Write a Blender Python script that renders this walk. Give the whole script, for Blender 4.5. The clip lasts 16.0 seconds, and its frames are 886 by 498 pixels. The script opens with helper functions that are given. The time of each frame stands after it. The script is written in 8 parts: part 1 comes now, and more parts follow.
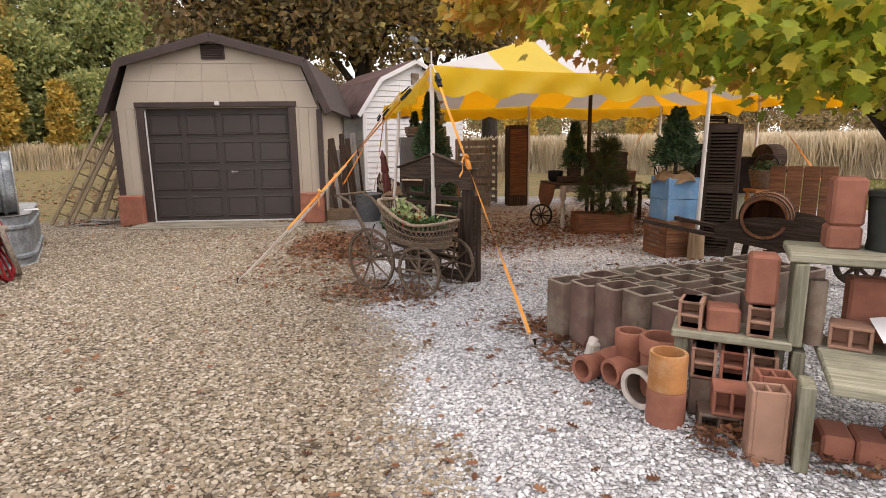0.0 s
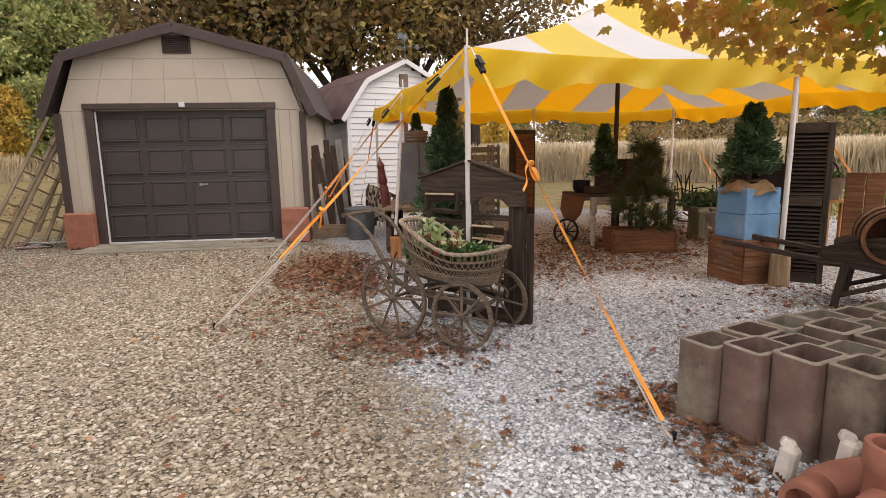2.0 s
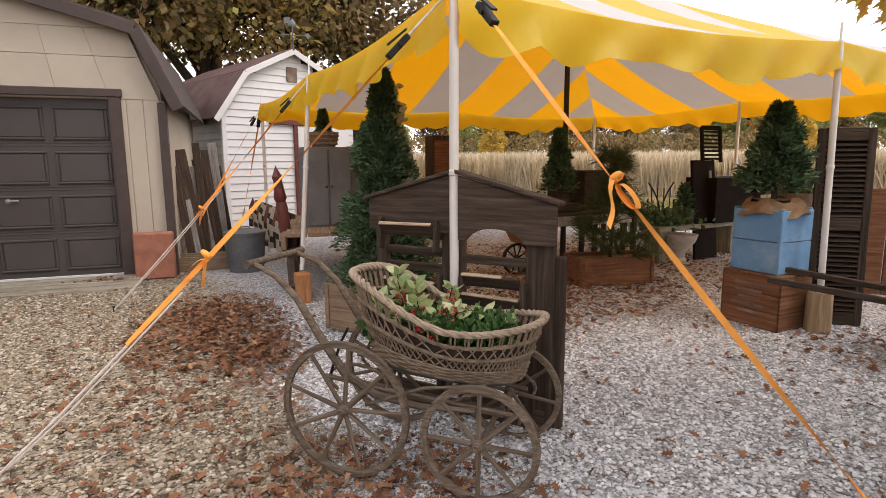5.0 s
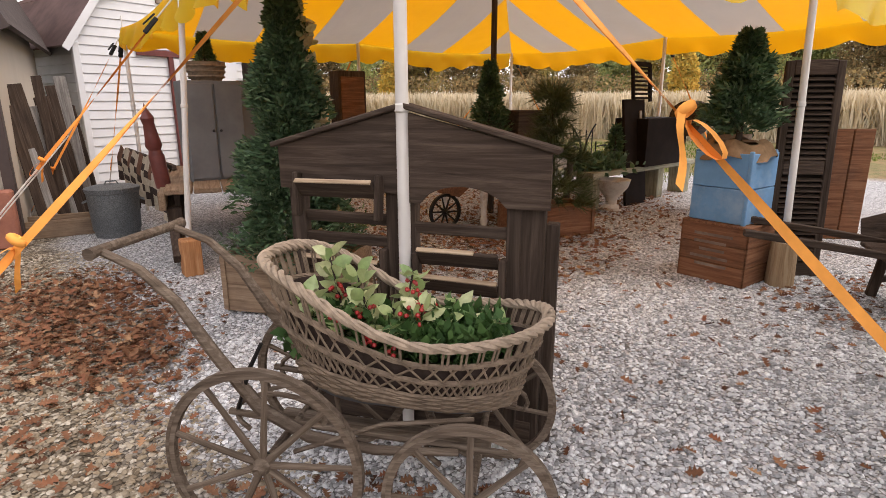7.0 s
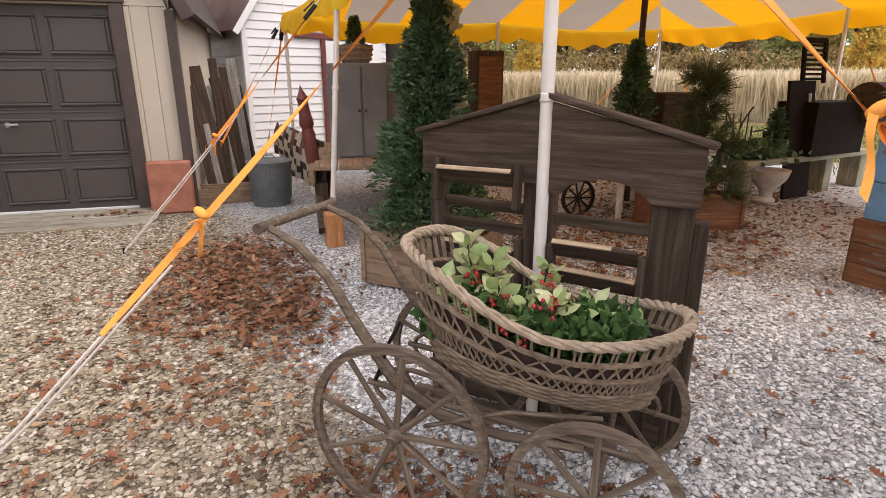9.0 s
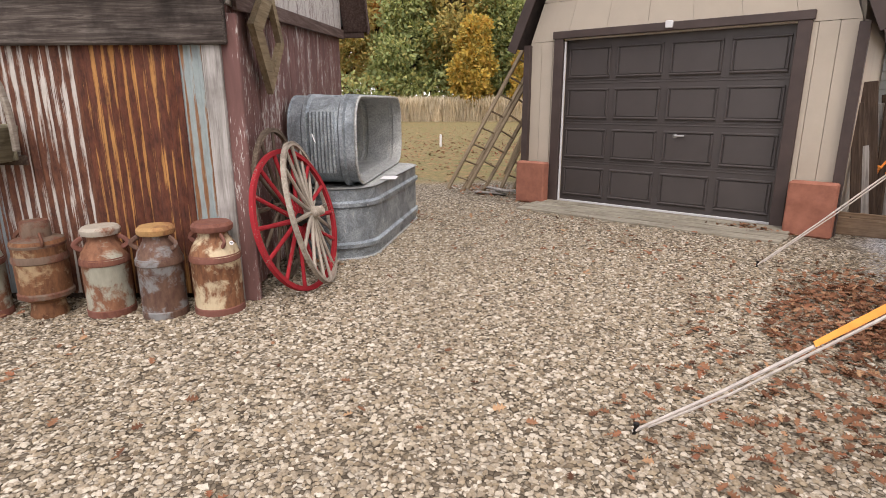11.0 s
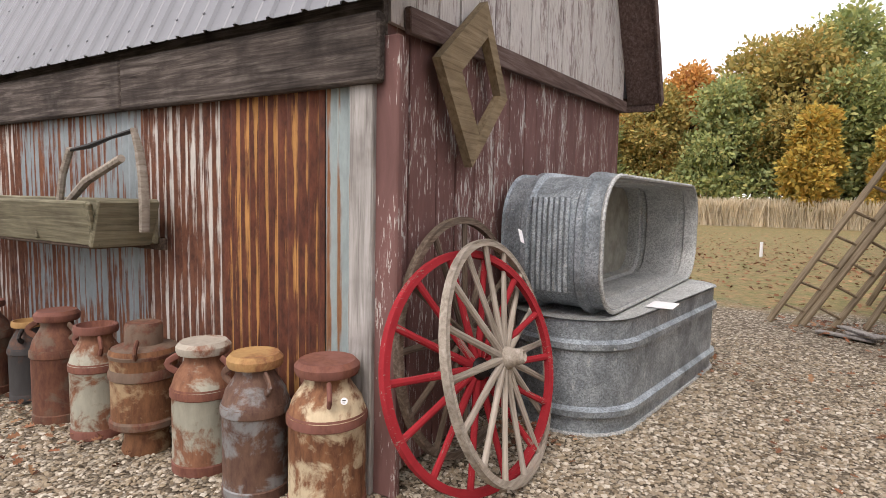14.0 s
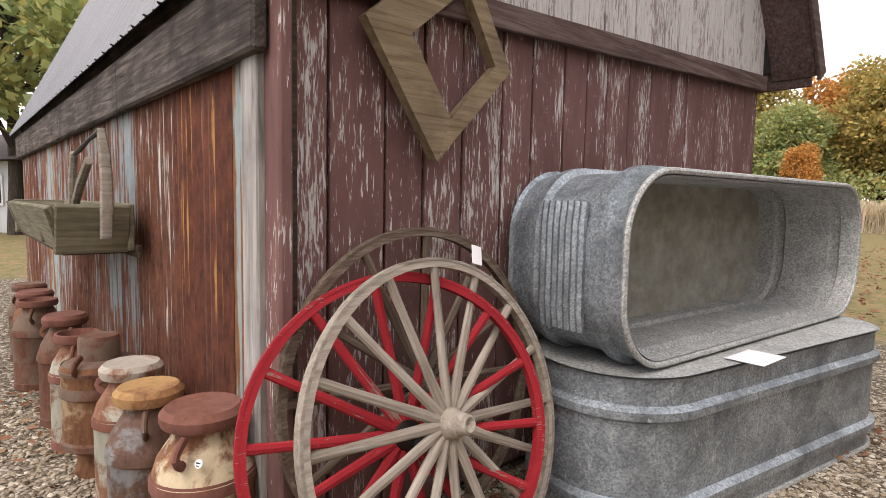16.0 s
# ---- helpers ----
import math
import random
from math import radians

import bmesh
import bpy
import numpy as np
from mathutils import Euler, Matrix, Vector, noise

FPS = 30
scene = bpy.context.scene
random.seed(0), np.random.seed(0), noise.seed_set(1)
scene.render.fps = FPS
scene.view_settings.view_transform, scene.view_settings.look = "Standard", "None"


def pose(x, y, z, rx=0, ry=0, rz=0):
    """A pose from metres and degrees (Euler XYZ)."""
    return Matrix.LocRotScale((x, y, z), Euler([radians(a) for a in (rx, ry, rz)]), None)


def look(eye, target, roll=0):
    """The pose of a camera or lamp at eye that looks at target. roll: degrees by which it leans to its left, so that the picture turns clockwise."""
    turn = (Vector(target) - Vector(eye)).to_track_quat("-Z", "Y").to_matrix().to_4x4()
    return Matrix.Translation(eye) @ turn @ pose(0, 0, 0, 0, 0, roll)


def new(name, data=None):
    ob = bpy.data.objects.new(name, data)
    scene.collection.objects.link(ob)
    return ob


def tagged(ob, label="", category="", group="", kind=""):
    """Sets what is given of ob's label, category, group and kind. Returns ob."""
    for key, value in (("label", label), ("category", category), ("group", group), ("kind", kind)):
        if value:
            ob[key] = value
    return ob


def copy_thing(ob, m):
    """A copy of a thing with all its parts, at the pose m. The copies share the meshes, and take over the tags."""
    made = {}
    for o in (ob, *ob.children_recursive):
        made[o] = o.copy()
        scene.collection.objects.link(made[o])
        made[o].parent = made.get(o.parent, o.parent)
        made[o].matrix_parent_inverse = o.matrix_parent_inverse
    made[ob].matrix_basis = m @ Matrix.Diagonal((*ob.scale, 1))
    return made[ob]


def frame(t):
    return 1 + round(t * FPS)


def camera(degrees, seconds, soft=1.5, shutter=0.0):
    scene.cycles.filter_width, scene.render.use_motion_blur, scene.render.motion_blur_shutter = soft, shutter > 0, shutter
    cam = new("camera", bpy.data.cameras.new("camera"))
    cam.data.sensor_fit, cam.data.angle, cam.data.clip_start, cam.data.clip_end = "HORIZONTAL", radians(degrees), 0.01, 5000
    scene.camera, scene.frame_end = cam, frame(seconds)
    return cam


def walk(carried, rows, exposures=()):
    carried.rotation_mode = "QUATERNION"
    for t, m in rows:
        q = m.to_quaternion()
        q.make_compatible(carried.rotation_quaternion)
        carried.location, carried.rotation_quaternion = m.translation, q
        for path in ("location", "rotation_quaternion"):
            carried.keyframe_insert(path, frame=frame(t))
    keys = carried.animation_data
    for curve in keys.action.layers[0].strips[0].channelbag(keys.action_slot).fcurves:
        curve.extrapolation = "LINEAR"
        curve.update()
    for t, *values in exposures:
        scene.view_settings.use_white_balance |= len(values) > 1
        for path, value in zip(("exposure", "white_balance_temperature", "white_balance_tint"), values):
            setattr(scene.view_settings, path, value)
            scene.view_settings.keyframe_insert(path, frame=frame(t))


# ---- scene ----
cam = camera(76.4, 16.0, soft=0.4)
PATH = [
    (0, (1.684, -1.88, 1.61), (1.782, 0.083, 1.237), -0.7),
    (0.5, (1.592, -1.489, 1.565), (1.58, 0.478, 1.205), -0.7),
    (1, (1.422, -1.161, 1.566), (1.408, 0.806, 1.203), -0.9),
    (1.5, (1.242, -0.809, 1.567), (1.31, 1.158, 1.211), -1.0),
    (2, (1.138, -0.406, 1.569), (1.346, 1.553, 1.226), -1.0),
    (2.5, (0.956, -0.076, 1.575), (1.24, 1.876, 1.242), -0.6),
    (3, (0.874, 0.303, 1.562), (1.225, 2.245, 1.237), -0.6),
    (3.5, (0.877, 0.701, 1.56), (1.314, 2.625, 1.237), -0.6),
    (3.7, (0.841, 0.831, 1.565), (1.313, 2.748, 1.246), -0.4),
    (5.8, (0.826, 2.086, 1.507), (1.582, 3.907, 1.173), -0.3),
    (6, (0.824, 2.195, 1.498), (1.621, 3.996, 1.149), -0.2),
    (6.5, (0.859, 2.404, 1.49), (1.753, 4.142, 1.063), -0.4),
    (7, (0.945, 2.517, 1.492), (1.879, 4.213, 0.988), -0.2),
    (7.5, (1.001, 2.567, 1.507), (1.948, 4.237, 0.944), -0.2),
    (8, (0.988, 2.572, 1.543), (1.936, 4.235, 0.964), 0.1),
    (8.5, (0.947, 2.572, 1.54), (1.771, 4.301, 0.963), 0.3),
    (9, (0.9, 2.523, 1.537), (1.42, 4.366, 0.962), -0.1),
    (9.5, (0.744, 2.357, 1.526), (0.914, 4.267, 0.96), -0.1),
    (10, (0.592, 2.176, 1.521), (0.233, 4.062, 0.958), -0.0),
    (10.2, (0.565, 2.134, 1.521), (-0.018, 3.965, 0.964), -0.3),
    (12.3, (-0.187, 3.143, 1.426), (-1.878, 4.154, 1.079), 1.0),
    (12.5, (-0.273, 3.253, 1.416), (-1.999, 4.217, 1.112), 0.9),
    (13, (-0.483, 3.547, 1.415), (-2.276, 4.404, 1.184), 0.8),
    (13.5, (-0.762, 3.769, 1.399), (-2.612, 4.501, 1.199), 0.9),
    (14, (-0.978, 3.967, 1.388), (-2.841, 4.674, 1.214), 1.1),
    (14.5, (-1.131, 4.271, 1.395), (-3.008, 4.943, 1.237), 1.0),
    (15, (-1.267, 4.541, 1.397), (-3.199, 5.033, 1.235), 1.0),
    (15.5, (-1.409, 4.799, 1.425), (-3.377, 5.115, 1.261), 0.9),
    (16, (-1.471, 5.108, 1.405), (-3.461, 5.208, 1.236), 1.1),
]
walk(cam, [(t, look(eye, target, roll)) for t, eye, target, roll in PATH],
     [(0, 0.55, 7050, 17), (5.8, 0.64, 6950, 17), (8.5, 0.86, 6850, 17), (10, 0.84, 6850, 17), (12.5, 0.76, 6800, 16), (16, 0.85, 6850, 16)])

# ---- world, sun ----
world = bpy.data.worlds.new("overcast_sky")
scene.world = world
world.use_nodes = True
wn, wl = world.node_tree.nodes, world.node_tree.links
wn.clear()
sky = wn.new("ShaderNodeTexSky")
sky.sky_type, sky.sun_disc = "NISHITA", False
sky.sun_elevation, sky.sun_rotation = radians(38), radians(200)
cloud = wn.new("ShaderNodeMix")
cloud.data_type = "RGBA"
cloud.inputs["Factor"].default_value = 0.82
cloud.inputs["B"].default_value = (9.2, 9.3, 9.6, 1)
bg = wn.new("ShaderNodeBackground")
bg.inputs["Strength"].default_value = 0.13
wo = wn.new("ShaderNodeOutputWorld")
wl.new(sky.outputs[0], cloud.inputs["A"])
wl.new(cloud.outputs["Result"], bg.inputs[0])
wl.new(bg.outputs[0], wo.inputs[0])
sun_lamp = new("sun", bpy.data.lights.new("sun", "SUN"))
sun_lamp.data.energy, sun_lamp.data.angle, sun_lamp.data.color = 1.2, radians(25), (1.0, 0.95, 0.88)
# soft light from high on the tent's side
sun_lamp.matrix_world = look((14, -7, 24), (0, 4, 0))


# ---- mesh helpers ----
class MB:
    """Collects vertices and faces of one mesh."""

    def __init__(self):
        self.v, self.f, self.m = [], [], []

    def add(self, verts, faces, mat=0):
        n = len(self.v)
        self.v.extend([tuple(p) for p in verts])
        self.f.extend([tuple(i + n for i in q) for q in faces])
        self.m.extend([mat] * len(faces))
        return self

    def box(self, c, s, rot=None, bev=0.006, mat=0):
        """A box with chamfered edges: centre, full size, rotation matrix."""
        h = [x / 2 for x in s]
        b = min(bev, min(h) * 0.45)
        vs, idx = [], {}
        for sx in (-1, 1):
            for sy in (-1, 1):
                for sz in (-1, 1):
                    sg = (sx, sy, sz)
                    for ax in range(3):
                        p = [sg[k] * (h[k] - (0 if k == ax else b)) for k in range(3)]
                        idx[(sg, ax)] = len(vs)
                        vs.append(p)
        fs = []
        for ax in range(3):
            a, c2 = (ax + 1) % 3, (ax + 2) % 3
            for s1 in (-1, 1):
                q = []
                for sa, sc in ((-1, -1), (1, -1), (1, 1), (-1, 1)):
                    g = [0, 0, 0]
                    g[ax], g[a], g[c2] = s1, sa, sc
                    q.append(idx[(tuple(g), ax)])
                fs.append(q if s1 > 0 else q[::-1])
            for sa in (-1, 1):
                for sc in (-1, 1):
                    g0, g1 = [0, 0, 0], [0, 0, 0]
                    g0[ax], g0[a], g0[c2] = -1, sa, sc
                    g1[ax], g1[a], g1[c2] = 1, sa, sc
                    g0, g1 = tuple(g0), tuple(g1)
                    q = [idx[(g0, a)], idx[(g1, a)], idx[(g1, c2)], idx[(g0, c2)]]
                    fs.append(q if sa * sc > 0 else q[::-1])
        for sx in (-1, 1):
            for sy in (-1, 1):
                for sz in (-1, 1):
                    q = [idx[((sx, sy, sz), k)] for k in range(3)]
                    fs.append(q if sx * sy * sz > 0 else q[::-1])
        m = Matrix.Translation(c) @ (rot.to_4x4() if rot else Matrix.Identity(4))
        return self.add([m @ Vector(p) for p in vs], fs, mat)

    def beam(self, p0, p1, w, t, up=(0, 0, 1), bev=0.005, mat=0):
        """A board from p0 to p1, w wide across, t thick along up."""
        p0, p1 = Vector(p0), Vector(p1)
        x = (p1 - p0)
        ln = x.length
        x.normalize()
        z = Vector(up)
        y = z.cross(x)
        if y.length < 1e-4:
            y = Vector((0, 1, 0)).cross(x)
        y.normalize()
        z = x.cross(y)
        return self.box((p0 + p1) / 2, (ln, w, t), Matrix((x, y, z)).transposed(), bev, mat)

    def tube(self, pts, r, n=8, closed=False, mat=0, flat=1.0):
        """A round bar along points; r is one radius or one a point."""
        pts = [Vector(p) for p in pts]
        k = len(pts)
        rs = r if isinstance(r, (list, tuple)) else [r] * k
        rings, prev = [], None
        for i, p in enumerate(pts):
            if closed:
                d = pts[(i + 1) % k] - pts[i - 1]
            else:
                d = pts[min(i + 1, k - 1)] - pts[max(i - 1, 0)]
            d.normalize()
            if prev is None:
                a = d.cross(Vector((0, 0, 1)))
                if a.length < 0.05:
                    a = d.cross(Vector((0, 1, 0)))
            else:
                a = prev - d * prev.dot(d)
            a.normalize()
            prev = a
            b = d.cross(a)
            rings.append([p + (a * math.cos(2 * math.pi * j / n) + b * flat * math.sin(2 * math.pi * j / n)) * rs[i] for j in range(n)])
        vs = [q for g in rings for q in g]
        fs = []
        for i in range(k if closed else k - 1):
            for j in range(n):
                i2, j2 = (i + 1) % k, (j + 1) % n
                fs.append((i * n + j, i * n + j2, i2 * n + j2, i2 * n + j))
        if not closed:
            fs.append(tuple(range(n))[::-1])
            fs.append(tuple((k - 1) * n + j for j in range(n)))
        return self.add(vs, fs, mat)

    def lathe(self, prof, n=24, m=None, mat=0, arc=1.0):
        """Turns a profile of (radius, height) about z."""
        m = m or Matrix.Identity(4)
        vs, fs = [], []
        for r, z in prof:
            for j in range(n):
                a = 2 * math.pi * arc * j / n
                vs.append(m @ Vector((r * math.cos(a), r * math.sin(a), z)))
        for i in range(len(prof) - 1):
            for j in range(n if arc == 1.0 else n - 1):
                j2 = (j + 1) % n
                fs.append((i * n + j, i * n + j2, (i + 1) * n + j2, (i + 1) * n + j))
        return self.add(vs, fs, mat)

    def grid(self, fn, nu, nv, mat=0, closed_u=False):
        """A sheet fn(i, j) over nu by nv points."""
        vs = [fn(i, j) for i in range(nu) for j in range(nv)]
        fs = []
        for i in range(nu if closed_u else nu - 1):
            for j in range(nv - 1):
                i2 = (i + 1) % nu
                fs.append((i * nv + j, i2 * nv + j, i2 * nv + j + 1, i * nv + j + 1))
        return self.add(vs, fs, mat)


def mesh_of(name, mb, mats, smooth=35):
    me = bpy.data.meshes.new(name)
    me.from_pydata(mb.v, [], mb.f)
    for mt in (mats if isinstance(mats, (list, tuple)) else [mats]):
        me.materials.append(mt)
    if any(mb.m):
        me.polygons.foreach_set("material_index", mb.m)
    if smooth:
        me.polygons.foreach_set("use_smooth", [True] * len(me.polygons))
        me.set_sharp_from_angle(angle=radians(smooth))
    me.update()
    return me


def part(name, mb, mats, parent, label="", smooth=35, m=None):
    ob = new(name, mesh_of(name, mb, mats, smooth))
    ob.parent = parent
    if m is not None:
        ob.matrix_basis = m
    return tagged(ob, label) if label else ob


def shared(name, me, parent, m):
    ob = new(name, me)
    ob.parent = parent
    ob.matrix_basis = m
    return ob


def rise(x):
    """The yard climbs gently from the drive onto the grey stone pad."""
    t = min(max((x - 1.1) / 2.4, 0.0), 1.0)
    return 0.13 * t * t * (3 - 2 * t)


def rise_np(x):
    t = np.clip((x - 1.1) / 2.4, 0.0, 1.0)
    return 0.13 * t * t * (3 - 2 * t)


def thing(name, label, category, m=None, group="", kind="", lift=None):
    """An empty that parents its parts, set on the sloping yard (or lifted by a given height)."""
    ob = new(name)
    ob.empty_display_size = 0.1
    if m is not None:
        up = rise(m.translation.x) if lift is None else lift
        ob.matrix_basis = Matrix.Translation((0, 0, up)) @ m
    return tagged(ob, label, category, group, kind)


def solo(name, mb, mats, label, category, m=None, group="", kind="", smooth=35):
    ob = new(name, mesh_of(name, mb, mats, smooth))
    if m is not None:
        ob.matrix_basis = m
    return tagged(ob, label, category, group, kind)


def lerp(a, b, t):
    return a + (b - a) * t


RND = random.Random(7)
NPR = np.random.RandomState(11)

# ---- materials ----
def mat_new(name):
    mt = bpy.data.materials.new(name)
    mt.use_nodes = True
    nt = mt.node_tree
    nt.nodes.clear()
    out = nt.nodes.new("ShaderNodeOutputMaterial")
    bs = nt.nodes.new("ShaderNodeBsdfPrincipled")
    nt.links.new(bs.outputs[0], out.inputs[0])
    return mt, nt, bs


def node(nt, kind, **kw):
    nd = nt.nodes.new(kind)
    for k, v in kw.items():
        if k in nd.inputs:
            nd.inputs[k].default_value = v
    return nd


def coords(nt, scale=(1, 1, 1), space="Object"):
    tc = nt.nodes.new("ShaderNodeTexCoord")
    mp = nt.nodes.new("ShaderNodeMapping")
    mp.inputs["Scale"].default_value = scale
    nt.links.new(tc.outputs[space], mp.inputs[0])
    # each piece takes its own stretch of the pattern
    oi = nt.nodes.new("ShaderNodeObjectInfo")
    mul = nt.nodes.new("ShaderNodeVectorMath")
    mul.operation = "SCALE"
    mul.inputs[0].default_value = (37.0, 53.0, 71.0)
    nt.links.new(oi.outputs["Random"], mul.inputs["Scale"])
    nt.links.new(mul.outputs[0], mp.inputs["Location"])
    return mp.outputs[0], oi.outputs["Random"]


def ramp(nt, fac, stops, interp="LINEAR"):
    cr = nt.nodes.new("ShaderNodeValToRGB")
    cr.color_ramp.interpolation = interp
    el = cr.color_ramp.elements
    while len(el) < len(stops):
        el.new(0.5)
    for e, (p, c) in zip(el, stops):
        e.position = p
        e.color = (*c, 1) if len(c) == 3 else c
    nt.links.new(fac, cr.inputs[0])
    return cr.outputs[0]


def noise_tex(nt, vec, scale, detail=5, rough=0.6, dist=0.0):
    nz = nt.nodes.new("ShaderNodeTexNoise")
    for k, v in (("Scale", scale), ("Detail", detail), ("Roughness", rough), ("Distortion", dist)):
        nz.inputs[k].default_value = v
    nt.links.new(vec, nz.inputs["Vector"])
    return nz.outputs["Fac"]


def mixc(nt, fac, a, b, mode="MIX"):
    mx = nt.nodes.new("ShaderNodeMix")
    mx.data_type, mx.blend_type = "RGBA", mode
    for sock, v in ((mx.inputs["Factor"], fac), (mx.inputs["A"], a), (mx.inputs["B"], b)):
        if isinstance(v, (int, float)):
            sock.default_value = v
        elif isinstance(v, tuple):
            sock.default_value = (*v, 1) if len(v) == 3 else v
        else:
            nt.links.new(v, sock)
    return mx.outputs["Result"]


def maths(nt, op, a, b=0.5):
    md = nt.nodes.new("ShaderNodeMath")
    md.operation = op
    for sock, v in ((md.inputs[0], a), (md.inputs[1], b)):
        if isinstance(v, (int, float)):
            sock.default_value = v
        else:
            nt.links.new(v, sock)
    return md.outputs[0]


def bump(nt, bs, h, strength=0.4, dist=0.01):
    bp = nt.nodes.new("ShaderNodeBump")
    bp.inputs["Strength"].default_value = strength
    bp.inputs["Distance"].default_value = dist
    nt.links.new(h, bp.inputs["Height"])
    nt.links.new(bp.outputs[0], bs.inputs["Normal"])


def wood(name, dark, mid, light, axis=2, rough=0.85, tint=0.25, scale=1.0, stain=(0.05, 0.04, 0.035), stain_amt=0.4):
    """Weathered wood with grain along one axis, stains and a tint of its own a piece."""
    mt, nt, bs = mat_new(name)
    sc = [38 * scale] * 3
    sc[axis] = 2.2 * scale
    vec, rnd = coords(nt, tuple(sc))
    g = noise_tex(nt, vec, 1.0, 6, 0.65, 0.6)
    col = ramp(nt, g, [(0.28, dark), (0.5, mid), (0.74, light)])
    vec2, _ = coords(nt, (2.4, 2.4, 2.4))
    st = noise_tex(nt, vec2, 1.3, 4, 0.6)
    stf = ramp(nt, st, [(0.48, (0, 0, 0)), (0.72, (stain_amt,) * 3)])
    col = mixc(nt, stf, col, stain)
    v = maths(nt, "MULTIPLY_ADD", rnd, tint)
    nt.nodes[-1].inputs[2].default_value = 1 - tint / 2
    hs = nt.nodes.new("ShaderNodeHueSaturation")
    nt.links.new(v, hs.inputs["Value"])
    nt.links.new(col, hs.inputs["Color"])
    nt.links.new(hs.outputs[0], bs.inputs["Base Color"])
    bs.inputs["Roughness"].default_value = rough
    bs.inputs["Specular IOR Level"].default_value = 0.12
    bump(nt, bs, g, 0.7, 0.008)
    return mt


def plain(name, col, rough=0.6, metal=0.0, var=0.25, scale=6.0, bmp=0.15, spec=0.4, dirt=None, dirt_amt=0.5, bscale=60.0):
    """Paint or metal with two scales of change, and dirt in patches."""
    mt, nt, bs = mat_new(name)
    vec, rnd = coords(nt, (1, 1, 1))
    a = noise_tex(nt, vec, scale, 5, 0.6)
    b = noise_tex(nt, vec, bscale, 3, 0.6)
    c0 = tuple(max(0, x * (1 - var)) for x in col)
    c1 = tuple(min(1, x * (1 + var)) for x in col)
    cc = ramp(nt, a, [(0.3, c0), (0.7, c1)])
    if dirt:
        d = noise_tex(nt, vec, scale * 0.6, 8, 0.7)
        f = ramp(nt, d, [(0.5, (0, 0, 0)), (0.66, (dirt_amt,) * 3)])
        cc = mixc(nt, f, cc, dirt)
    nt.links.new(cc, bs.inputs["Base Color"])
    bs.inputs["Roughness"].default_value = rough
    bs.inputs["Metallic"].default_value = metal
    bs.inputs["Specular IOR Level"].default_value = spec
    if bmp:
        bump(nt, bs, b, bmp, 0.004)
    return mt


def peeling(name, paint, bare0, bare1, amt=0.5, axis=2, paint_dark=0.75):
    """Old paint flaking off grey wood along the grain."""
    mt, nt, bs = mat_new(name)
    sc = [85.0] * 3
    sc[axis] = 10.0
    vec, rnd = coords(nt, tuple(sc))
    g = noise_tex(nt, vec, 1.0, 7, 0.7, 0.5)
    sc2 = [5.0] * 3
    sc2[axis] = 1.6
    vec2, _ = coords(nt, tuple(sc2))
    big = noise_tex(nt, vec2, 1.0, 4, 0.6, 0.8)
    s = maths(nt, "ADD", maths(nt, "MULTIPLY", g, 0.62), maths(nt, "MULTIPLY", big, 0.38))
    s = maths(nt, "ADD", s, maths(nt, "MULTIPLY", rnd, 0.05))
    f = ramp(nt, s, [(0.61 - 0.15 * amt, (0, 0, 0)), (0.635 - 0.15 * amt, (1, 1, 1))])
    bare = ramp(nt, g, [(0.35, bare0), (0.7, bare1)])
    pt = ramp(nt, big, [(0.3, tuple(x * paint_dark for x in paint)), (0.7, paint)])
    cc = mixc(nt, f, pt, bare)
    nt.links.new(cc, bs.inputs["Base Color"])
    bs.inputs["Roughness"].default_value = 0.85
    bs.inputs["Specular IOR Level"].default_value = 0.2
    bump(nt, bs, maths(nt, "SUBTRACT", g, f), 0.45, 0.004)
    return mt


def rusty(name, base, rust0, rust1, amt=0.5, streak=True, metal=0.3, rough=0.75, sc_streak=34.0, pitch=0.0):
    """Sheet metal with rust in streaks that run down."""
    mt, nt, bs = mat_new(name)
    vec, rnd = coords(nt, (sc_streak, sc_streak, 1.1) if streak else (5, 5, 5))
    a = noise_tex(nt, vec, 1.0, 7, 0.68, 0.3)
    vec2, _ = coords(nt, (2.2, 2.2, 1.6))
    b = noise_tex(nt, vec2, 1.2, 4, 0.6)
    s = maths(nt, "ADD", maths(nt, "MULTIPLY", a, 0.65), maths(nt, "MULTIPLY", b, 0.35))
    if pitch:
        # rust thickens on each ridge, painting in the corrugation's light and dark
        tc = nt.nodes.new("ShaderNodeTexCoord")
        sep = nt.nodes.new("ShaderNodeSeparateXYZ")
        nt.links.new(tc.outputs["Object"], sep.inputs[0])
        w = maths(nt, "SINE", maths(nt, "MULTIPLY", sep.outputs[1], 2 * math.pi / pitch))
        s = maths(nt, "ADD", s, maths(nt, "MULTIPLY", w, 0.075))
    f = ramp(nt, s, [(0.62 - 0.27 * amt, (0, 0, 0)), (0.68 - 0.27 * amt, (1, 1, 1))])
    vec3, _ = coords(nt, (26, 26, 9))
    c = noise_tex(nt, vec3, 1.0, 6, 0.7)
    rc = ramp(nt, c, [(0.33, rust0), (0.68, rust1)])
    bc = ramp(nt, c, [(0.3, tuple(x * 0.75 for x in base)), (0.7, base)])
    nt.links.new(mixc(nt, f, bc, rc), bs.inputs["Base Color"])
    bs.inputs["Roughness"].default_value = rough
    bs.inputs["Metallic"].default_value = metal
    bs.inputs["Specular IOR Level"].default_value = 0.3
    bump(nt, bs, c, 0.25, 0.003)
    return mt


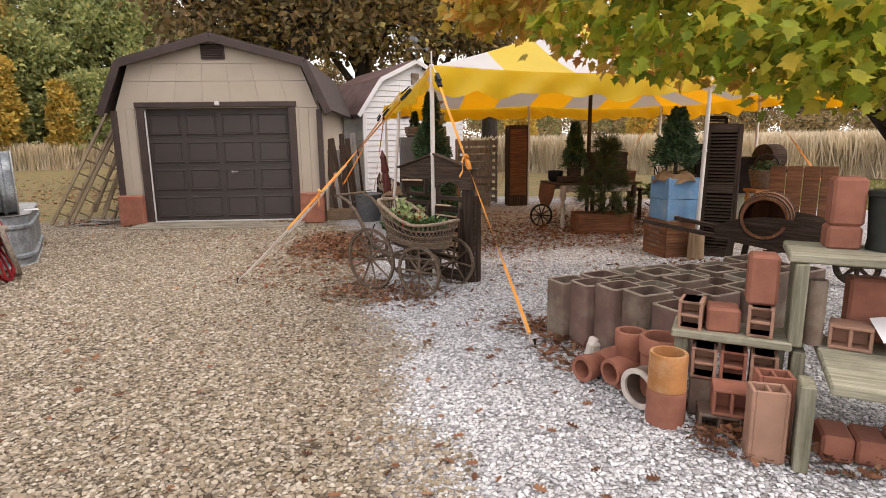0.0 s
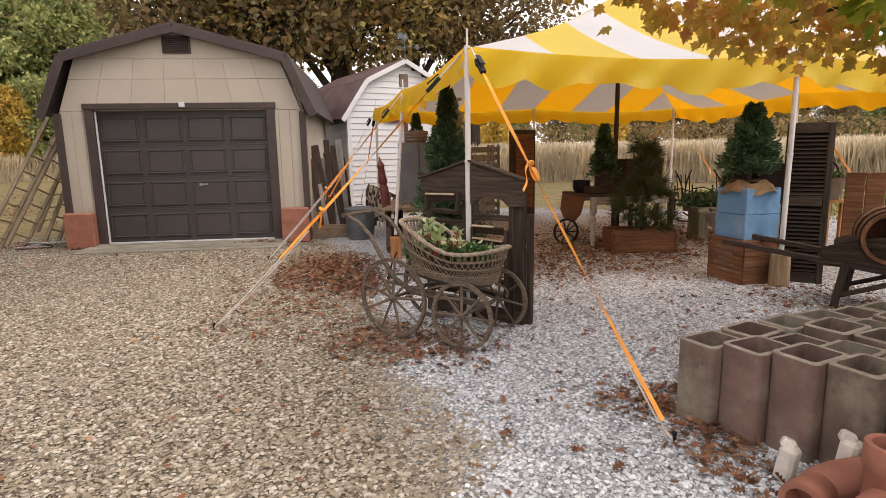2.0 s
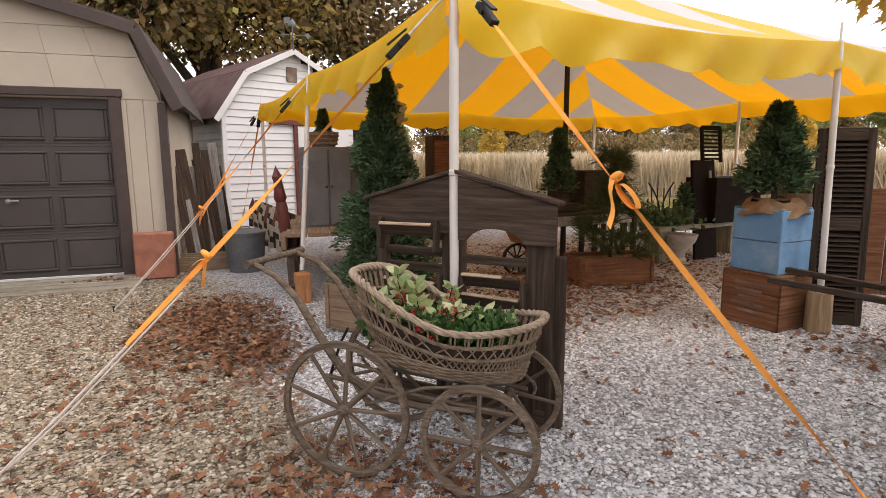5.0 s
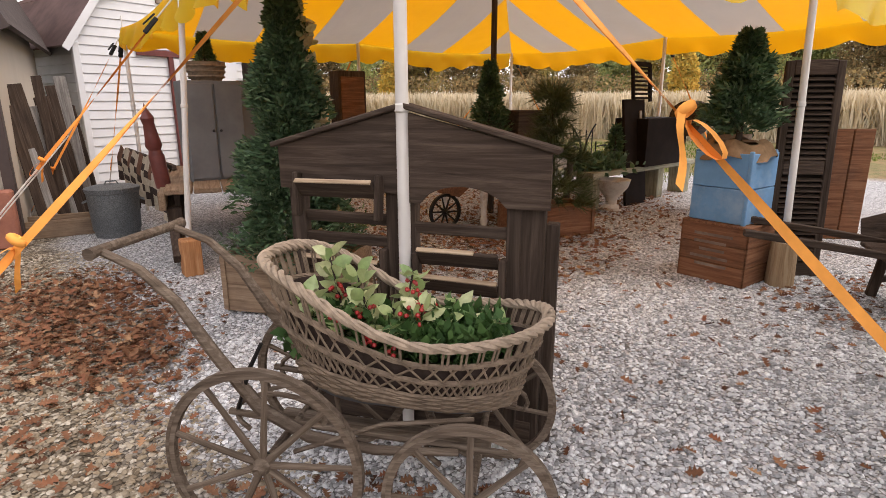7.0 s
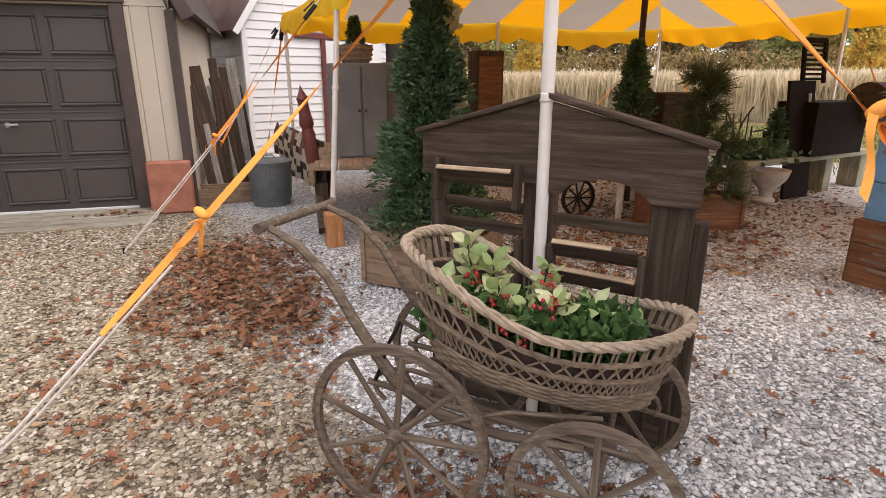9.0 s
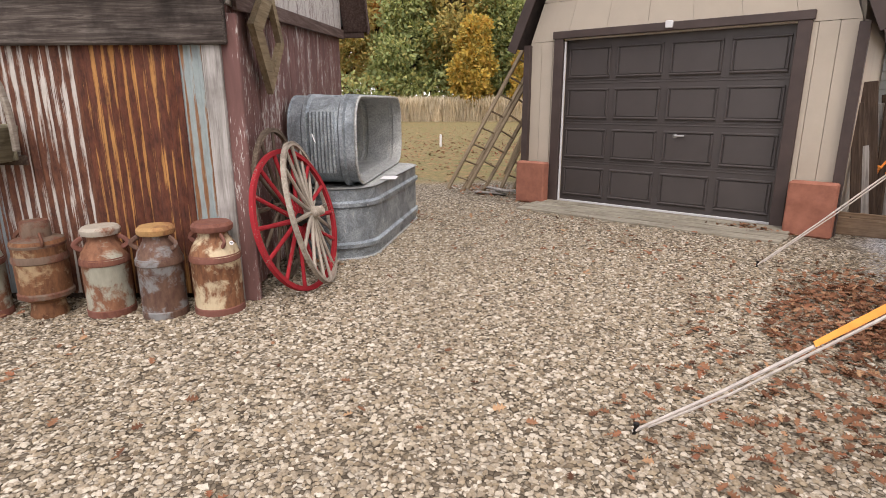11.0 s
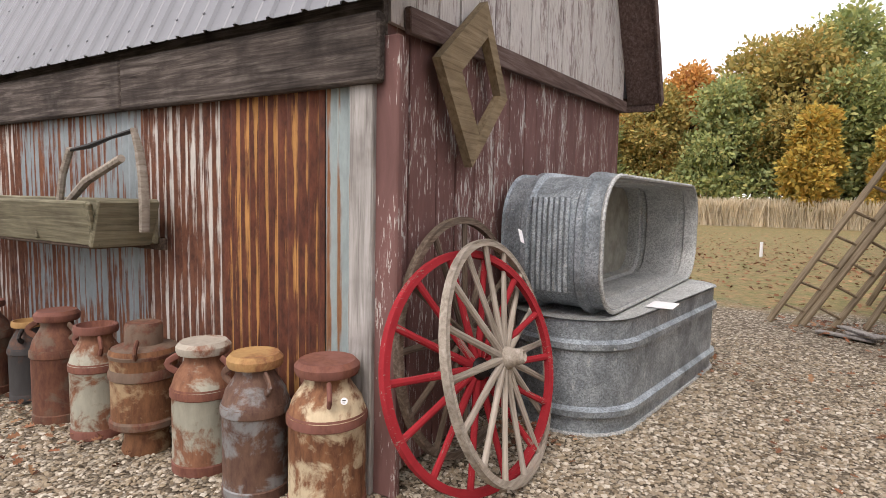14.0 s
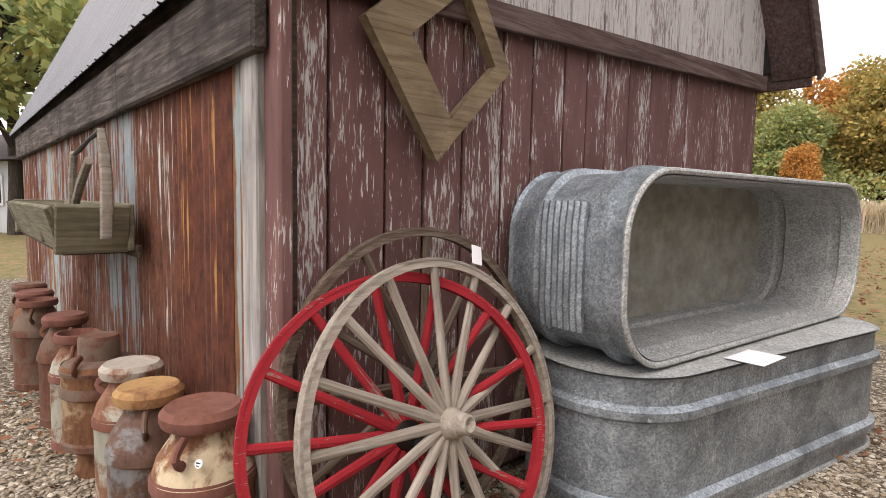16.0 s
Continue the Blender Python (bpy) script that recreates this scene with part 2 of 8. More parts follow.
def galvanized(name, col=(0.42, 0.45, 0.47), metal=0.55, rough=0.5, stain=0.5, drip=0.75):
    """Zinc spangle with grey bloom, white drips and grime."""
    mt, nt, bs = mat_new(name)
    vec, _ = coords(nt, (1, 1, 1))
    vo = nt.nodes.new("ShaderNodeTexVoronoi")
    vo.inputs["Scale"].default_value = 120
    nt.links.new(vec, vo.inputs["Vector"])
    sp = ramp(nt, vo.outputs["Color"], [(0.15, tuple(x * 0.6 for x in col)), (0.85, tuple(min(1, x * 1.3) for x in col))])
    n1 = noise_tex(nt, vec, 3.2, 7, 0.7, 0.4)
    bl = ramp(nt, n1, [(0.42, (0, 0, 0)), (0.68, (stain,) * 3)])
    cc = mixc(nt, bl, sp, (0.1, 0.115, 0.125))
    v2, _ = coords(nt, (21, 21, 9))
    n2 = noise_tex(nt, v2, 1.0, 5, 0.7)
    dr = ramp(nt, n2, [(0.64, (0, 0, 0)), (0.69, (drip,) * 3)])
    cc = mixc(nt, dr, cc, (0.62, 0.64, 0.64))
    nt.links.new(cc, bs.inputs["Base Color"])
    bs.inputs["Metallic"].default_value = metal
    rr = ramp(nt, n1, [(0.3, (rough * 0.75,) * 3), (0.7, (min(1, rough * 1.4),) * 3)])
    nt.links.new(rr, bs.inputs["Roughness"])
    bump(nt, bs, n1, 0.3, 0.01)
    return mt


def island(name, stops, rough=0.9, spec=0.2, trans=0.0, speck=None, value=0.0):
    """Loose pieces in one mesh, each with a colour of its own."""
    mt, nt, bs = mat_new(name)
    ge = nt.nodes.new("ShaderNodeNewGeometry")
    cc = ramp(nt, ge.outputs["Random Per Island"], stops)
    vec, _ = coords(nt, (1, 1, 1))
    n1 = noise_tex(nt, vec, speck or 90, 4, 0.6)
    cc = mixc(nt, 0.55, cc, ramp(nt, n1, [(0.3, (0.55, 0.55, 0.55)), (0.7, (1.25, 1.25, 1.25))]), "MULTIPLY")
    if trans:
        nt.links.new(cc, bs.inputs["Base Color"])
        tr = nt.nodes.new("ShaderNodeBsdfTranslucent")
        nt.links.new(cc, tr.inputs[0])
        mx = nt.nodes.new("ShaderNodeMixShader")
        mx.inputs[0].default_value = trans
        out = [x for x in nt.nodes if x.type == "OUTPUT_MATERIAL"][0]
        nt.links.new(bs.outputs[0], mx.inputs[1])
        nt.links.new(tr.outputs[0], mx.inputs[2])
        nt.links.new(mx.outputs[0], out.inputs[0])
    else:
        nt.links.new(cc, bs.inputs["Base Color"])
    bs.inputs["Roughness"].default_value = rough
    bs.inputs["Specular IOR Level"].default_value = spec
    return mt


def canvas(name, col, trans_col, trans=0.45):
    """Tent vinyl that lets light through."""
    mt, nt, bs = mat_new(name)
    vec, _ = coords(nt, (1, 1, 1))
    n1 = noise_tex(nt, vec, 1.4, 5, 0.6)
    cc = ramp(nt, n1, [(0.3, tuple(x * 0.88 for x in col)), (0.7, col)])
    nt.links.new(cc, bs.inputs["Base Color"])
    bs.inputs["Roughness"].default_value = 0.45
    tr = nt.nodes.new("ShaderNodeBsdfTranslucent")
    tr.inputs[0].default_value = (*trans_col, 1)
    mx = nt.nodes.new("ShaderNodeMixShader")
    mx.inputs[0].default_value = trans
    out = [x for x in nt.nodes if x.type == "OUTPUT_MATERIAL"][0]
    nt.links.new(bs.outputs[0], mx.inputs[1])
    nt.links.new(tr.outputs[0], mx.inputs[2])
    nt.links.new(mx.outputs[0], out.inputs[0])
    vec2, _ = coords(nt, (3, 3, 3))
    bump(nt, bs, noise_tex(nt, vec2, 1.5, 3, 0.5), 0.3, 0.03)
    return mt


def ground_mat():
    """Tan river gravel, grey crushed stone under the tent, leafy lawn beyond."""
    mt, nt, bs = mat_new("ground_soil")
    tc = nt.nodes.new("ShaderNodeTexCoord")
    pos = tc.outputs["Object"]
    vo = nt.nodes.new("ShaderNodeTexVoronoi")
    vo.inputs["Scale"].default_value = 34
    nt.links.new(pos, vo.inputs["Vector"])
    tan = ramp(nt, vo.outputs["Color"], [(0.05, (0.07, 0.055, 0.04)), (0.45, (0.2, 0.165, 0.12)), (0.95, (0.5, 0.45, 0.37))])
    vg = nt.nodes.new("ShaderNodeTexVoronoi")
    vg.inputs["Scale"].default_value = 48
    nt.links.new(pos, vg.inputs["Vector"])
    grey = ramp(nt, vg.outputs["Color"], [(0.05, (0.2, 0.2, 0.205)), (0.5, (0.45, 0.45, 0.46)), (0.95, (0.74, 0.74, 0.75))])
    sep = nt.nodes.new("ShaderNodeSeparateXYZ")
    nt.links.new(pos, sep.inputs[0])
    wob = noise_tex(nt, pos, 1.6, 4, 0.6)
    # grey stone lies right of a line that bends at the buggy
    e = maths(nt, "ADD", sep.outputs[0], maths(nt, "MULTIPLY", wob, 0.7))
    lim = maths(nt, "MULTIPLY_ADD", sep.outputs[1], -0.15)
    nt.nodes[-1].inputs[2].default_value = 2.25
    f = ramp(nt, maths(nt, "MULTIPLY_ADD", maths(nt, "SUBTRACT", e, lim), 1.2), [(0.0, (0, 0, 0)), (0.5, (1, 1, 1))])
    # dark joints between the stones
    vd = nt.nodes.new("ShaderNodeTexVoronoi")
    vd.feature = "DISTANCE_TO_EDGE"
    vd.inputs["Scale"].default_value = 34
    nt.links.new(pos, vd.inputs["Vector"])
    joint = ramp(nt, vd.outputs["Distance"], [(0.0, (0.3, 0.28, 0.26)), (0.14, (1, 1, 1))])
    cc = mixc(nt, 1.0, mixc(nt, f, tan, grey), joint, "MULTIPLY")
    # lawn: past the yard's edge
    lawn_n = noise_tex(nt, pos, 3.0, 6, 0.7)
    lawn_d = noise_tex(nt, pos, 9.0, 8, 0.8)
    lawn = ramp(nt, lawn_n, [(0.3, (0.115, 0.135, 0.055)), (0.5, (0.19, 0.165, 0.085)), (0.72, (0.31, 0.185, 0.11))])
    lawn = mixc(nt, 0.6, lawn, ramp(nt, lawn_d, [(0.35, (0.35, 0.38, 0.35)), (0.65, (1.7, 1.5, 1.3))]), "MULTIPLY")
    r = nt.nodes.new("ShaderNodeVectorMath")
    r.operation = "DISTANCE"
    nt.links.new(pos, r.inputs[0])
    r.inputs[1].default_value = (1.5, 1.0, 0)
    wob2 = noise_tex(nt, pos, 0.5, 3, 0.5)
    rr = maths(nt, "MULTIPLY_ADD", wob2, 2.0)
    nt.links.new(r.outputs["Value"], nt.nodes[-1].inputs[2])
    f2 = ramp(nt, maths(nt, "MULTIPLY", rr, 0.05), [(0.665, (0, 0, 0)), (0.70, (1, 1, 1))])
    cc = mixc(nt, f2, cc, lawn)
    nt.links.new(cc, bs.inputs["Base Color"])
    bs.inputs["Roughness"].default_value = 0.95
    bs.inputs["Specular IOR Level"].default_value = 0.15
    bump(nt, bs, vo.outputs["Distance"], 0.9, 0.02)
    nt.nodes[-1].invert = True
    return mt


M_GROUND = ground_mat()
M_BARNWOOD = wood("grey_barn_wood", (0.10, 0.085, 0.075), (0.23, 0.2, 0.18), (0.38, 0.35, 0.32), 0, stain=(0.06, 0.04, 0.03))
M_GREYBOARD = wood("silver_grey_board", (0.13, 0.12, 0.11), (0.28, 0.265, 0.25), (0.42, 0.4, 0.385), 2)
M_DARKWOOD = wood("dark_weathered_wood", (0.025, 0.018, 0.014), (0.06, 0.042, 0.032), (0.115, 0.085, 0.066), 0)
M_DARKWOODZ = wood("dark_weathered_post", (0.025, 0.018, 0.014), (0.06, 0.042, 0.032), (0.115, 0.085, 0.066), 2)
M_SLAT = wood("pale_slat_edge", (0.28, 0.18, 0.11), (0.46, 0.34, 0.23), (0.6, 0.48, 0.35), 0)
M_LADDER = wood("ladder_wood", (0.12, 0.09, 0.06), (0.23, 0.18, 0.12), (0.34, 0.28, 0.2), 2)
M_CRATE = wood("brown_crate_wood", (0.10, 0.042, 0.022), (0.19, 0.085, 0.045), (0.28, 0.15, 0.085), 0)
M_PLANTER = wood("planter_wood", (0.13, 0.085, 0.055), (0.24, 0.165, 0.11), (0.33, 0.245, 0.17), 0)
M_BENCHTOP = wood("green_grey_bench_wood", (0.17, 0.165, 0.115), (0.3, 0.29, 0.215), (0.43, 0.415, 0.33), 0)
M_BENCHLEG = wood("green_grey_bench_leg", (0.15, 0.15, 0.105), (0.27, 0.26, 0.19), (0.4, 0.385, 0.3), 2)
M_TROUGH = wood("mossy_trough_wood", (0.085, 0.077, 0.05), (0.17, 0.155, 0.105), (0.27, 0.25, 0.175), 0)
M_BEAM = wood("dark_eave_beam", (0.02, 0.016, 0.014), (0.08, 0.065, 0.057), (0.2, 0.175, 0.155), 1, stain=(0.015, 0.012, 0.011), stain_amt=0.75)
M_DIAMOND = wood("tan_frame_wood", (0.13, 0.095, 0.055), (0.225, 0.17, 0.105), (0.3, 0.24, 0.16), 0, tint=0.12)
M_NEWBLOCK = wood("orange_cedar_block", (0.3, 0.13, 0.055), (0.42, 0.2, 0.09), (0.52, 0.3, 0.16), 2)
M_WEDGE = wood("pale_wood_block", (0.2, 0.13, 0.075), (0.33, 0.23, 0.14), (0.43, 0.33, 0.22), 2)
M_RAMP = wood("ramp_boards", (0.14, 0.125, 0.095), (0.24, 0.22, 0.175), (0.35, 0.33, 0.28), 0)
M_BUGGYWOOD = wood("buggy_wood", (0.063, 0.046, 0.034), (0.133, 0.1, 0.075), (0.235, 0.19, 0.15), 0, scale=1.4)
M_GREYWHEEL = wood("grey_wheel_wood", (0.17, 0.14, 0.11), (0.3, 0.26, 0.215), (0.42, 0.38, 0.33), 0)
M_RED = peeling("red_wheel_paint", (0.34, 0.022, 0.03), (0.17, 0.09, 0.075), (0.3, 0.2, 0.17), 0.05, 0, 0.7)
M_REDBARN = peeling("faded_red_board", (0.2, 0.105, 0.096), (0.26, 0.23, 0.21), (0.6, 0.57, 0.54), 0.24, 2, 0.6)
M_GABLE = peeling("grey_gable_board", (0.29, 0.235, 0.225), (0.40, 0.37, 0.35), (0.58, 0.55, 0.53), 0.95, 2, 0.8)
M_TRIM = wood("dark_red_trim", (0.05, 0.03, 0.027), (0.10, 0.066, 0.058), (0.18, 0.14, 0.125), 0)
M_SHEET_GREY = rusty("grey_corrugated_sheet", (0.3, 0.34, 0.355), (0.11, 0.04, 0.027), (0.24, 0.11, 0.06), 0.45, pitch=0.07)
M_SHEET_MIX = rusty("streaked_corrugated_sheet", (0.6, 0.57, 0.53), (0.07, 0.03, 0.022), (0.2, 0.085, 0.05), 0.66, pitch=0.07)
M_SHEET_RUST = rusty("rust_corrugated_sheet", (0.5, 0.26, 0.09), (0.06, 0.024, 0.018), (0.17, 0.06, 0.035), 0.82, sc_streak=40, pitch=0.07)
M_SHEET_PALE = rusty("pale_corrugated_sheet", (0.36, 0.42, 0.42), (0.2, 0.09, 0.045), (0.3, 0.16, 0.08), 0.36, pitch=0.07)
M_ROOF = plain("grey_roof_metal", (0.18, 0.185, 0.2), 0.5, 0.3, 0.08, 2.0, 0.05)
M_GALV = galvanized("galvanized_tank", (0.36, 0.405, 0.44), 0.55, 0.42, 0.85)
M_GALV_LT = galvanized("pale_galvanized_tank", (0.45, 0.46, 0.45), 0.4, 0.58, 0.35)
M_GALV_DK = galvanized("dull_galvanized_can", (0.15, 0.16, 0.165), 0.5, 0.55, 0.4, 0.06)
M_TANKFLOOR = plain("stained_tank_floor", (0.33, 0.325, 0.28), 0.7, 0.2, 0.25, 9, 0.2, dirt=(0.2, 0.18, 0.14), dirt_amt=0.6)
M_SIDING = plain("beige_panel_siding", (0.44, 0.385, 0.315), 0.75, 0, 0.05, 1.2, 0.08, 0.3, (0.36, 0.31, 0.25), 0.4)
M_BROWNTRIM = plain("dark_brown_trim", (0.055, 0.038, 0.034), 0.6, 0, 0.2, 4, 0.08)
M_DOOR = plain("dark_brown_door_paint", (0.056, 0.047, 0.045), 0.5, 0, 0.1, 3, 0.05, 0.45)
M_SHINGLE = plain("dark_brown_shingle", (0.06, 0.045, 0.042), 0.9, 0, 0.35, 9, 0.5)
M_WHITE = plain("white_lap_siding", (0.6, 0.6, 0.61), 0.6, 0, 0.05, 2, 0.06, 0.3, (0.6, 0.6, 0.6), 0.3)
# the house's own grey; also the white shed's side with shade painted in
M_GREY_AND_SHADE = plain("grey_siding_and_shaded_white", (0.42, 0.43, 0.44), 0.7, 0, 0.12, 2, 0.06)
M_RUSTROOF = plain("brown_metal_roof", (0.12, 0.075, 0.07), 0.65, 0.2, 0.35, 3, 0.1)
M_TERRA = plain("red_clay", (0.3, 0.125, 0.085), 0.85, 0, 0.2, 7, 0.2, 0.2, (0.2, 0.085, 0.065), 0.5)
M_TERRADK = plain("brown_fired_clay", (0.15, 0.105, 0.082), 0.75, 0, 0.4, 5, 0.25, 0.3, (0.3, 0.26, 0.2), 0.6)
M_TERRAOR = plain("orange_fired_clay", (0.44, 0.2, 0.075), 0.8, 0, 0.3, 6, 0.2, 0.25, (0.5, 0.36, 0.22), 0.7)
M_TERRATAN = plain("tan_fired_clay", (0.35, 0.205, 0.145), 0.85, 0, 0.15, 6, 0.2, 0.25)
M_MORTAR = plain("pale_mortar", (0.55, 0.5, 0.45), 0.95, 0, 0.2, 12, 0.4, 0.1)
M_CANVAS_Y = canvas("yellow_tent_vinyl", (0.86, 0.66, 0.03), (0.85, 0.34, 0.004), 0.46)
M_CANVAS_W = canvas("white_tent_vinyl", (0.82, 0.8, 0.79), (0.3, 0.26, 0.225), 0.42)
M_POLE = plain("white_pole_paint", (0.66, 0.63, 0.6), 0.45, 0.1, 0.08, 4, 0.03)
M_STRAP = plain("orange_webbing", (0.85, 0.3, 0.055), 0.75, 0, 0.12, 12, 0.15, 0.2)
M_STRAPY = plain("faded_orange_webbing", (0.88, 0.37, 0.08), 0.75, 0, 0.12, 12, 0.15, 0.2)
M_ROPE = plain("grey_white_rope", (0.55, 0.5, 0.46), 0.85, 0, 0.2, 30, 0.3, 0.2)
M_BLACK = plain("black_iron", (0.016, 0.015, 0.015), 0.5, 0.5, 0.3, 12, 0.1)
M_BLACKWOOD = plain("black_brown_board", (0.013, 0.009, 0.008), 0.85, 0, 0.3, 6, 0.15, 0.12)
M_BLUE = plain("faded_blue_paint", (0.13, 0.27, 0.45), 0.7, 0, 0.18, 3.5, 0.15, 0.3, (0.3, 0.4, 0.5), 0.6)
M_WICKER = plain("brown_wicker", (0.185, 0.138, 0.1), 0.8, 0, 0.35, 25, 0.3, 0.2)
M_WICKERLT = plain("pale_braided_wicker", (0.3, 0.235, 0.175), 0.8, 0, 0.3, 25, 0.3, 0.2)
M_BUGGYBODY = plain("dark_grey_buggy_tray", (0.06, 0.06, 0.064), 0.65, 0, 0.25, 8, 0.15)
M_GREYCAB = plain("grey_cupboard_paint", (0.13, 0.132, 0.136), 0.65, 0, 0.2, 4, 0.1)
M_BURLAP = plain("brown_burlap", (0.24, 0.15, 0.085), 0.95, 0, 0.3, 14, 0.5, 0.1)
M_QUILT_D = plain("dark_quilt_cloth", (0.05, 0.035, 0.03), 0.95, 0, 0.4, 20, 0.3, 0.1)
M_QUILT_L = plain("cream_quilt_cloth", (0.44, 0.38, 0.3), 0.95, 0, 0.2, 20, 0.3, 0.1)
M_QUILT_B = plain("brown_quilt_cloth", (0.15, 0.08, 0.055), 0.95, 0, 0.3, 20, 0.3, 0.1)
M_PAPER = plain("white_paper", (0.74, 0.74, 0.75), 0.7, 0, 0.03, 5, 0.0)
M_CHROME = plain("steel_handle", (0.5, 0.5, 0.5), 0.3, 0.9, 0.1, 10, 0.0)
M_BRASSY = plain("dull_red_lacquer", (0.12, 0.03, 0.025), 0.4, 0, 0.3, 8, 0.05)
M_TABLEW = plain("chipped_white_table_paint", (0.5, 0.46, 0.41), 0.7, 0, 0.15, 9, 0.15, 0.3, (0.25, 0.17, 0.12), 0.7)
M_BARK = wood("brown_bark", (0.022, 0.017, 0.014), (0.05, 0.04, 0.033), (0.1, 0.085, 0.07), 2, stain_amt=0.5)
M_STONE_TAN = island("tan_river_stones", [(0.0, (0.12, 0.09, 0.06)), (0.2, (0.32, 0.26, 0.18)), (0.45, (0.25, 0.205, 0.15)), (0.75, (0.4, 0.345, 0.265)), (1.0, (0.54, 0.49, 0.41))])
M_STONE_GREY = island("grey_crushed_stones", [(0.0, (0.24, 0.245, 0.25)), (0.35, (0.48, 0.485, 0.5)), (0.8, (0.68, 0.69, 0.7)), (1.0, (0.82, 0.83, 0.84))])
M_DEADLEAF = island("brown_oak_leaves", [(0.0, (0.085, 0.04, 0.024)), (0.3, (0.18, 0.083, 0.046)), (0.6, (0.27, 0.14, 0.078)), (0.85, (0.25, 0.1, 0.056)), (1.0, (0.44, 0.28, 0.16))], trans=0.12)

# ---- ground ----
gm = MB()
GRX = [-400, -200, -100, -60, -40, -25, -15, -10, -6, -3] + [-0.5 + 0.4 * i for i in range(11)] + [4.5, 6, 9, 14, 20, 30, 45, 70, 120, 220, 400]
gm.grid(lambda i, j: (GRX[i], lerp(-400, 400, j / 40), rise(GRX[i])), len(GRX), 41)
ground = solo("ground", gm, M_GROUND, "tan and grey gravel yard running into leafy lawn", "ground", kind="structure", smooth=0)


def pebbles(name, n, inside, size, mt, label, squash=0.6):
    """Loose stones as one heap of small faceted lumps."""
    base = np.array([(1, 0, 0), (0, 1, 0), (-1, 0, 0), (0, -1, 0), (0, 0, 1), (.62, .62, .55), (-.62, .62, .5), (-.6, -.64, .55), (.64, -.6, .5)], float)
    tri = np.array([(4, 5, 6), (4, 6, 7), (4, 7, 8), (4, 8, 5), (0, 1, 5), (1, 2, 6), (2, 3, 7), (3, 0, 8), (5, 1, 6), (6, 2, 7), (7, 3, 8), (8, 0, 5)])
    pts = inside(n)
    n = len(pts)
    k = len(base)
    s = size[0] + (size[1] - size[0]) * NPR.rand(n) ** 1.5
    st = np.stack([s, s * (0.6 + 0.4 * NPR.rand(n)), s * squash * (0.6 + 0.6 * NPR.rand(n))], 1)
    a = NPR.rand(n) * 6.283
    v = base[None] * (1 + 0.3 * (NPR.rand(n, k, 1) - 0.5)) * st[:, None, :]
    tilt = (NPR.rand(n) - 0.5) * 0.9
    y2 = v[:, :, 1] * np.cos(tilt)[:, None] - v[:, :, 2] * np.sin(tilt)[:, None]
    z2 = v[:, :, 1] * np.sin(tilt)[:, None] + v[:, :, 2] * np.cos(tilt)[:, None]
    x2 = v[:, :, 0]
    c, sn = np.cos(a)[:, None], np.sin(a)[:, None]
    out = np.stack([x2 * c - y2 * sn + pts[:, 0:1], x2 * sn + y2 * c + pts[:, 1:2], z2 + 0.001 + rise_np(pts[:, 0:1])], 2).reshape(-1, 3)
    faces = (tri[None] + (np.arange(n) * k)[:, None, None]).reshape(-1, 3)
    me = bpy.data.meshes.new(name)
    me.vertices.add(len(out))
    me.vertices.foreach_set("co", out.ravel())
    me.loops.add(faces.size)
    me.loops.foreach_set("vertex_index", faces.ravel().astype(np.int32))
    me.polygons.add(len(faces))
    me.polygons.foreach_set("loop_start", np.arange(0, faces.size, 3, dtype=np.int32))
    me.polygons.foreach_set("use_smooth", np.zeros(len(faces), bool))
    me.update()
    me.validate()
    me.materials.append(mt)
    return tagged(new(name, me), label, "gravel", kind="stuff")


def edge_np(y):
    return 1.9 - 0.15 * y + 0.12 * np.sin(y * 3.1) + 0.07 * np.sin(y * 8.3 + 1)


def tan_area(n):
    p = np.stack([NPR.rand(n) * 9.2 - 5.4, NPR.rand(n) * 10.6 - 1.2], 1)
    cam_d = np.minimum(np.hypot(p[:, 0] - 0.9, (p[:, 1] - 1.0) * 0.75), np.hypot(p[:, 0] + 1.8, p[:, 1] - 4.6))
    keep = NPR.rand(n) < np.clip(1.35 - cam_d / 5.0, 0.16, 1)
    e = p[:, 0] - edge_np(p[:, 1]) + (NPR.rand(n) - 0.5) * 0.25
    return p[keep & (e < 0)]


def grey_area(n):
    p = np.stack([NPR.rand(n) * 5.6 + 0.4, NPR.rand(n) * 8.6 - 0.6], 1)
    d = np.hypot(p[:, 0] - 1.4, p[:, 1] - 3.0)
    keep = NPR.rand(n) < np.clip(1.25 - d / 5.5, 0.12, 1)
    e = p[:, 0] - edge_np(p[:, 1]) + (NPR.rand(n) - 0.5) * 0.25
    return p[keep & (e > 0)]


tan_gravel = pebbles("tan_gravel", 230000, tan_area, (0.007, 0.021), M_STONE_TAN, "loose tan and buff rounded river gravel")
grey_gravel = pebbles("grey_gravel", 150000, grey_area, (0.006, 0.018), M_STONE_GREY, "loose pale grey crushed limestone gravel", 0.75)


# ---- garage ----
GX0, GX1, GY, GD = -4.30, -0.19, 10.03, 4.2
GXM = (GX0 + GX1) / 2


def prism(mb, poly, y0, y1, mat=0):
    """Closed slab of an outline in x, z between two y."""
    n = len(poly)
    vs = [(x, y0, z) for x, z in poly] + [(x, y1, z) for x, z in poly]
    fs = [tuple(range(n)), tuple(range(2 * n - 1, n - 1, -1))]
    fs += [(i, i + n, (i + 1) % n + n, (i + 1) % n) for i in range(n)]
    return mb.add(vs, fs, mat)


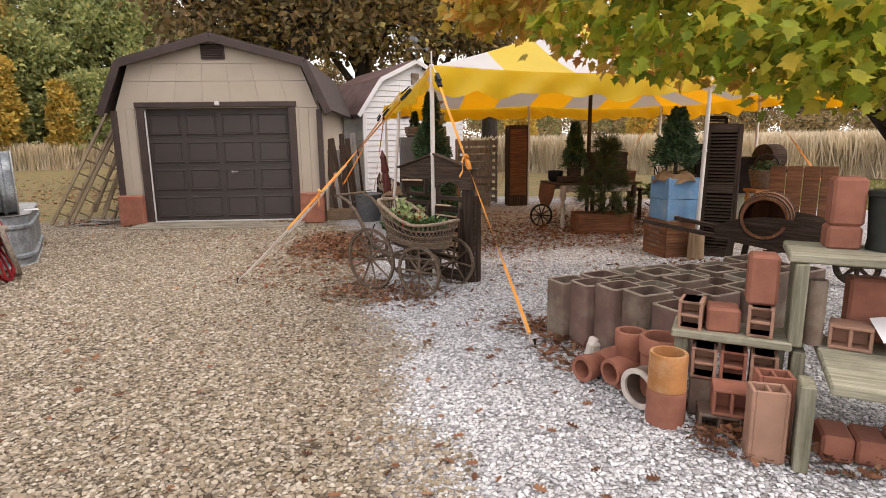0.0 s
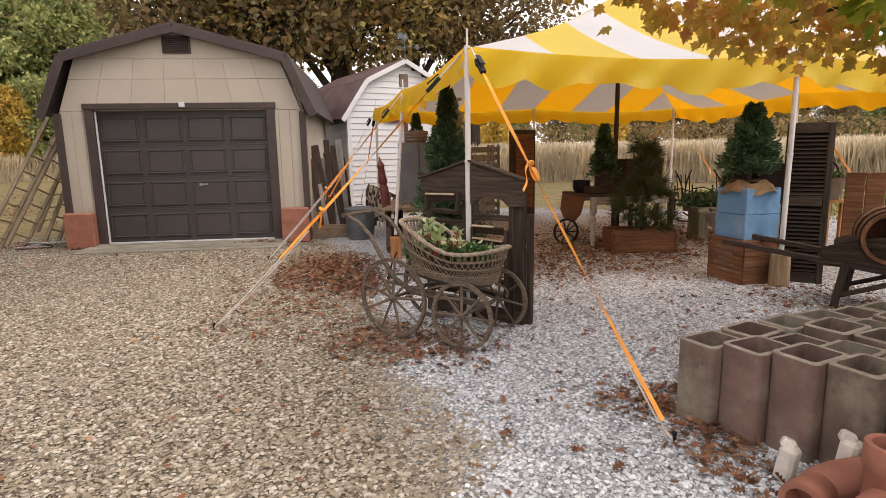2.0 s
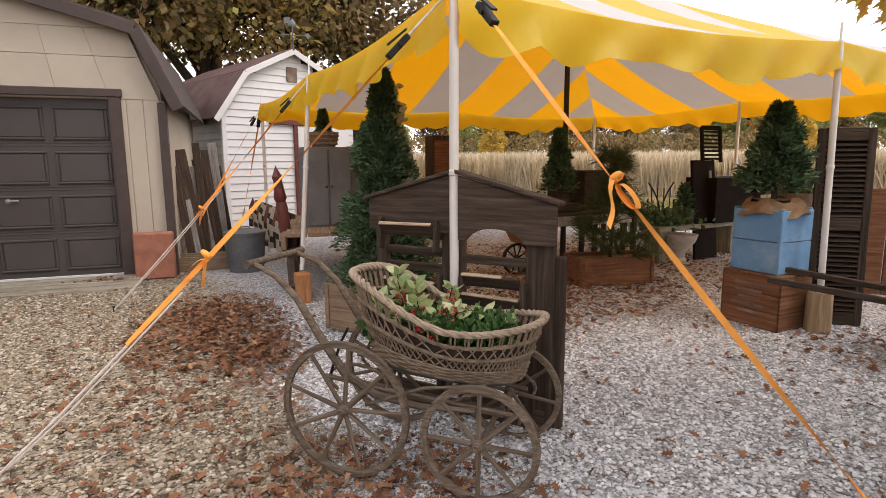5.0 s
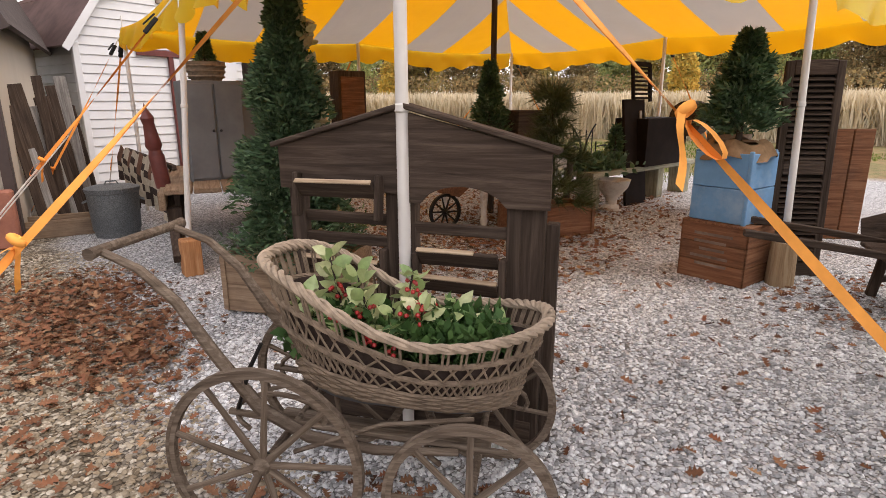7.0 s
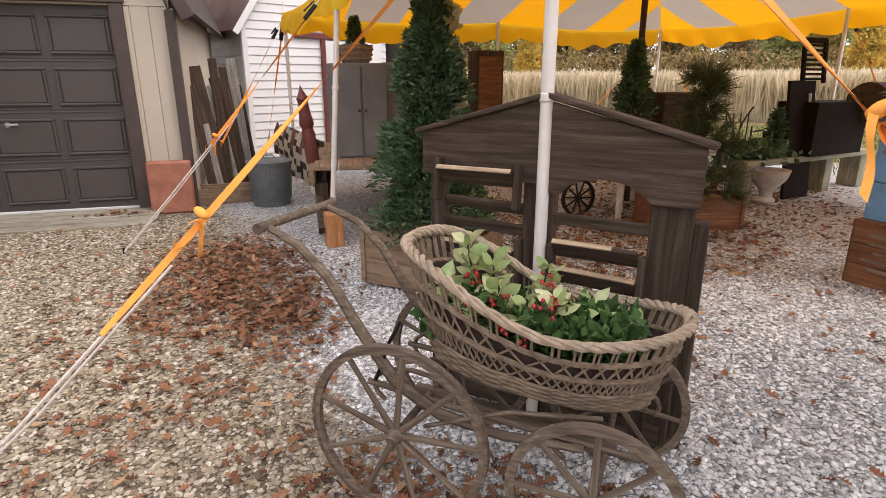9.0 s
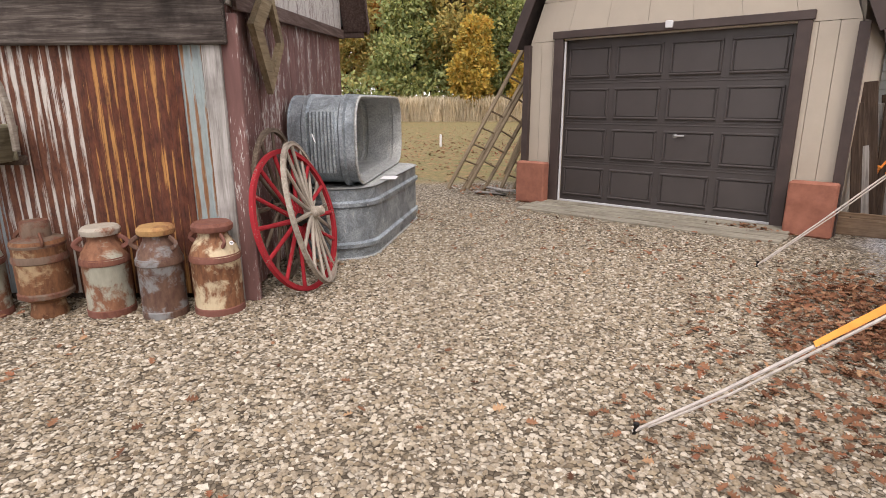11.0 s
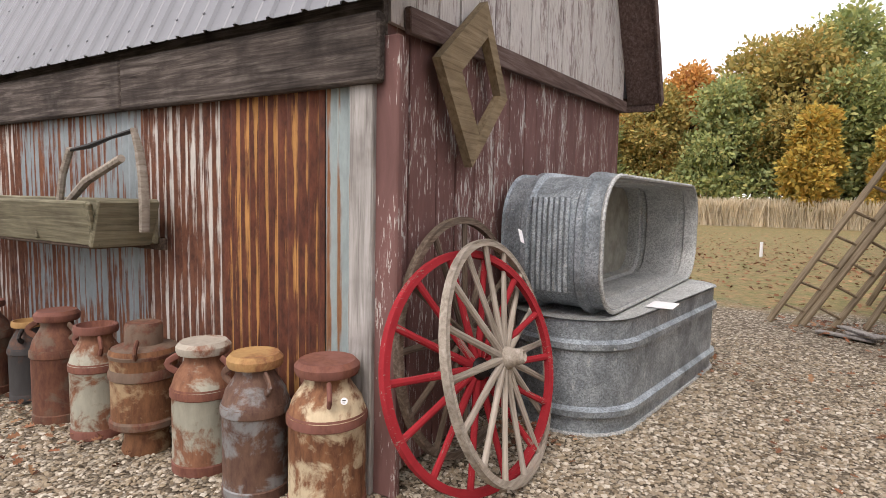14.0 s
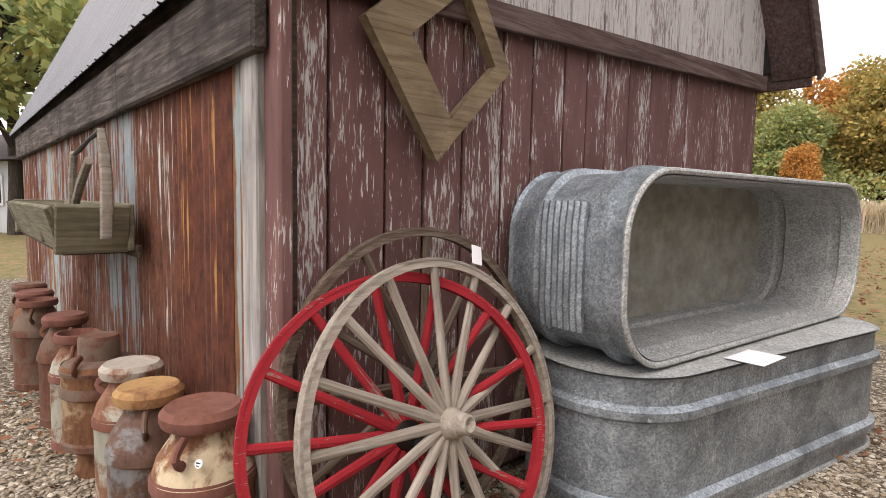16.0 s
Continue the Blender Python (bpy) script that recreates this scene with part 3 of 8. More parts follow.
def garage():
    g = thing("garage", "beige gambrel-roofed garage with dark brown trim and closed door", "garage", pose(0, 0, 0), lift=0.0)
    DX0, DX1, DZ = -3.70, -0.83, 2.35
    for nm, x0, x1 in (("front_wall_panel", GX0 + 0.05, DX0), ("front_wall_panel", DX1, GX1 - 0.05)):
        k = 3
        for i in range(k):
            a, b = lerp(x0, x1, i / k), lerp(x0, x1, (i + 1) / k)
            part(nm, MB().box(((a + b) / 2, GY + 0.06, 1.17), (b - a - 0.004, 0.12, 2.33), bev=0.004), M_SIDING, g)
    # gable in two courses with upright grooves
    def half(z):
        if z < 3.20:
            return lerp(2.0, 1.68, (z - 2.34) / 0.86)
        return lerp(1.68, 0.05, (z - 3.20) / 0.48)
    mb = MB()
    for z0, z1 in ((2.34, 2.86), (2.866, 3.2)):
        k = 7
        for i in range(k):
            u0, u1 = -1 + 2 * i / k, -1 + 2 * (i + 1) / k
            q = [(GXM + u0 * half(z0) + 0.002, z0), (GXM + u1 * half(z0) - 0.002, z0), (GXM + u1 * half(z1) - 0.002, z1), (GXM + u0 * half(z1) + 0.002, z1)]
            part("gable_panel", prism(MB(), q, GY, GY + 0.12), M_SIDING, g)
    prism(mb, [(GXM - 1.68, 3.205), (GXM + 1.68, 3.205), (GXM + 0.05, 3.68), (GXM - 0.05, 3.68)], GY, GY + 0.12)
    part("gable", mb, M_SIDING, g)
    part("loft", prism(MB(), [(GXM - 2.02, 2.2), (GXM + 2.02, 2.2), (GXM + 2.0, 2.5), (GXM + 1.72, 3.2), (GXM + 0.05, 3.67), (GXM - 0.05, 3.67), (GXM - 1.72, 3.2), (GXM - 2.0, 2.5)], GY + 0.13, GY + GD - 0.1), M_SIDING, g)
    for nm, x in (("side_wall", GX0 + 0.06), ("side_wall", GX1 - 0.06)):
        part(nm, MB().box((x, GY + GD / 2, 1.17), (0.1, GD - 0.3, 2.34), bev=0.004), M_SIDING, g)
    part("back_wall", MB().box((GXM, GY + GD - 0.1, 1.17), (3.9, 0.1, 2.34), bev=0.004), M_SIDING, g)
    # roof shell
    prof = [(-2.24, 2.26), (-1.80, 3.24), (0.0, 3.72), (1.80, 3.24), (2.24, 2.26)]
    mb = MB()
    for (xa, za), (xb, zb) in zip(prof[:-1], prof[1:]):
        d = Vector((xb - xa, 0, zb - za)).normalized()
        nrm = Vector((-d.z, 0, d.x)) * 0.05
        q = [(GXM + xa, za), (GXM + xb, zb), (GXM + xb + nrm.x, zb + nrm.z), (GXM + xa + nrm.x, za + nrm.z)]
        prism(mb, q, GY - 0.16, GY + GD + 0.1)
    part("roof", mb, M_SHINGLE, g)
    mb = MB()
    for (xa, za), (xb, zb) in zip(prof[:-1], prof[1:]):
        mb.beam((GXM + xa, GY - 0.17, za - 0.05), (GXM + xb, GY - 0.17, zb - 0.05), 0.025, 0.15, up=(0, -0.01, 1))
    part("rake_board", mb, M_BROWNTRIM, g)
    for x in (GX0 + 0.025, GX1 - 0.025):
        part("corner_trim", MB().box((x, GY - 0.005, 1.15), (0.10, 0.14, 2.3), bev=0.004), M_BROWNTRIM, g)
    part("door_casing", MB().box((DX0 - 0.07, GY - 0.02, 1.18), (0.14, 0.06, 2.36)).box((DX1 + 0.07, GY - 0.02, 1.18), (0.14, 0.06, 2.36)).box(((DX0 + DX1) / 2, GY - 0.025, 2.41), (DX1 - DX0 + 0.32, 0.07, 0.10)), M_BROWNTRIM, g)
    part("weather_strip", MB().box((DX0 + 0.02, GY + 0.0, 1.17), (0.025, 0.02, 2.3), bev=0.002), M_WHITE, g, "white door edge strip")
    # door: four rows of four raised panels
    door = part("overhead_door", MB().box(((DX0 + DX1) / 2, GY + 0.1, 1.2), (DX1 - DX0, 0.03, 2.3), bev=0.003), M_DOOR, g, "dark brown panelled overhead door")
    rows, cols = 4, 4
    H, W = 2.24, DX1 - DX0
    pm = MB()
    ph, pw = H / rows - 0.21, W / cols - 0.17
    pm.box((0, 0.004, 0), (pw, 0.03, ph), bev=0.014)
    fr = MB()
    fr.box((0, 0, ph / 2 + 0.02), (pw + 0.08, 0.04, 0.028), bev=0.012).box((0, 0, -ph / 2 - 0.02), (pw + 0.08, 0.04, 0.036), Euler((radians(35), 0, 0)).to_matrix(), 0.006)
    fr.box((-pw / 2 - 0.025, 0, 0), (0.028, 0.04, ph), bev=0.012).box((pw / 2 + 0.025, 0, 0), (0.028, 0.04, ph), bev=0.012)
    pme, fme = mesh_of("panel", pm, M_DOOR), mesh_of("panel_moulding", fr, M_DOOR)
    for r in range(rows):
        for c in range(cols):
            x, z = DX0 + W * (c + 0.5) / cols, 0.07 + H * (r + 0.5) / rows
            shared("panel", pme, door, pose(x, GY + 0.082, z))
            shared("panel_moulding", fme, door, pose(x, GY + 0.083, z))
    for r in range(1, rows):
        z = 0.07 + H * r / rows
        part("section_joint", MB().box(((DX0 + DX1) / 2, GY + 0.084, z), (W, 0.012, 0.016), bev=0.004).box(((DX0 + DX1) / 2, GY + 0.084, z + 0.035), (W, 0.01, 0.012), bev=0.003), M_DOOR, door)
    hz = 0.07 + H * 0.44
    part("door_handle", MB().tube([(GXM + 0.18, GY + 0.05, hz), (GXM + 0.3, GY + 0.045, hz + 0.005)], 0.013, 8).lathe([(0, 0), (0.03, 0), (0.03, 0.02), (0, 0.025)], 12, pose(GXM + 0.18, GY + 0.08, hz, 90)), M_CHROME, door, "chrome lever handle")
    part("bottom_seal", MB().box(((DX0 + DX1) / 2, GY + 0.09, 0.045), (W, 0.04, 0.03), bev=0.004), M_WHITE, g, "pale door bottom seal")
    part("light_socket", MB().box((GXM + 0.02, GY - 0.075, 2.43), (0.09, 0.05, 0.09), bev=0.01), M_WHITE, g, "small white fixture over the door")
    v = part("gable_vent", MB().box((GXM, GY - 0.015, 3.42), (0.46, 0.03, 0.28), bev=0.004), M_BROWNTRIM, g, "brown louvred gable vent")
    sl = mesh_of("slat", MB().box((0, 0, 0), (0.40, 0.035, 0.022), Euler((radians(-35), 0, 0)).to_matrix(), 0.003), M_BROWNTRIM)
    for i in range(7):
        shared("slat", sl, v, pose(GXM, GY - 0.04, 3.32 + i * 0.034))
    part("floor_slab", MB().box((GXM, GY + 0.6, 0.02), (3.9, 0.9, 0.06)), M_RAMP, g)
    return g


garage()
ramp_t = thing("door_ramp", "weathered plank ramp before the garage door", "ramp", pose(GXM, GY - 0.42, 0))
for i in range(4):
    part("plank", MB().box((0, -0.3 + i * 0.2, 0.012 + 0.008 * i), (3.35 + 0.05 * (i % 2), 0.192, 0.03), bev=0.006), M_RAMP, ramp_t)


# ---- barn ----
BC = Vector((-3.463, 4.62, 0))
BA = 128.5
BU = Vector((math.cos(radians(BA)), math.sin(radians(BA)), 0))      # along the gable wall
BW = Vector((math.cos(radians(BA + 90)), math.sin(radians(BA + 90)), 0))  # along the metal-clad wall
# local axes: x along the gable wall, y along the clad wall, z up
BM = Matrix((BU, BW, Vector((0, 0, 1)))).transposed().to_4x4()
BM.translation = BC
GL, FL = 4.27, 8.2  # gable length, clad wall length
EZ, EZ2, KNEE, KNEE_Z, RIDGE = 2.507, 2.934, 0.85, 4.25, 5.1  # eaves, knee and ridge of the gambrel roof


def barn():
    b = thing("barn", "weathered red board barn with rusty corrugated metal front", "barn", BM)
    rz90 = Euler((0, 0, radians(90))).to_matrix()
    # gable boards, lower course
    gw = part("gable_wall", MB().box((GL / 2, 0.1, 1.15), (GL, 0.05, 2.3), bev=0.003), M_DARKWOOD, b)
    x = 0.0
    rr = random.Random(3)
    while x < GL - 0.02:
        wd = min(rr.choice((0.2, 0.22, 0.24, 0.26)), GL - x)
        hb = 2.14 + 0.22 * (x + wd / 2) / GL
        mb = MB().box((wd / 2, 0, hb / 2), (wd - 0.014, 0.03, hb), bev=0.005)
        ob = part("board", mb, M_REDBARN, gw, m=pose(x, 0.03 + rr.uniform(-0.004, 0.004), 0.03 + rr.uniform(0, 0.04)))
        x += wd
    # upper gable boards follow the roof line
    gu = part("upper_gable", MB().box((GL / 2, 0.1, 2.6), (GL - 1.2, 0.04, 0.6), bev=0.003), M_DARKWOOD, b)
    x = 0.02
    half = GL / 2
    while x < GL - 0.04:
        wd = min(rr.choice((0.15, 0.18, 0.21)), GL - x)
        def top(xx):
            d = min(xx, GL - xx)
            e = EZ if xx < half else EZ2
            return (lerp(e, KNEE_Z, d / KNEE) if d < KNEE else lerp(KNEE_Z, RIDGE, (d - KNEE) / (half - KNEE))) - 0.02
        z0 = 2.17 + 0.22 * x / GL
        za, zb = max(top(x), z0 + 0.02), max(top(x + wd), z0 + 0.02)
        mb = MB()
        q = [(0.005, z0), (wd - 0.005, z0), (wd - 0.005, zb), (0.005, za)]
        n = len(q)
        mb.add([(px, -0.012, pz) for px, pz in q] + [(px, 0.018, pz) for px, pz in q], [(3, 2, 1, 0)[::-1], (4, 7, 6, 5)[::-1]] + [(i, i + 4, (i + 1) % 4 + 4, (i + 1) % 4)[::-1] for i in range(4)])
        part("board", mb, M_GABLE, gu, m=pose(x, 0.0 + rr.uniform(-0.004, 0.004), 0))
        x += wd
    part("gable_trim", MB().beam((0.12, -0.035, 2.2), (GL, -0.035, 2.42), 0.035, 0.12, up=(0, 0, 1)), M_TRIM, b, "dark red-brown sloping trim board")
    part("corner_board", MB().box((0.0, -0.02, 1.05), (0.05, 0.14, 2.1), bev=0.008), M_REDBARN, b)
    part("corner_board", MB().box((-0.035, 0.095, 0.95), (0.035, 0.135, 1.9), bev=0.006), M_GREYBOARD, b, "silver grey upright corner board")
    # clad wall: framing board and corrugated sheets
    part("clad_wall", MB().box((0.06, FL / 2, 1.05), (0.05, FL, 2.1), bev=0.003), M_DARKWOOD, b)
    sheets = [(0.16, 0.19, M_SHEET_PALE), (0.34, 0.74, M_SHEET_RUST), (1.07, 0.72, M_SHEET_MIX), (1.79, 0.8, M_SHEET_GREY), (2.58, 0.8, M_SHEET_GREY), (3.37, 0.8, M_SHEET_MIX), (4.16, 0.8, M_SHEET_GREY), (4.95, 0.8, M_SHEET_PALE), (5.74, 0.8, M_SHEET_GREY), (6.53, 0.8, M_SHEET_MIX), (7.32, 0.86, M_SHEET_GREY)]
    for k, (y0, wd, mt) in enumerate(sheets):
        n = max(8, int(wd / 0.0165))
        off = -0.012 - 0.006 * (k % 2)
        mb = MB()
        amp = 0.0125
        zs = (0.06, 0.7, 1.3, 1.95)
        mb.grid(lambda i, j: (off - amp * math.sin(2 * math.pi * (i / n * wd) / 0.07), i / n * wd, zs[j]), n + 1, 4)
        mb.grid(lambda i, j: (off + 0.004 - amp * math.sin(2 * math.pi * (i / n * wd) / 0.07), i / n * wd, zs[j]), n + 1, 4)
        part("corrugated_sheet", mb, mt, b, m=pose(0, y0, 0), smooth=60)
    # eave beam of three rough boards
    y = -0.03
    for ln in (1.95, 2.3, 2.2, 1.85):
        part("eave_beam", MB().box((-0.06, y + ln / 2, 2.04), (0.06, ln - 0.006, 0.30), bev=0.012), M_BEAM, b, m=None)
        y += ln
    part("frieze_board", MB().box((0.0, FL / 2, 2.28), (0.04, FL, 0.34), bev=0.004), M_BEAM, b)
    # gambrel roof: ribbed sheets, steep below the knee, with a small eave overhang
    SL1, SL2 = (KNEE_Z - EZ) / KNEE, (KNEE_Z - EZ2) / KNEE
    OV1, OV2 = 0.14, 0.28
    y0, y1 = -0.36, FL + 0.3
    cols = []
    y = y0
    while y < y1:
        cols += [(y, 0.0), (y + 0.012, 0.015), (y + 0.030, 0.015), (y + 0.042, 0.0), (y + 0.115, 0.0), (y + 0.121, 0.004), (y + 0.133, 0.004), (y + 0.139, 0.0)]
        y += 0.2286
    for xa, za, xb, zb in ((-OV1, EZ - OV1 * SL1, KNEE, KNEE_Z), (KNEE, KNEE_Z, GL / 2, RIDGE), (GL + OV2, EZ2 - OV2 * SL2, GL - KNEE, KNEE_Z), (GL - KNEE, KNEE_Z, GL / 2, RIDGE)):
        mb = MB()
        nx, nz = zb - za, abs(xb - xa)
        ln = math.hypot(nx, nz)
        out = -1 if xb > xa else 1
        for inner in (0.0, 0.004):
            def fn(i, j):
                o = cols[i][1] - inner
                return (lerp(xa, xb, j) + out * o * nx / ln, cols[i][0], lerp(za, zb, j) + o * nz / ln)
            mb.grid(fn, len(cols), 2)
        part("metal_roof", mb, M_ROOF, b, "ribbed grey metal roof", smooth=5)
    sm = mesh_of("roof_screw", MB().lathe([(0.008, 0), (0.008, 0.004), (0.004, 0.007), (0, 0.007)], 6), M_ROOF)
    for i in range(36):
        for t in (0.06, 0.3, 0.55):
            shared("roof_screw", sm, b, pose(lerp(-OV1, KNEE, t) - 0.002, -0.3 + i * 0.2286 + 0.057, lerp(EZ - OV1 * SL1, KNEE_Z, t), 0, -math.degrees(math.atan(SL1)), 0))
    # soffit boards and fascias at the gable end
    part("rake_fascia", MB().beam((GL - KNEE, -0.36, KNEE_Z - 0.09), (GL + OV2, -0.36, EZ2 - OV2 * SL2 - 0.02), 0.03, 0.14, up=(1, 0, 0.4)), M_TRIM, b)
    part("rake_fascia", MB().beam((GL / 2, -0.36, RIDGE - 0.08), (GL - KNEE, -0.36, KNEE_Z - 0.08), 0.03, 0.14, up=(0, 0, 1)), M_TRIM, b)
    part("rake_soffit", MB().beam((GL - KNEE - 0.05, -0.18, KNEE_Z - 0.05), (GL + OV2 - 0.05, -0.18, EZ2 - OV2 * SL2 - 0.02), 0.34, 0.02, up=(1, 0, 0.4)), M_TRIM, b)
    part("eave_fascia", MB().box((GL + OV2 - 0.03, FL / 2, EZ2 - OV2 * SL2 - 0.02), (0.03, FL + 0.6, 0.16)), M_TRIM, b)
    part("rake_fascia", MB().beam((-OV1 + 0.03, -0.34, EZ - OV1 * SL1 - 0.02), (KNEE + 0.03, -0.34, KNEE_Z - 0.04), 0.03, 0.08, up=(-1, 0, 0.4)), M_ROOF, b)
    part("rake_fascia", MB().beam((KNEE, -0.34, KNEE_Z - 0.05), (GL / 2, -0.34, RIDGE - 0.05), 0.03, 0.08, up=(0, 0, 1)), M_ROOF, b)
    part("back_wall", MB().box((GL - 0.06, FL / 2, 1.2), (0.06, FL - 0.1, 2.4)).box((GL / 2, FL - 0.06, 1.05), (GL - 0.2, 0.06, 2.1)), M_DARKWOOD, b)
    return b


barn()


# ---- white shed ----
def shed():
    X0, X1, Y0, D = 0.40, 3.46, 13.5, 4.2
    XM = (X0 + X1) / 2
    s = thing("white_shed", "small white lap-sided shed with brown gambrel roof", "shed", Matrix.Translation((0.4, 13.5, 0)) @ pose(0, 0, 0, 0, 0, 26) @ Matrix.Translation((-0.4, -13.5, 0)), lift=0.04)
    def half(z):
        if z < 2.45:
            return (X1 - X0) / 2
        if z < 3.2:
            return lerp((X1 - X0) / 2, 1.02, (z - 2.45) / 0.75)
        return lerp(1.02, 0.04, (z - 3.2) / 0.5)
    fw = part("front_wall", MB().box((XM, Y0 + 0.1, 1.22), (X1 - X0 - 0.02, 0.1, 2.44), bev=0.003), M_WHITE, s)
    z = 0.05
    while z < 3.66:
        h = half(z + 0.07)
        part("lap_board", MB().box((XM, Y0 + 0.03, z + 0.07), (2 * h, 0.022, 0.155), Euler((radians(-8), 0, 0)).to_matrix(), 0.003), M_WHITE, fw)
        z += 0.145
    # white siding in the greyer material: this side's shade is in the colour
    sw = part("side_wall", MB().box((X0 + 0.06, Y0 + D / 2 + 0.1, 1.2), (0.08, D, 2.4), bev=0.003), M_GREY_AND_SHADE, s)
    z = 0.05
    while z < 2.35:
        part("lap_board", MB().box((X0 + 0.005, Y0 + D / 2 + 0.06, z + 0.07), (0.022, D, 0.155), Euler((0, radians(8), 0)).to_matrix(), 0.003), M_GREY_AND_SHADE, sw)
        z += 0.145
    part("side_wall", MB().box((X1 - 0.06, Y0 + D / 2 + 0.1, 1.2), (0.08, D, 2.4)), M_WHITE, s)
    part("back_wall", MB().box((XM, Y0 + D, 1.6), (2.6, 0.08, 3.2)), M_WHITE, s)
    prof = [(-1.72, 2.3), (-1.06, 3.24), (0, 3.76), (1.06, 3.24), (1.72, 2.3)]
    for (xa, za), (xb, zb) in zip(prof[:-1], prof[1:]):
        mb = MB()
        d = Vector((xb - xa, 0, zb - za)).normalized()
        nr = Vector((-d.z, 0, d.x)) * 0.04
        prism(mb, [(XM + xa, za), (XM + xb, zb), (XM + xb + nr.x, zb + nr.z), (XM + xa + nr.x, za + nr.z)], Y0 - 0.12, Y0 + D + 0.1)
        part("roof_slope", mb, M_RUSTROOF, s)
        part("rake_trim", MB().beam((XM + xa, Y0 - 0.13, za - 0.03), (XM + xb, Y0 - 0.13, zb - 0.03), 0.02, 0.11, up=(0, -0.01, 1)), M_WHITE, s)
    part("corner_trim", MB().box((X0, Y0 + 0.0, 1.2), (0.1, 0.08, 2.4)), M_WHITE, s)
    part("gable_window", MB().box((XM, Y0 - 0.0, 3.28), (0.24, 0.03, 0.3)), M_TERRADK, s, "small brown gable window")
    part("red_door_trim", MB().box((2.3, Y0 - 0.02, 2.3), (1.9, 0.05, 0.10)).box((1.95, Y0 - 0.02, 1.15), (0.09, 0.05, 2.2)), M_BRASSY, s, "faded red door trim")
    part("door_panel", MB().box((2.65, Y0 - 0.015, 1.12), (1.3, 0.04, 2.2)), M_WHITE, s)
    # weather vane
    w = thing("weather_vane", "small grey metal rooster weather vane on the shed", "weather vane", pose(XM - 0.12, Y0 + 0.45, 3.74))
    part("rod", MB().tube([(0, 0, 0), (0, 0, 0.55)], 0.012, 6), M_GALV_DK, w)
    part("arms", MB().tube([(-0.3, 0, 0.3), (0.3, 0, 0.3)], 0.01, 6).tube([(0, -0.2, 0.2), (0, 0.2, 0.2)], 0.01, 6), M_GALV_DK, w)
    part("arrow", MB().box((0.3, 0, 0.3), (0.10, 0.01, 0.09), Euler((0, radians(45), 0)).to_matrix()), M_GALV_DK, w)
    part("rooster", MB().lathe([(0, -0.06), (0.06, -0.03), (0.075, 0.02), (0.03, 0.09), (0, 0.12)], 8, pose(0, 0, 0.5) @ Matrix.Diagonal((1.2, 0.25, 1, 1))).box((-0.1, 0, 0.58), (0.12, 0.012, 0.12)), M_GALV_DK, w)


shed()

# ---- tent ----
TA = 7.0
TF = Vector((math.cos(radians(TA)), math.sin(radians(TA)), 0))
TL = Vector((-TF.y, TF.x, 0))
TP = Vector((1.905, 4.59, 0))
TS, EAVE, PEAK = 3.42, 2.40, 3.88
TM = Matrix((TF, TL, Vector((0, 0, 1)))).transposed().to_4x4()
TM.translation = TP
TLIFT = rise(TP.x)
# two poles stand on blocks, a little out of line
FOOT = {(0, TS): (-0.19, 3.30), (TS, 0): (3.30, -0.11)}


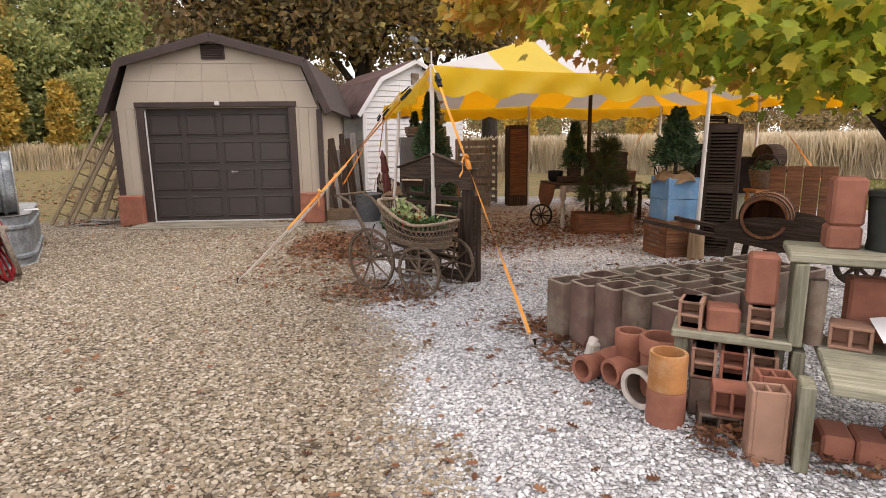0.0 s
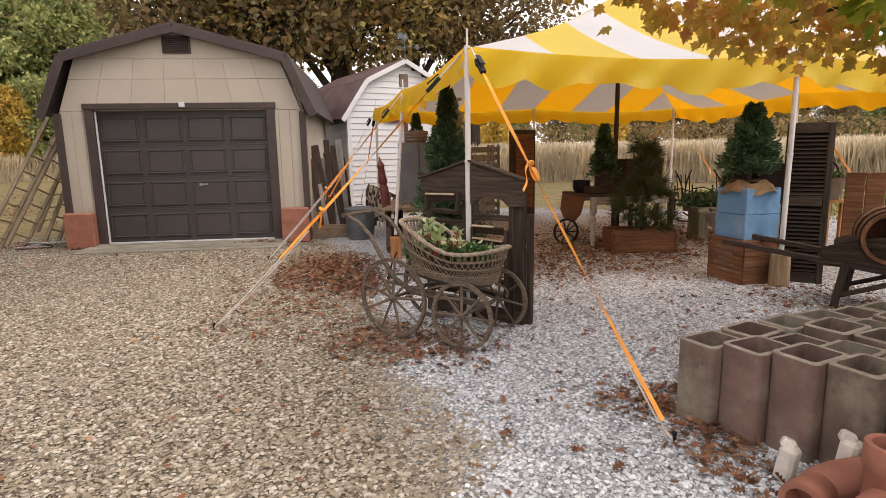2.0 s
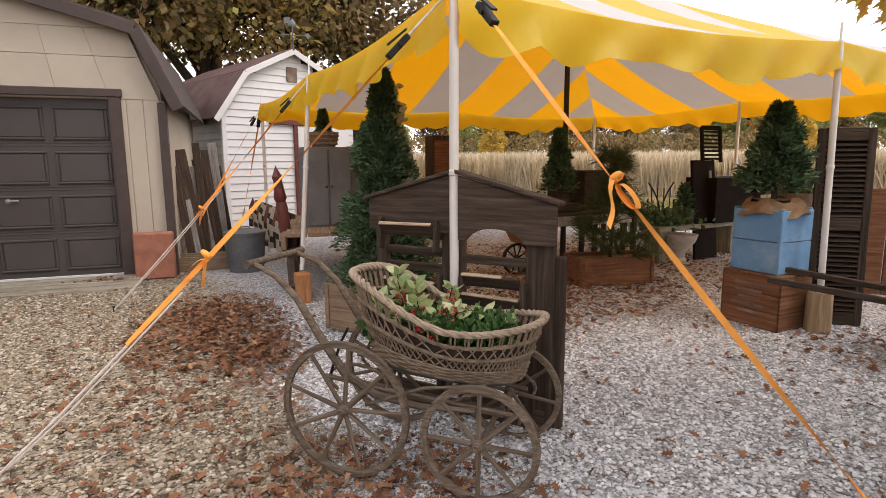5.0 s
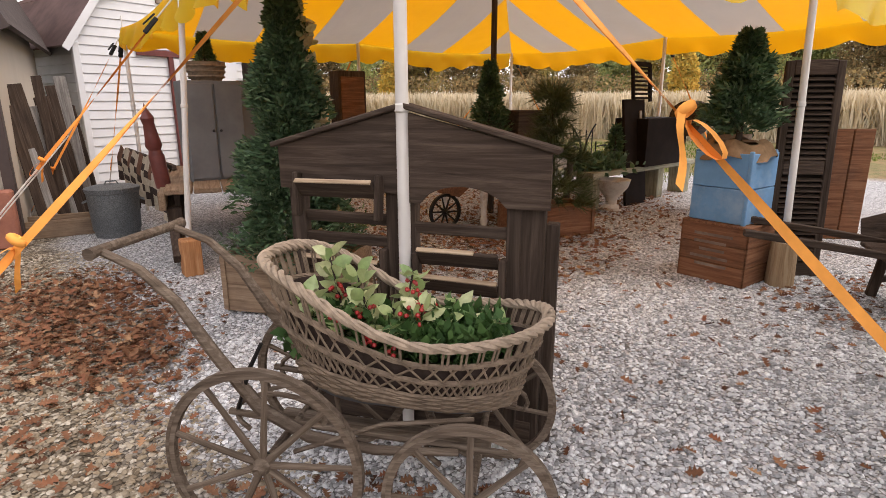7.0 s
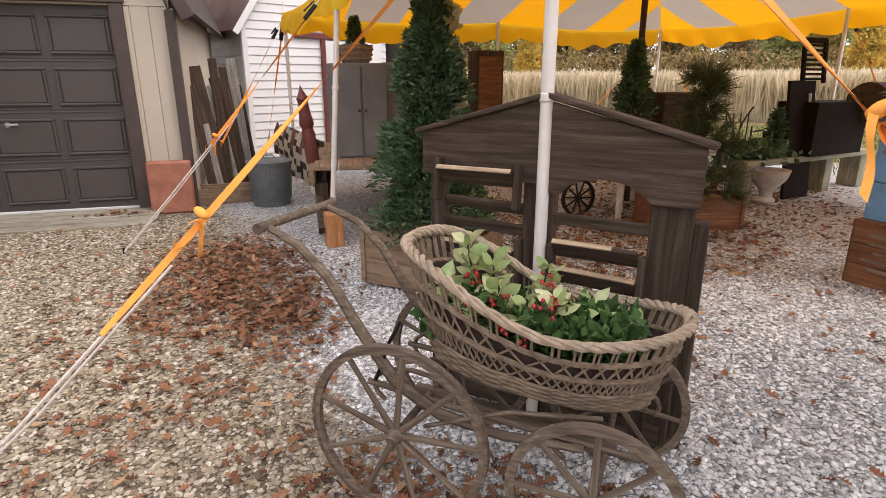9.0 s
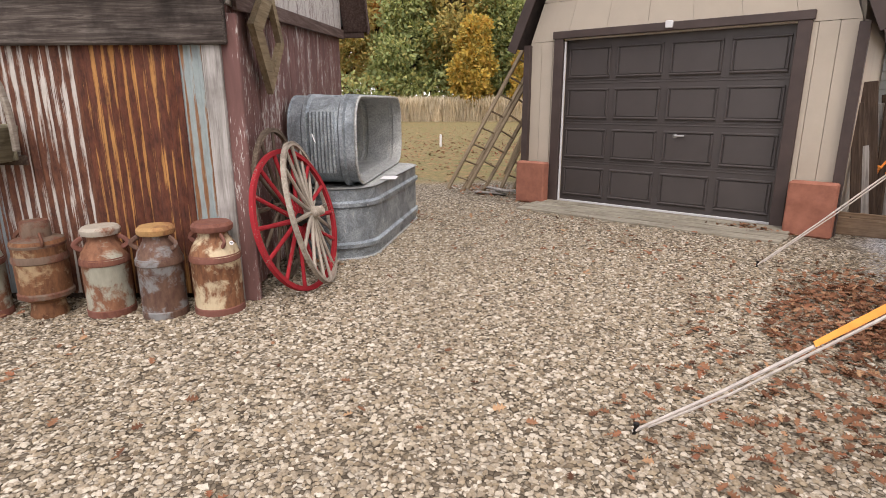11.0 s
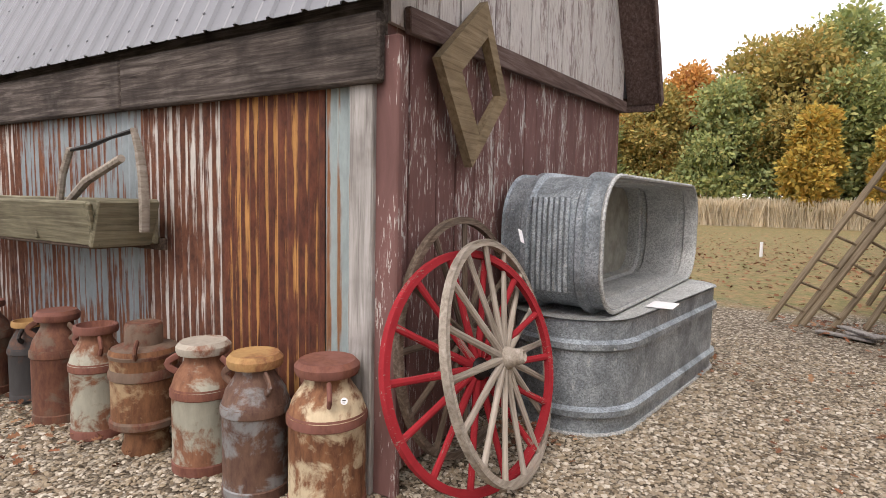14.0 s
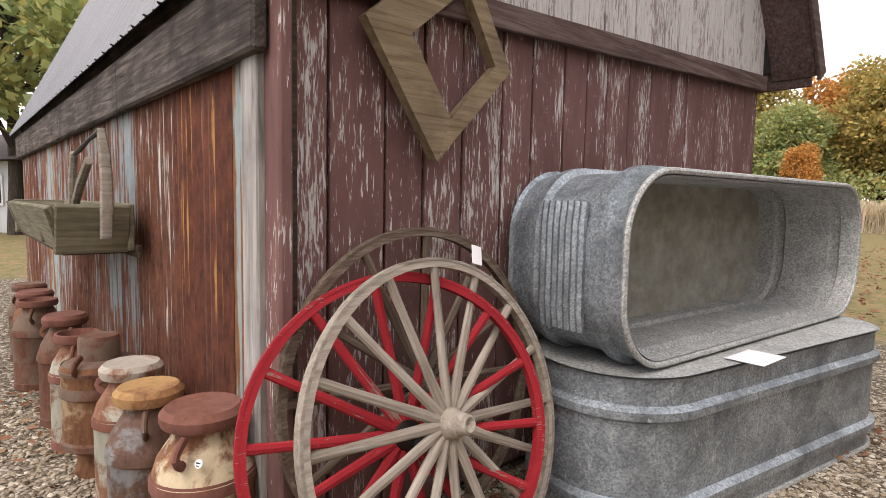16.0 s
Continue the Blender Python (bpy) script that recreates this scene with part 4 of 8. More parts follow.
def tent():
    t = thing("party_tent", "yellow and white striped pole tent over the sale yard", "tent", TM)
    S = 2 * TS
    c = Vector((TS, TS, PEAK))
    corners = [Vector((0, 0, EAVE)), Vector((S, 0, EAVE)), Vector((S, S, EAVE)), Vector((0, S, EAVE))]
    nst = 8
    for k in range(4):
        a, b = corners[k], corners[(k + 1) % 4]
        for i in range(nst):
            mb = MB()
            nu, nv = 5, 8
            def fn(p, q, i=i):
                u = (i + p / (nu - 1)) / nst
                e = a.lerp(b, u)
                # eaves hang a little between poles
                e = e - Vector((0, 0, 0.07 * math.sin(math.pi * ((u * 2) % 1.0)) + 0.0))
                v = q / (nv - 1)
                lim = 1 - abs(2 * u - 1)
                m = (a + b) / 2
                inner = m.lerp(c, lim)
                along = (b - a).normalized() * ((u - 0.5) * S)
                top = inner + along
                top.z = lerp(EAVE, PEAK, lim)
                pnt = e.lerp(top, v)
                pnt.z -= 0.16 * math.sin(math.pi * v * lim) * (1 - 0.3 * v)
                return pnt
            mb.grid(fn, nu, nv)
            part("roof_stripe", mb, M_CANVAS_Y if i % 2 else M_CANVAS_W, t, smooth=80)
        # scalloped valance
        mb = MB()
        n = 96
        d = (b - a).normalized()
        nrm = Vector((d.y, -d.x, 0))
        def fv(p, q):
            u = p / n
            e = a.lerp(b, u) - Vector((0, 0, 0.07 * math.sin(math.pi * ((u * 2) % 1.0))))
            drop = (0.235 + 0.055 * abs(math.sin(math.pi * u * 14)) + 0.02 * math.sin(u * 61 + 2 * k)) * (1 + 0.12 * math.sin(u * 23 + k))
            w = 0.014 * math.sin(u * 70 + q) * q
            return e + nrm * (0.02 + 0.012 * q + w) - Vector((0, 0, drop * q / 3 - 0.012))
        mb.grid(fv, n + 1, 4)
        part("valance", mb, M_CANVAS_Y, t, "yellow scalloped valance", smooth=80)
    # side poles
    pts = [(0, 0), (TS, 0), (S, 0), (S, TS), (S, S), (TS, S), (0, S), (0, TS)]
    for x, y in pts:
        bx, by = FOOT.get((x, y), (x, y))
        z0 = 0.33 if (x, y) in FOOT else 0.0
        part("side_pole", MB().tube([(bx, by, z0), (x, y, EAVE + 0.02)], 0.026, 12).tube([(x, y, EAVE + 0.02), (x, y, EAVE + 0.16)], 0.009, 8), M_POLE, t)
        f = (1.42 - z0) / (EAVE - z0)
        part("pole_collar", MB().lathe([(0.027, 0), (0.031, 0.005), (0.031, 0.03), (0.027, 0.035)], 12, pose(lerp(bx, x, f), lerp(by, y, f), 1.42)), M_POLE, t)
    part("centre_pole", MB().tube([(TS, TS, 0), (TS, TS, PEAK)], 0.035, 12), M_DARKWOODZ, t, "dark wooden centre pole")
    return t


tent()


def strap(name, pole, peg, f_ratchet, f_knot, cloth, label, rope_from=0.55, head=None):
    """A webbing strap from a pole head to a stake, with ratchet, knot and rope tail."""
    a = TM @ Vector((*pole, EAVE - 0.02)) + Vector((0, 0, TLIFT))
    if head:
        a = Vector(head) + Vector((0, 0, TLIFT))
    b = Vector((*peg, rise(peg[0])))
    s = thing(name, label, "strap", Matrix.Translation(b), group="tent guy straps", lift=0.0)
    A = a - b
    d = -A.normalized()
    side = d.cross(Vector((0, 0, 1))).normalized()
    up = side.cross(d)
    def at(f):
        return A * (1 - f)
    # flat webbing, twisting slowly
    mb = MB()
    n = 28
    def fw(i, j, f0=f_ratchet, f1=rope_from):
        f = lerp(f0, f1, i / n)
        tw = 0.5 + 1.1 * math.sin(f * 9 + len(name))
        w = (side * math.cos(tw) + up * math.sin(tw)) * 0.0115
        return at(f) + w * (j * 2 - 1) - Vector((0, 0, 0.03 * math.sin(math.pi * f)))
    mb.grid(fw, n + 1, 2)
    def fw2(i, j):
        return fw(i, j) + up * 0.003
    mb.grid(fw2, n + 1, 2)
    part("webbing", mb, cloth, s, smooth=60)
    part("head_rope", MB().tube([(TM @ Vector((*pole, EAVE))) + Vector((0, 0, TLIFT)) - b, at(0.0), at(f_ratchet)], 0.007, 6), M_ROPE, s, "pale rope")
    part("tail_rope", MB().tube([at(rope_from) - Vector((0, 0, 0.03)), at(lerp(rope_from, 1, 0.5)) - Vector((0, 0, 0.015)), at(1.0) + Vector((0, 0, 0.02))], 0.008, 6), M_ROPE, s, "pale rope")
    part("slack_rope", MB().tube([at(rope_from - 0.12) - Vector((0, 0, 0.06)), at(lerp(rope_from, 1, 0.4)) - Vector((0, 0, 0.05)), at(0.97)], 0.006, 6), M_ROPE, s, "pale rope")
    part("ratchet", MB().beam(at(f_ratchet - 0.02), at(f_ratchet + 0.03), 0.05, 0.035, up=up).tube([at(f_ratchet) - side * 0.035, at(f_ratchet) + side * 0.035], 0.014, 8).beam(at(f_ratchet - 0.025) + up * 0.03, at(f_ratchet + 0.015) + up * 0.045, 0.04, 0.012, up=up), M_BLACK, s, "black ratchet buckle")
    if f_knot:
        p = at(f_knot)
        mb = MB()
        mb.tube([p + side * 0.017 * math.cos(q) + up * 0.017 * math.sin(q) for q in [k * 0.785 for k in range(8)]], 0.014, 8, closed=True)
        def tail(i, j):
            f = i / 8
            return p + side * (0.02 + 0.05 * f) + d * 0.05 * f - Vector((0, 0, 0.15 * f)) + (d * 0.014) * (j * 2 - 1) + side * 0.012 * math.sin(f * 7)
        mb.grid(tail, 9, 2)
        def loop(i, j):
            q = i / 12 * 2 * math.pi
            return p + d * (0.08 + 0.065 * math.cos(q + math.pi)) + up * (0.022 * math.sin(q)) - Vector((0, 0, 0.015)) + side * 0.017 * (j * 2 - 1)
        mb.grid(loop, 13, 2)
        part("knot", mb, cloth, s, smooth=60)
    part("stake", MB().tube([Vector((0, 0, -0.1)) + d * 0.02, Vector((0, 0, 0.04)) - d * 0.02], 0.009, 8).lathe([(0.0, 0.0), (0.014, 0.0), (0.014, 0.014), (0, 0.016)], 10, Matrix.Translation(Vector((0, 0, 0.04)) - d * 0.02)), M_BLACK, s, "iron stake")
    return s


S2 = 2 * TS
strap("guy_strap", (0, 0), (2.565, 2.08), 0.07, 0.405, M_STRAPY, "orange webbing strap with a knot, staked in gravel", 0.96, (1.917, 4.458, 2.415 - TLIFT))
strap("guy_strap", (0, 0), (-0.43, 4.70), 0.09, 0.545, M_STRAPY, "faded orange strap tied to rope, staked in gravel", 0.72, (1.83, 4.66, 2.33))
strap("guy_strap", (0, TS), (-0.585, 8.07), 0.12, 0.56, M_STRAP, "orange strap ending in a thin rope", 0.58)
strap("guy_strap", (0, S2), (-0.32, 10.75), 0.1, 0.7, M_STRAP, "orange strap at the tent's back corner", 0.9)
strap("guy_strap", (0, S2), (0.55, 13.3), 0.1, 0.0, M_STRAP, "orange strap behind the tent", 0.8)
for px, py, gx, gy in ((S2, S2, 9.6, 12.4), (S2, S2, 7.2, 14.5), (S2, TS, 10.4, 9.0), (TS, S2, 4.0, 14.0), (S2, 0, 11.0, 5.7)):
    strap("guy_strap", (px, py), (gx, gy), 0.08, 0.0, M_STRAP, "orange strap on the tent's far side", 0.8)
tent_block = thing("pole_block", "orange cedar post block under a tent pole", "wood block", TM @ pose(-0.19, 3.30, 0))
part("block", MB().box((0, 0, 0.165), (0.16, 0.16, 0.33), bev=0.012), M_NEWBLOCK, tent_block)

# ---- beside the barn ----
def on_barn(x, y, z=0, rz=0):
    return BM @ pose(x, y, z, 0, 0, rz)


def milk_can(name, label, h, r, mt, lid_mt, m, style=0, rust_mt=None):
    c = thing(name, label, "milk can", m, group="milk cans by the barn")
    s = h / 0.63
    rust_mt = rust_mt or mt
    prof = [(0, 0), (r * 0.95, 0), (r, 0.012), (r * 1.02, 0.03), (r, 0.05), (r, 0.36 * s), (r * 1.035, 0.37 * s), (r * 1.035, 0.40 * s), (r * 0.99, 0.41 * s),
            (r * 0.9, 0.455 * s), (r * 0.68, 0.505 * s), (r * 0.6, 0.525 * s), (r * 0.58, 0.56 * s), (r * 0.66, 0.575 * s)]
    if style == 2:
        prof = [(0, 0), (r * 0.7, 0), (r * 0.74, 0.02), (r * 0.66, 0.06 * s), (r * 0.64, 0.10 * s), (r * 0.9, 0.125 * s), (r, 0.14 * s), (r, 0.47 * s), (r * 1.03, 0.48 * s), (r * 0.98, 0.50 * s)]
    part("body", MB().lathe(prof, 32), mt, c)
    if style == 2:
        part("lower_band", MB().lathe([(r * 1.0, 0.135 * s), (r * 1.06, 0.14 * s), (r * 1.06, 0.165 * s), (r * 1.0, 0.175 * s)], 32), rust_mt, c)
    part("band", MB().lathe([(r * 1.0, 0.36 * s), (r * 1.05, 0.365 * s), (r * 1.055, 0.39 * s), (r * 1.01, 0.41 * s)], 32), rust_mt, c)
    if style != 2:
        part("foot_ring", MB().lathe([(r * 1.0, 0.0), (r * 1.03, 0.004), (r * 1.03, 0.05), (r * 1.0, 0.056)], 32), rust_mt, c)
    if style == 0:
        lp = [(r * 0.6, 0.555 * s), (r * 0.8, 0.56 * s), (r * 0.84, 0.575 * s), (r * 0.84, 0.595 * s), (r * 0.72, 0.615 * s), (r * 0.66, 0.612 * s), (0, 0.618 * s)]
    elif style == 1:
        lp = [(r * 0.6, 0.555 * s), (r * 0.8, 0.56 * s), (r * 0.83, 0.575 * s), (r * 0.8, 0.60 * s), (r * 0.7, 0.602 * s), (r * 0.62, 0.57 * s), (0, 0.565 * s)]
    else:
        lp = [(r * 1.02, 0.46 * s), (r * 1.04, 0.475 * s), (r * 0.95, 0.50 * s), (r * 0.56, 0.515 * s), (r * 0.56, 0.60 * s), (r * 0.5, 0.615 * s), (0, 0.612 * s)]
    part("lid", MB().lathe(lp, 32), lid_mt, c)
    for k in (-1, 1):
        mb = MB()
        ang = 0.5 if style != 2 else 0.2
        pts = []
        for q in range(7):
            a = math.pi * q / 6
            pts.append((k * (r * 0.78 + 0.055 * math.sin(a)), 0.0, (0.545 - 0.085 * q / 6) * s))
        mb.tube(pts, 0.011, 8, flat=1.6)
        part("handle", mb, rust_mt, c, m=pose(0, 0, 0, 0, 0, 20 if k > 0 else -15))
    return c


M_CAN = {
    "cream": rusty("cream_rust_can", (0.56, 0.46, 0.31), (0.11, 0.045, 0.025), (0.27, 0.13, 0.065), 0.68, False, 0.1, 0.8),
    "grey": rusty("grey_rust_can", (0.25, 0.25, 0.25), (0.085, 0.045, 0.035), (0.17, 0.1, 0.07), 0.62, False, 0.3, 0.7),
    "green": rusty("pale_green_rust_can", (0.38, 0.37, 0.3), (0.13, 0.055, 0.032), (0.26, 0.125, 0.07), 0.66, False, 0.1, 0.8),
    "tan": rusty("tan_rust_can", (0.38, 0.27, 0.16), (0.1, 0.042, 0.022), (0.22, 0.105, 0.05), 0.76, False, 0.1, 0.85),
    "brown": rusty("brown_rust_can", (0.16, 0.11, 0.08), (0.085, 0.035, 0.025), (0.17, 0.075, 0.045), 0.65, False, 0.1, 0.85),
    "dark": rusty("dark_can", (0.055, 0.052, 0.052), (0.05, 0.03, 0.025), (0.12, 0.065, 0.045), 0.4, False, 0.2, 0.75),
    "red": rusty("red_rust_lid", (0.2, 0.085, 0.065), (0.12, 0.045, 0.032), (0.2, 0.085, 0.055), 0.5, False, 0.1, 0.85),
    "orange": rusty("orange_rust_lid", (0.4, 0.24, 0.1), (0.16, 0.07, 0.035), (0.34, 0.17, 0.07), 0.5, False, 0.1, 0.85),
    "pale": rusty("pale_rust_lid", (0.4, 0.36, 0.3), (0.14, 0.06, 0.04), (0.26, 0.13, 0.08), 0.42, False, 0.1, 0.8),
}
CANS = [
    (-3.455, 4.366, 0.69, 0.172, "cream", "red", 0, "cream milk can with rusty shoulders and red-brown lid", "red"),
    (-3.69, 4.07, 0.68, 0.152, "grey", "orange", 0, "grey milk can with an orange rusted lid", "grey"),
    (-4.035, 3.835, 0.67, 0.157, "green", "pale", 0, "pale green milk can with a grey-white lid", "red"),
    (-4.34, 3.525, 0.72, 0.168, "tan", "brown", 2, "rusty tan can on a narrow foot with a hat lid", "brown"),
    (-4.655, 3.24, 0.67, 0.14, "green", "red", 1, "green-grey milk can with an open rusty top", "red"),
    (-4.99, 2.97, 0.69, 0.145, "brown", "red", 0, "brown rusted milk can with a red lid", "brown"),
    (-5.42, 2.70, 0.56, 0.12, "dark", "orange", 1, "small dark milk can with an orange rim", "dark"),
    (-5.66, 2.37, 0.67, 0.155, "brown", "red", 1, "brown milk can with an open flared top", "brown"),
    (-6.02, 2.12, 0.66, 0.15, "tan", "red", 0, "tan rusted milk can at the row's end", "brown"),
    (-6.38, 1.84, 0.66, 0.15, "brown", "brown", 0, "dull brown milk can at the row's end", "brown"),
]
for i, (x, y, h, r, mt, lm, st, lb, rm) in enumerate(CANS):
    milk_can("milk_can", lb, h, r, M_CAN[mt], M_CAN[lm], pose(x, y, 0, 0, 0, BA + 60 + 25 * (i % 3)), st, M_CAN[rm])
tag = thing("can_tag", "small white round tag wired to a milk can", "tag", pose(-3.29, 4.41, 0.53, 65, 0, 70))
part("disc", MB().lathe([(0, 0), (0.015, 0), (0.015, 0.002), (0, 0.003)], 16), M_PAPER, tag)
part("marking", MB().box((0, 0.002, 0.004), (0.016, 0.004, 0.001), bev=0.0).box((0.0, -0.007, 0.004), (0.012, 0.003, 0.001), bev=0.0), M_BLACK, tag)


def wheel(name, label, R, spokes, rim_mt, spoke_mt, hub_mt, m, rim_w=0.032, rim_t=0.036, hub_l=0.18, hub_r=0.06, tyre_mt=None, spoke_r=0.016, group="", thing_it=True, parent=None):
    """A spoked wheel in the x-z plane, centred on its hub."""
    w = thing(name, label, "wagon wheel", m, group=group) if thing_it else parent
    n = 64
    rim = MB()
    prof = [(R - rim_t, -rim_w / 2), (R - 0.012, -rim_w / 2), (R - 0.012, rim_w / 2), (R - rim_t, rim_w / 2), (R - rim_t, -rim_w / 2)]
    turn = Euler((radians(90), 0, 0)).to_matrix().to_4x4()
    rim.lathe(prof, n, turn)
    part("rim", rim, rim_mt, w)
    ty = MB()
    ty.lathe([(R - 0.012, -rim_w / 2 - 0.002), (R, -rim_w / 2 - 0.002), (R, rim_w / 2 + 0.002), (R - 0.012, rim_w / 2 + 0.002), (R - 0.012, -rim_w / 2 - 0.002)], n, turn)
    part("tyre", ty, tyre_mt or M_BLACK, w)
    sm = MB()
    L0, L1 = hub_r * 0.8, R - rim_t + 0.004
    sm.tube([(L0, 0, 0), (lerp(L0, L1, 0.3), 0, 0), (lerp(L0, L1, 0.75), 0, 0), (L1, 0, 0)], [spoke_r * 1.15, spoke_r, spoke_r * 0.85, spoke_r * 0.95], 8, flat=1.25)
    sme = mesh_of("spoke", sm, spoke_mt)
    for i in range(spokes):
        shared("spoke", sme, w, pose(0, 0, 0, 0, 360 * i / spokes + 4, 0))
    part("hub", MB().lathe([(0, -hub_l / 2), (hub_r * 0.55, -hub_l / 2), (hub_r * 0.62, -hub_l / 2 + 0.01), (hub_r * 0.8, -hub_l * 0.2), (hub_r, -hub_l * 0.12), (hub_r, hub_l * 0.12), (hub_r * 0.8, hub_l * 0.2), (hub_r * 0.62, hub_l / 2 - 0.01), (hub_r * 0.45, hub_l / 2), (0, hub_l / 2 - 0.015)], 20, turn), hub_mt, w)
    part("hub_band", MB().lathe([(hub_r * 0.74, -hub_l * 0.4), (hub_r * 0.78, -hub_l * 0.4), (hub_r * 0.8, -hub_l * 0.3), (hub_r * 0.78, -hub_l * 0.3)], 20, turn), M_BLACK, w)
    return w


def lean(x, y, R, heading, tip, z=None):
    """A wheel standing on its rim, facing a heading and tipped back."""
    return pose(x, y, (R * math.cos(radians(tip))) if z is None else z, 0, 0, heading) @ pose(0, 0, 0, -tip, 0, 0)


wheel("wagon_wheel", "red painted wagon wheel with worn rim, leaning on the barn", 0.585, 14, M_RED, M_RED, M_BLACK, Matrix.Translation(BM.to_3x3() @ Vector((-0.03, -0.07, 0))) @ lean(-3.50, 5.07, 0.585, 113, 13), hub_r=0.055, tyre_mt=M_RED, group="wheels leaning on the barn")
wheel("wagon_wheel", "bare grey wooden wagon wheel leaning on a red one", 0.605, 16, M_GREYWHEEL, M_GREYWHEEL, M_GREYWHEEL, lean(-3.44, 5.24, 0.625, 131, 14), hub_r=0.058, hub_l=0.22, tyre_mt=M_GREYWHEEL, group="wheels leaning on the barn")
wheel("wagon_wheel", "dark iron-tyred wagon wheel against the barn wall", 0.64, 12, M_BUGGYWOOD, M_BUGGYWOOD, M_BUGGYWOOD, on_barn(0.58, -0.12, 0.66) @ pose(0, 0, 0, -4, 0, 0), tyre_mt=M_BUGGYWOOD, group="wheels leaning on the barn")
tg2 = thing("wheel_tag", "white paper tag tied on a grey wheel", "tag", pose(-3.47, 5.33, 1.215, 70, 15, BA))
part("paper", MB().box((0, 0, 0), (0.05, 0.07, 0.002), bev=0.0005), M_PAPER, tg2)


def stadium(L, W, R, n=10):
    """Rounded-rectangle outline."""
    pts = []
    for cx, cy, a0 in ((L / 2 - R, W / 2 - R, 0), (-L / 2 + R, W / 2 - R, 90), (-L / 2 + R, -W / 2 + R, 180), (L / 2 - R, -W / 2 + R, 270)):
        for i in range(n + 1):
            a = radians(a0 + 90 * i / n)
            pts.append((cx + R * math.cos(a), cy + R * math.sin(a)))
    return pts


def stock_tank(name, label, L, W, H, R, mt, m, floor_mt, inner_mt, flutes=True):
    t = thing(name, label, "stock tank", m, group="stock tanks by the barn")
    ribs = [(0, 0.02), (0.01, 0.0), (0.05, 0.0), (0.12, 0.0), (0.14, 0.03), (0.175, 0.03), (0.195, 0.0), (0.42, 0.0), (0.44, 0.0), (H - 0.17, 0.0), (H - 0.15, 0.032), (H - 0.115, 0.032), (H - 0.10, 0.0), (H - 0.03, 0.0), (H, 0.0)]
    ribs = [r for r in ribs if r[0] <= H]
    def shell(dr):
        mb = MB()
        out = [stadium(L + 2 * d + dr * 2, W + 2 * d + dr * 2, R + d + dr) for _, d in ribs]
        k = len(out[0])
        def fn(i, j):
            x, y = out[j][i]
            d = 0.0
            if flutes and 0.2 < ribs[j][0] < H - 0.2:
                d = 0.0
            return (x, y, ribs[j][0])
        mb.grid(fn, k, len(ribs), closed_u=True)
        return mb
    part("wall", shell(0.0), mt, t)
    part("inner_wall", shell(-0.012), inner_mt, t)
    fl = MB()
    o = stadium(L - 0.01, W - 0.01, R)
    fl.add([(x, y, 0.012) for x, y in o], [tuple(range(len(o)))])
    fl.add([(x, y, 0.002) for x, y in o], [tuple(range(len(o)))[::-1]])
    part("tank_floor", fl, floor_mt, t)
    part("rolled_rim", MB().tube([(x, y, H) for x, y in stadium(L + 0.012, W + 0.012, R)], 0.014, 8, closed=True), inner_mt, t)
    if flutes:
        for s in (-1, 1):
            for i in range(7):
                z = lerp(0.215, H - 0.215, i / 6)
                mb = MB().tube([(s * (L / 2 - 0.004), -W * 0.34, z), (s * (L / 2 + 0.009), -W * 0.22, z), (s * (L / 2 + 0.009), W * 0.22, z), (s * (L / 2 - 0.004), W * 0.34, z)], 0.019, 6)
                part("flute", mb, mt, t)
    return t


# lower tank upside down, upper tank on its side with the mouth to the yard
TKA = math.degrees(math.atan2(BU.y, BU.x))
LM = on_barn(2.36, -0.57, 0, -9)
stock_tank("stock_tank", "galvanized oblong stock tank turned upside down on gravel", 2.44, 0.80, 0.695, 0.38, M_GALV, LM @ pose(0, 0, 0.70, 180, 0, 0), M_GALV_LT, M_GALV_LT, False)
UM = on_barn(2.48, -0.14, 0, -4)
stock_tank("stock_tank", "galvanized stock tank lying on its side, open to the yard", 2.6, 0.82, 0.64, 0.30, M_GALV, UM @ pose(0, 0, 0.712 + 0.425, 90, 0, 0), M_TANKFLOOR, M_GALV_LT)
pp = thing("price_sheet", "white paper sheet lying on the overturned tank", "paper", on_barn(1.95, -0.90, 0.706, -2))
part("sheet", MB().box((0, 0, 0), (0.26, 0.17, 0.002), bev=0.0005), M_PAPER, pp)

# diamond frame on the gable
DMF = thing("diamond_frame", "tan wooden diamond-shaped frame hung on the barn", "frame", on_barn(0.83, -0.075, 2.01))
corn = [(-0.05, 0.46), (0.245, -0.02), (-0.18, -0.445), (-0.53, 0.06)]
for i in range(4):
    (x0, z0), (x1, z1) = corn[i], corn[(i + 1) % 4]
    cx, cz = 0, 0
    k = 0.6
    q = [(x0, z0), (x1, z1), (x1 * k, z1 * k + 0.0), (x0 * k, z0 * k + 0.0)]
    mb = MB()
    mb.add([(x, -0.03, z) for x, z in q] + [(x, 0.02, z) for x, z in q], [(3, 2, 1, 0), (4, 5, 6, 7)] + [(j, (j + 1) % 4, (j + 1) % 4 + 4, j + 4) for j in range(4)])
    part("rail", mb, M_DIAMOND, DMF, smooth=0)

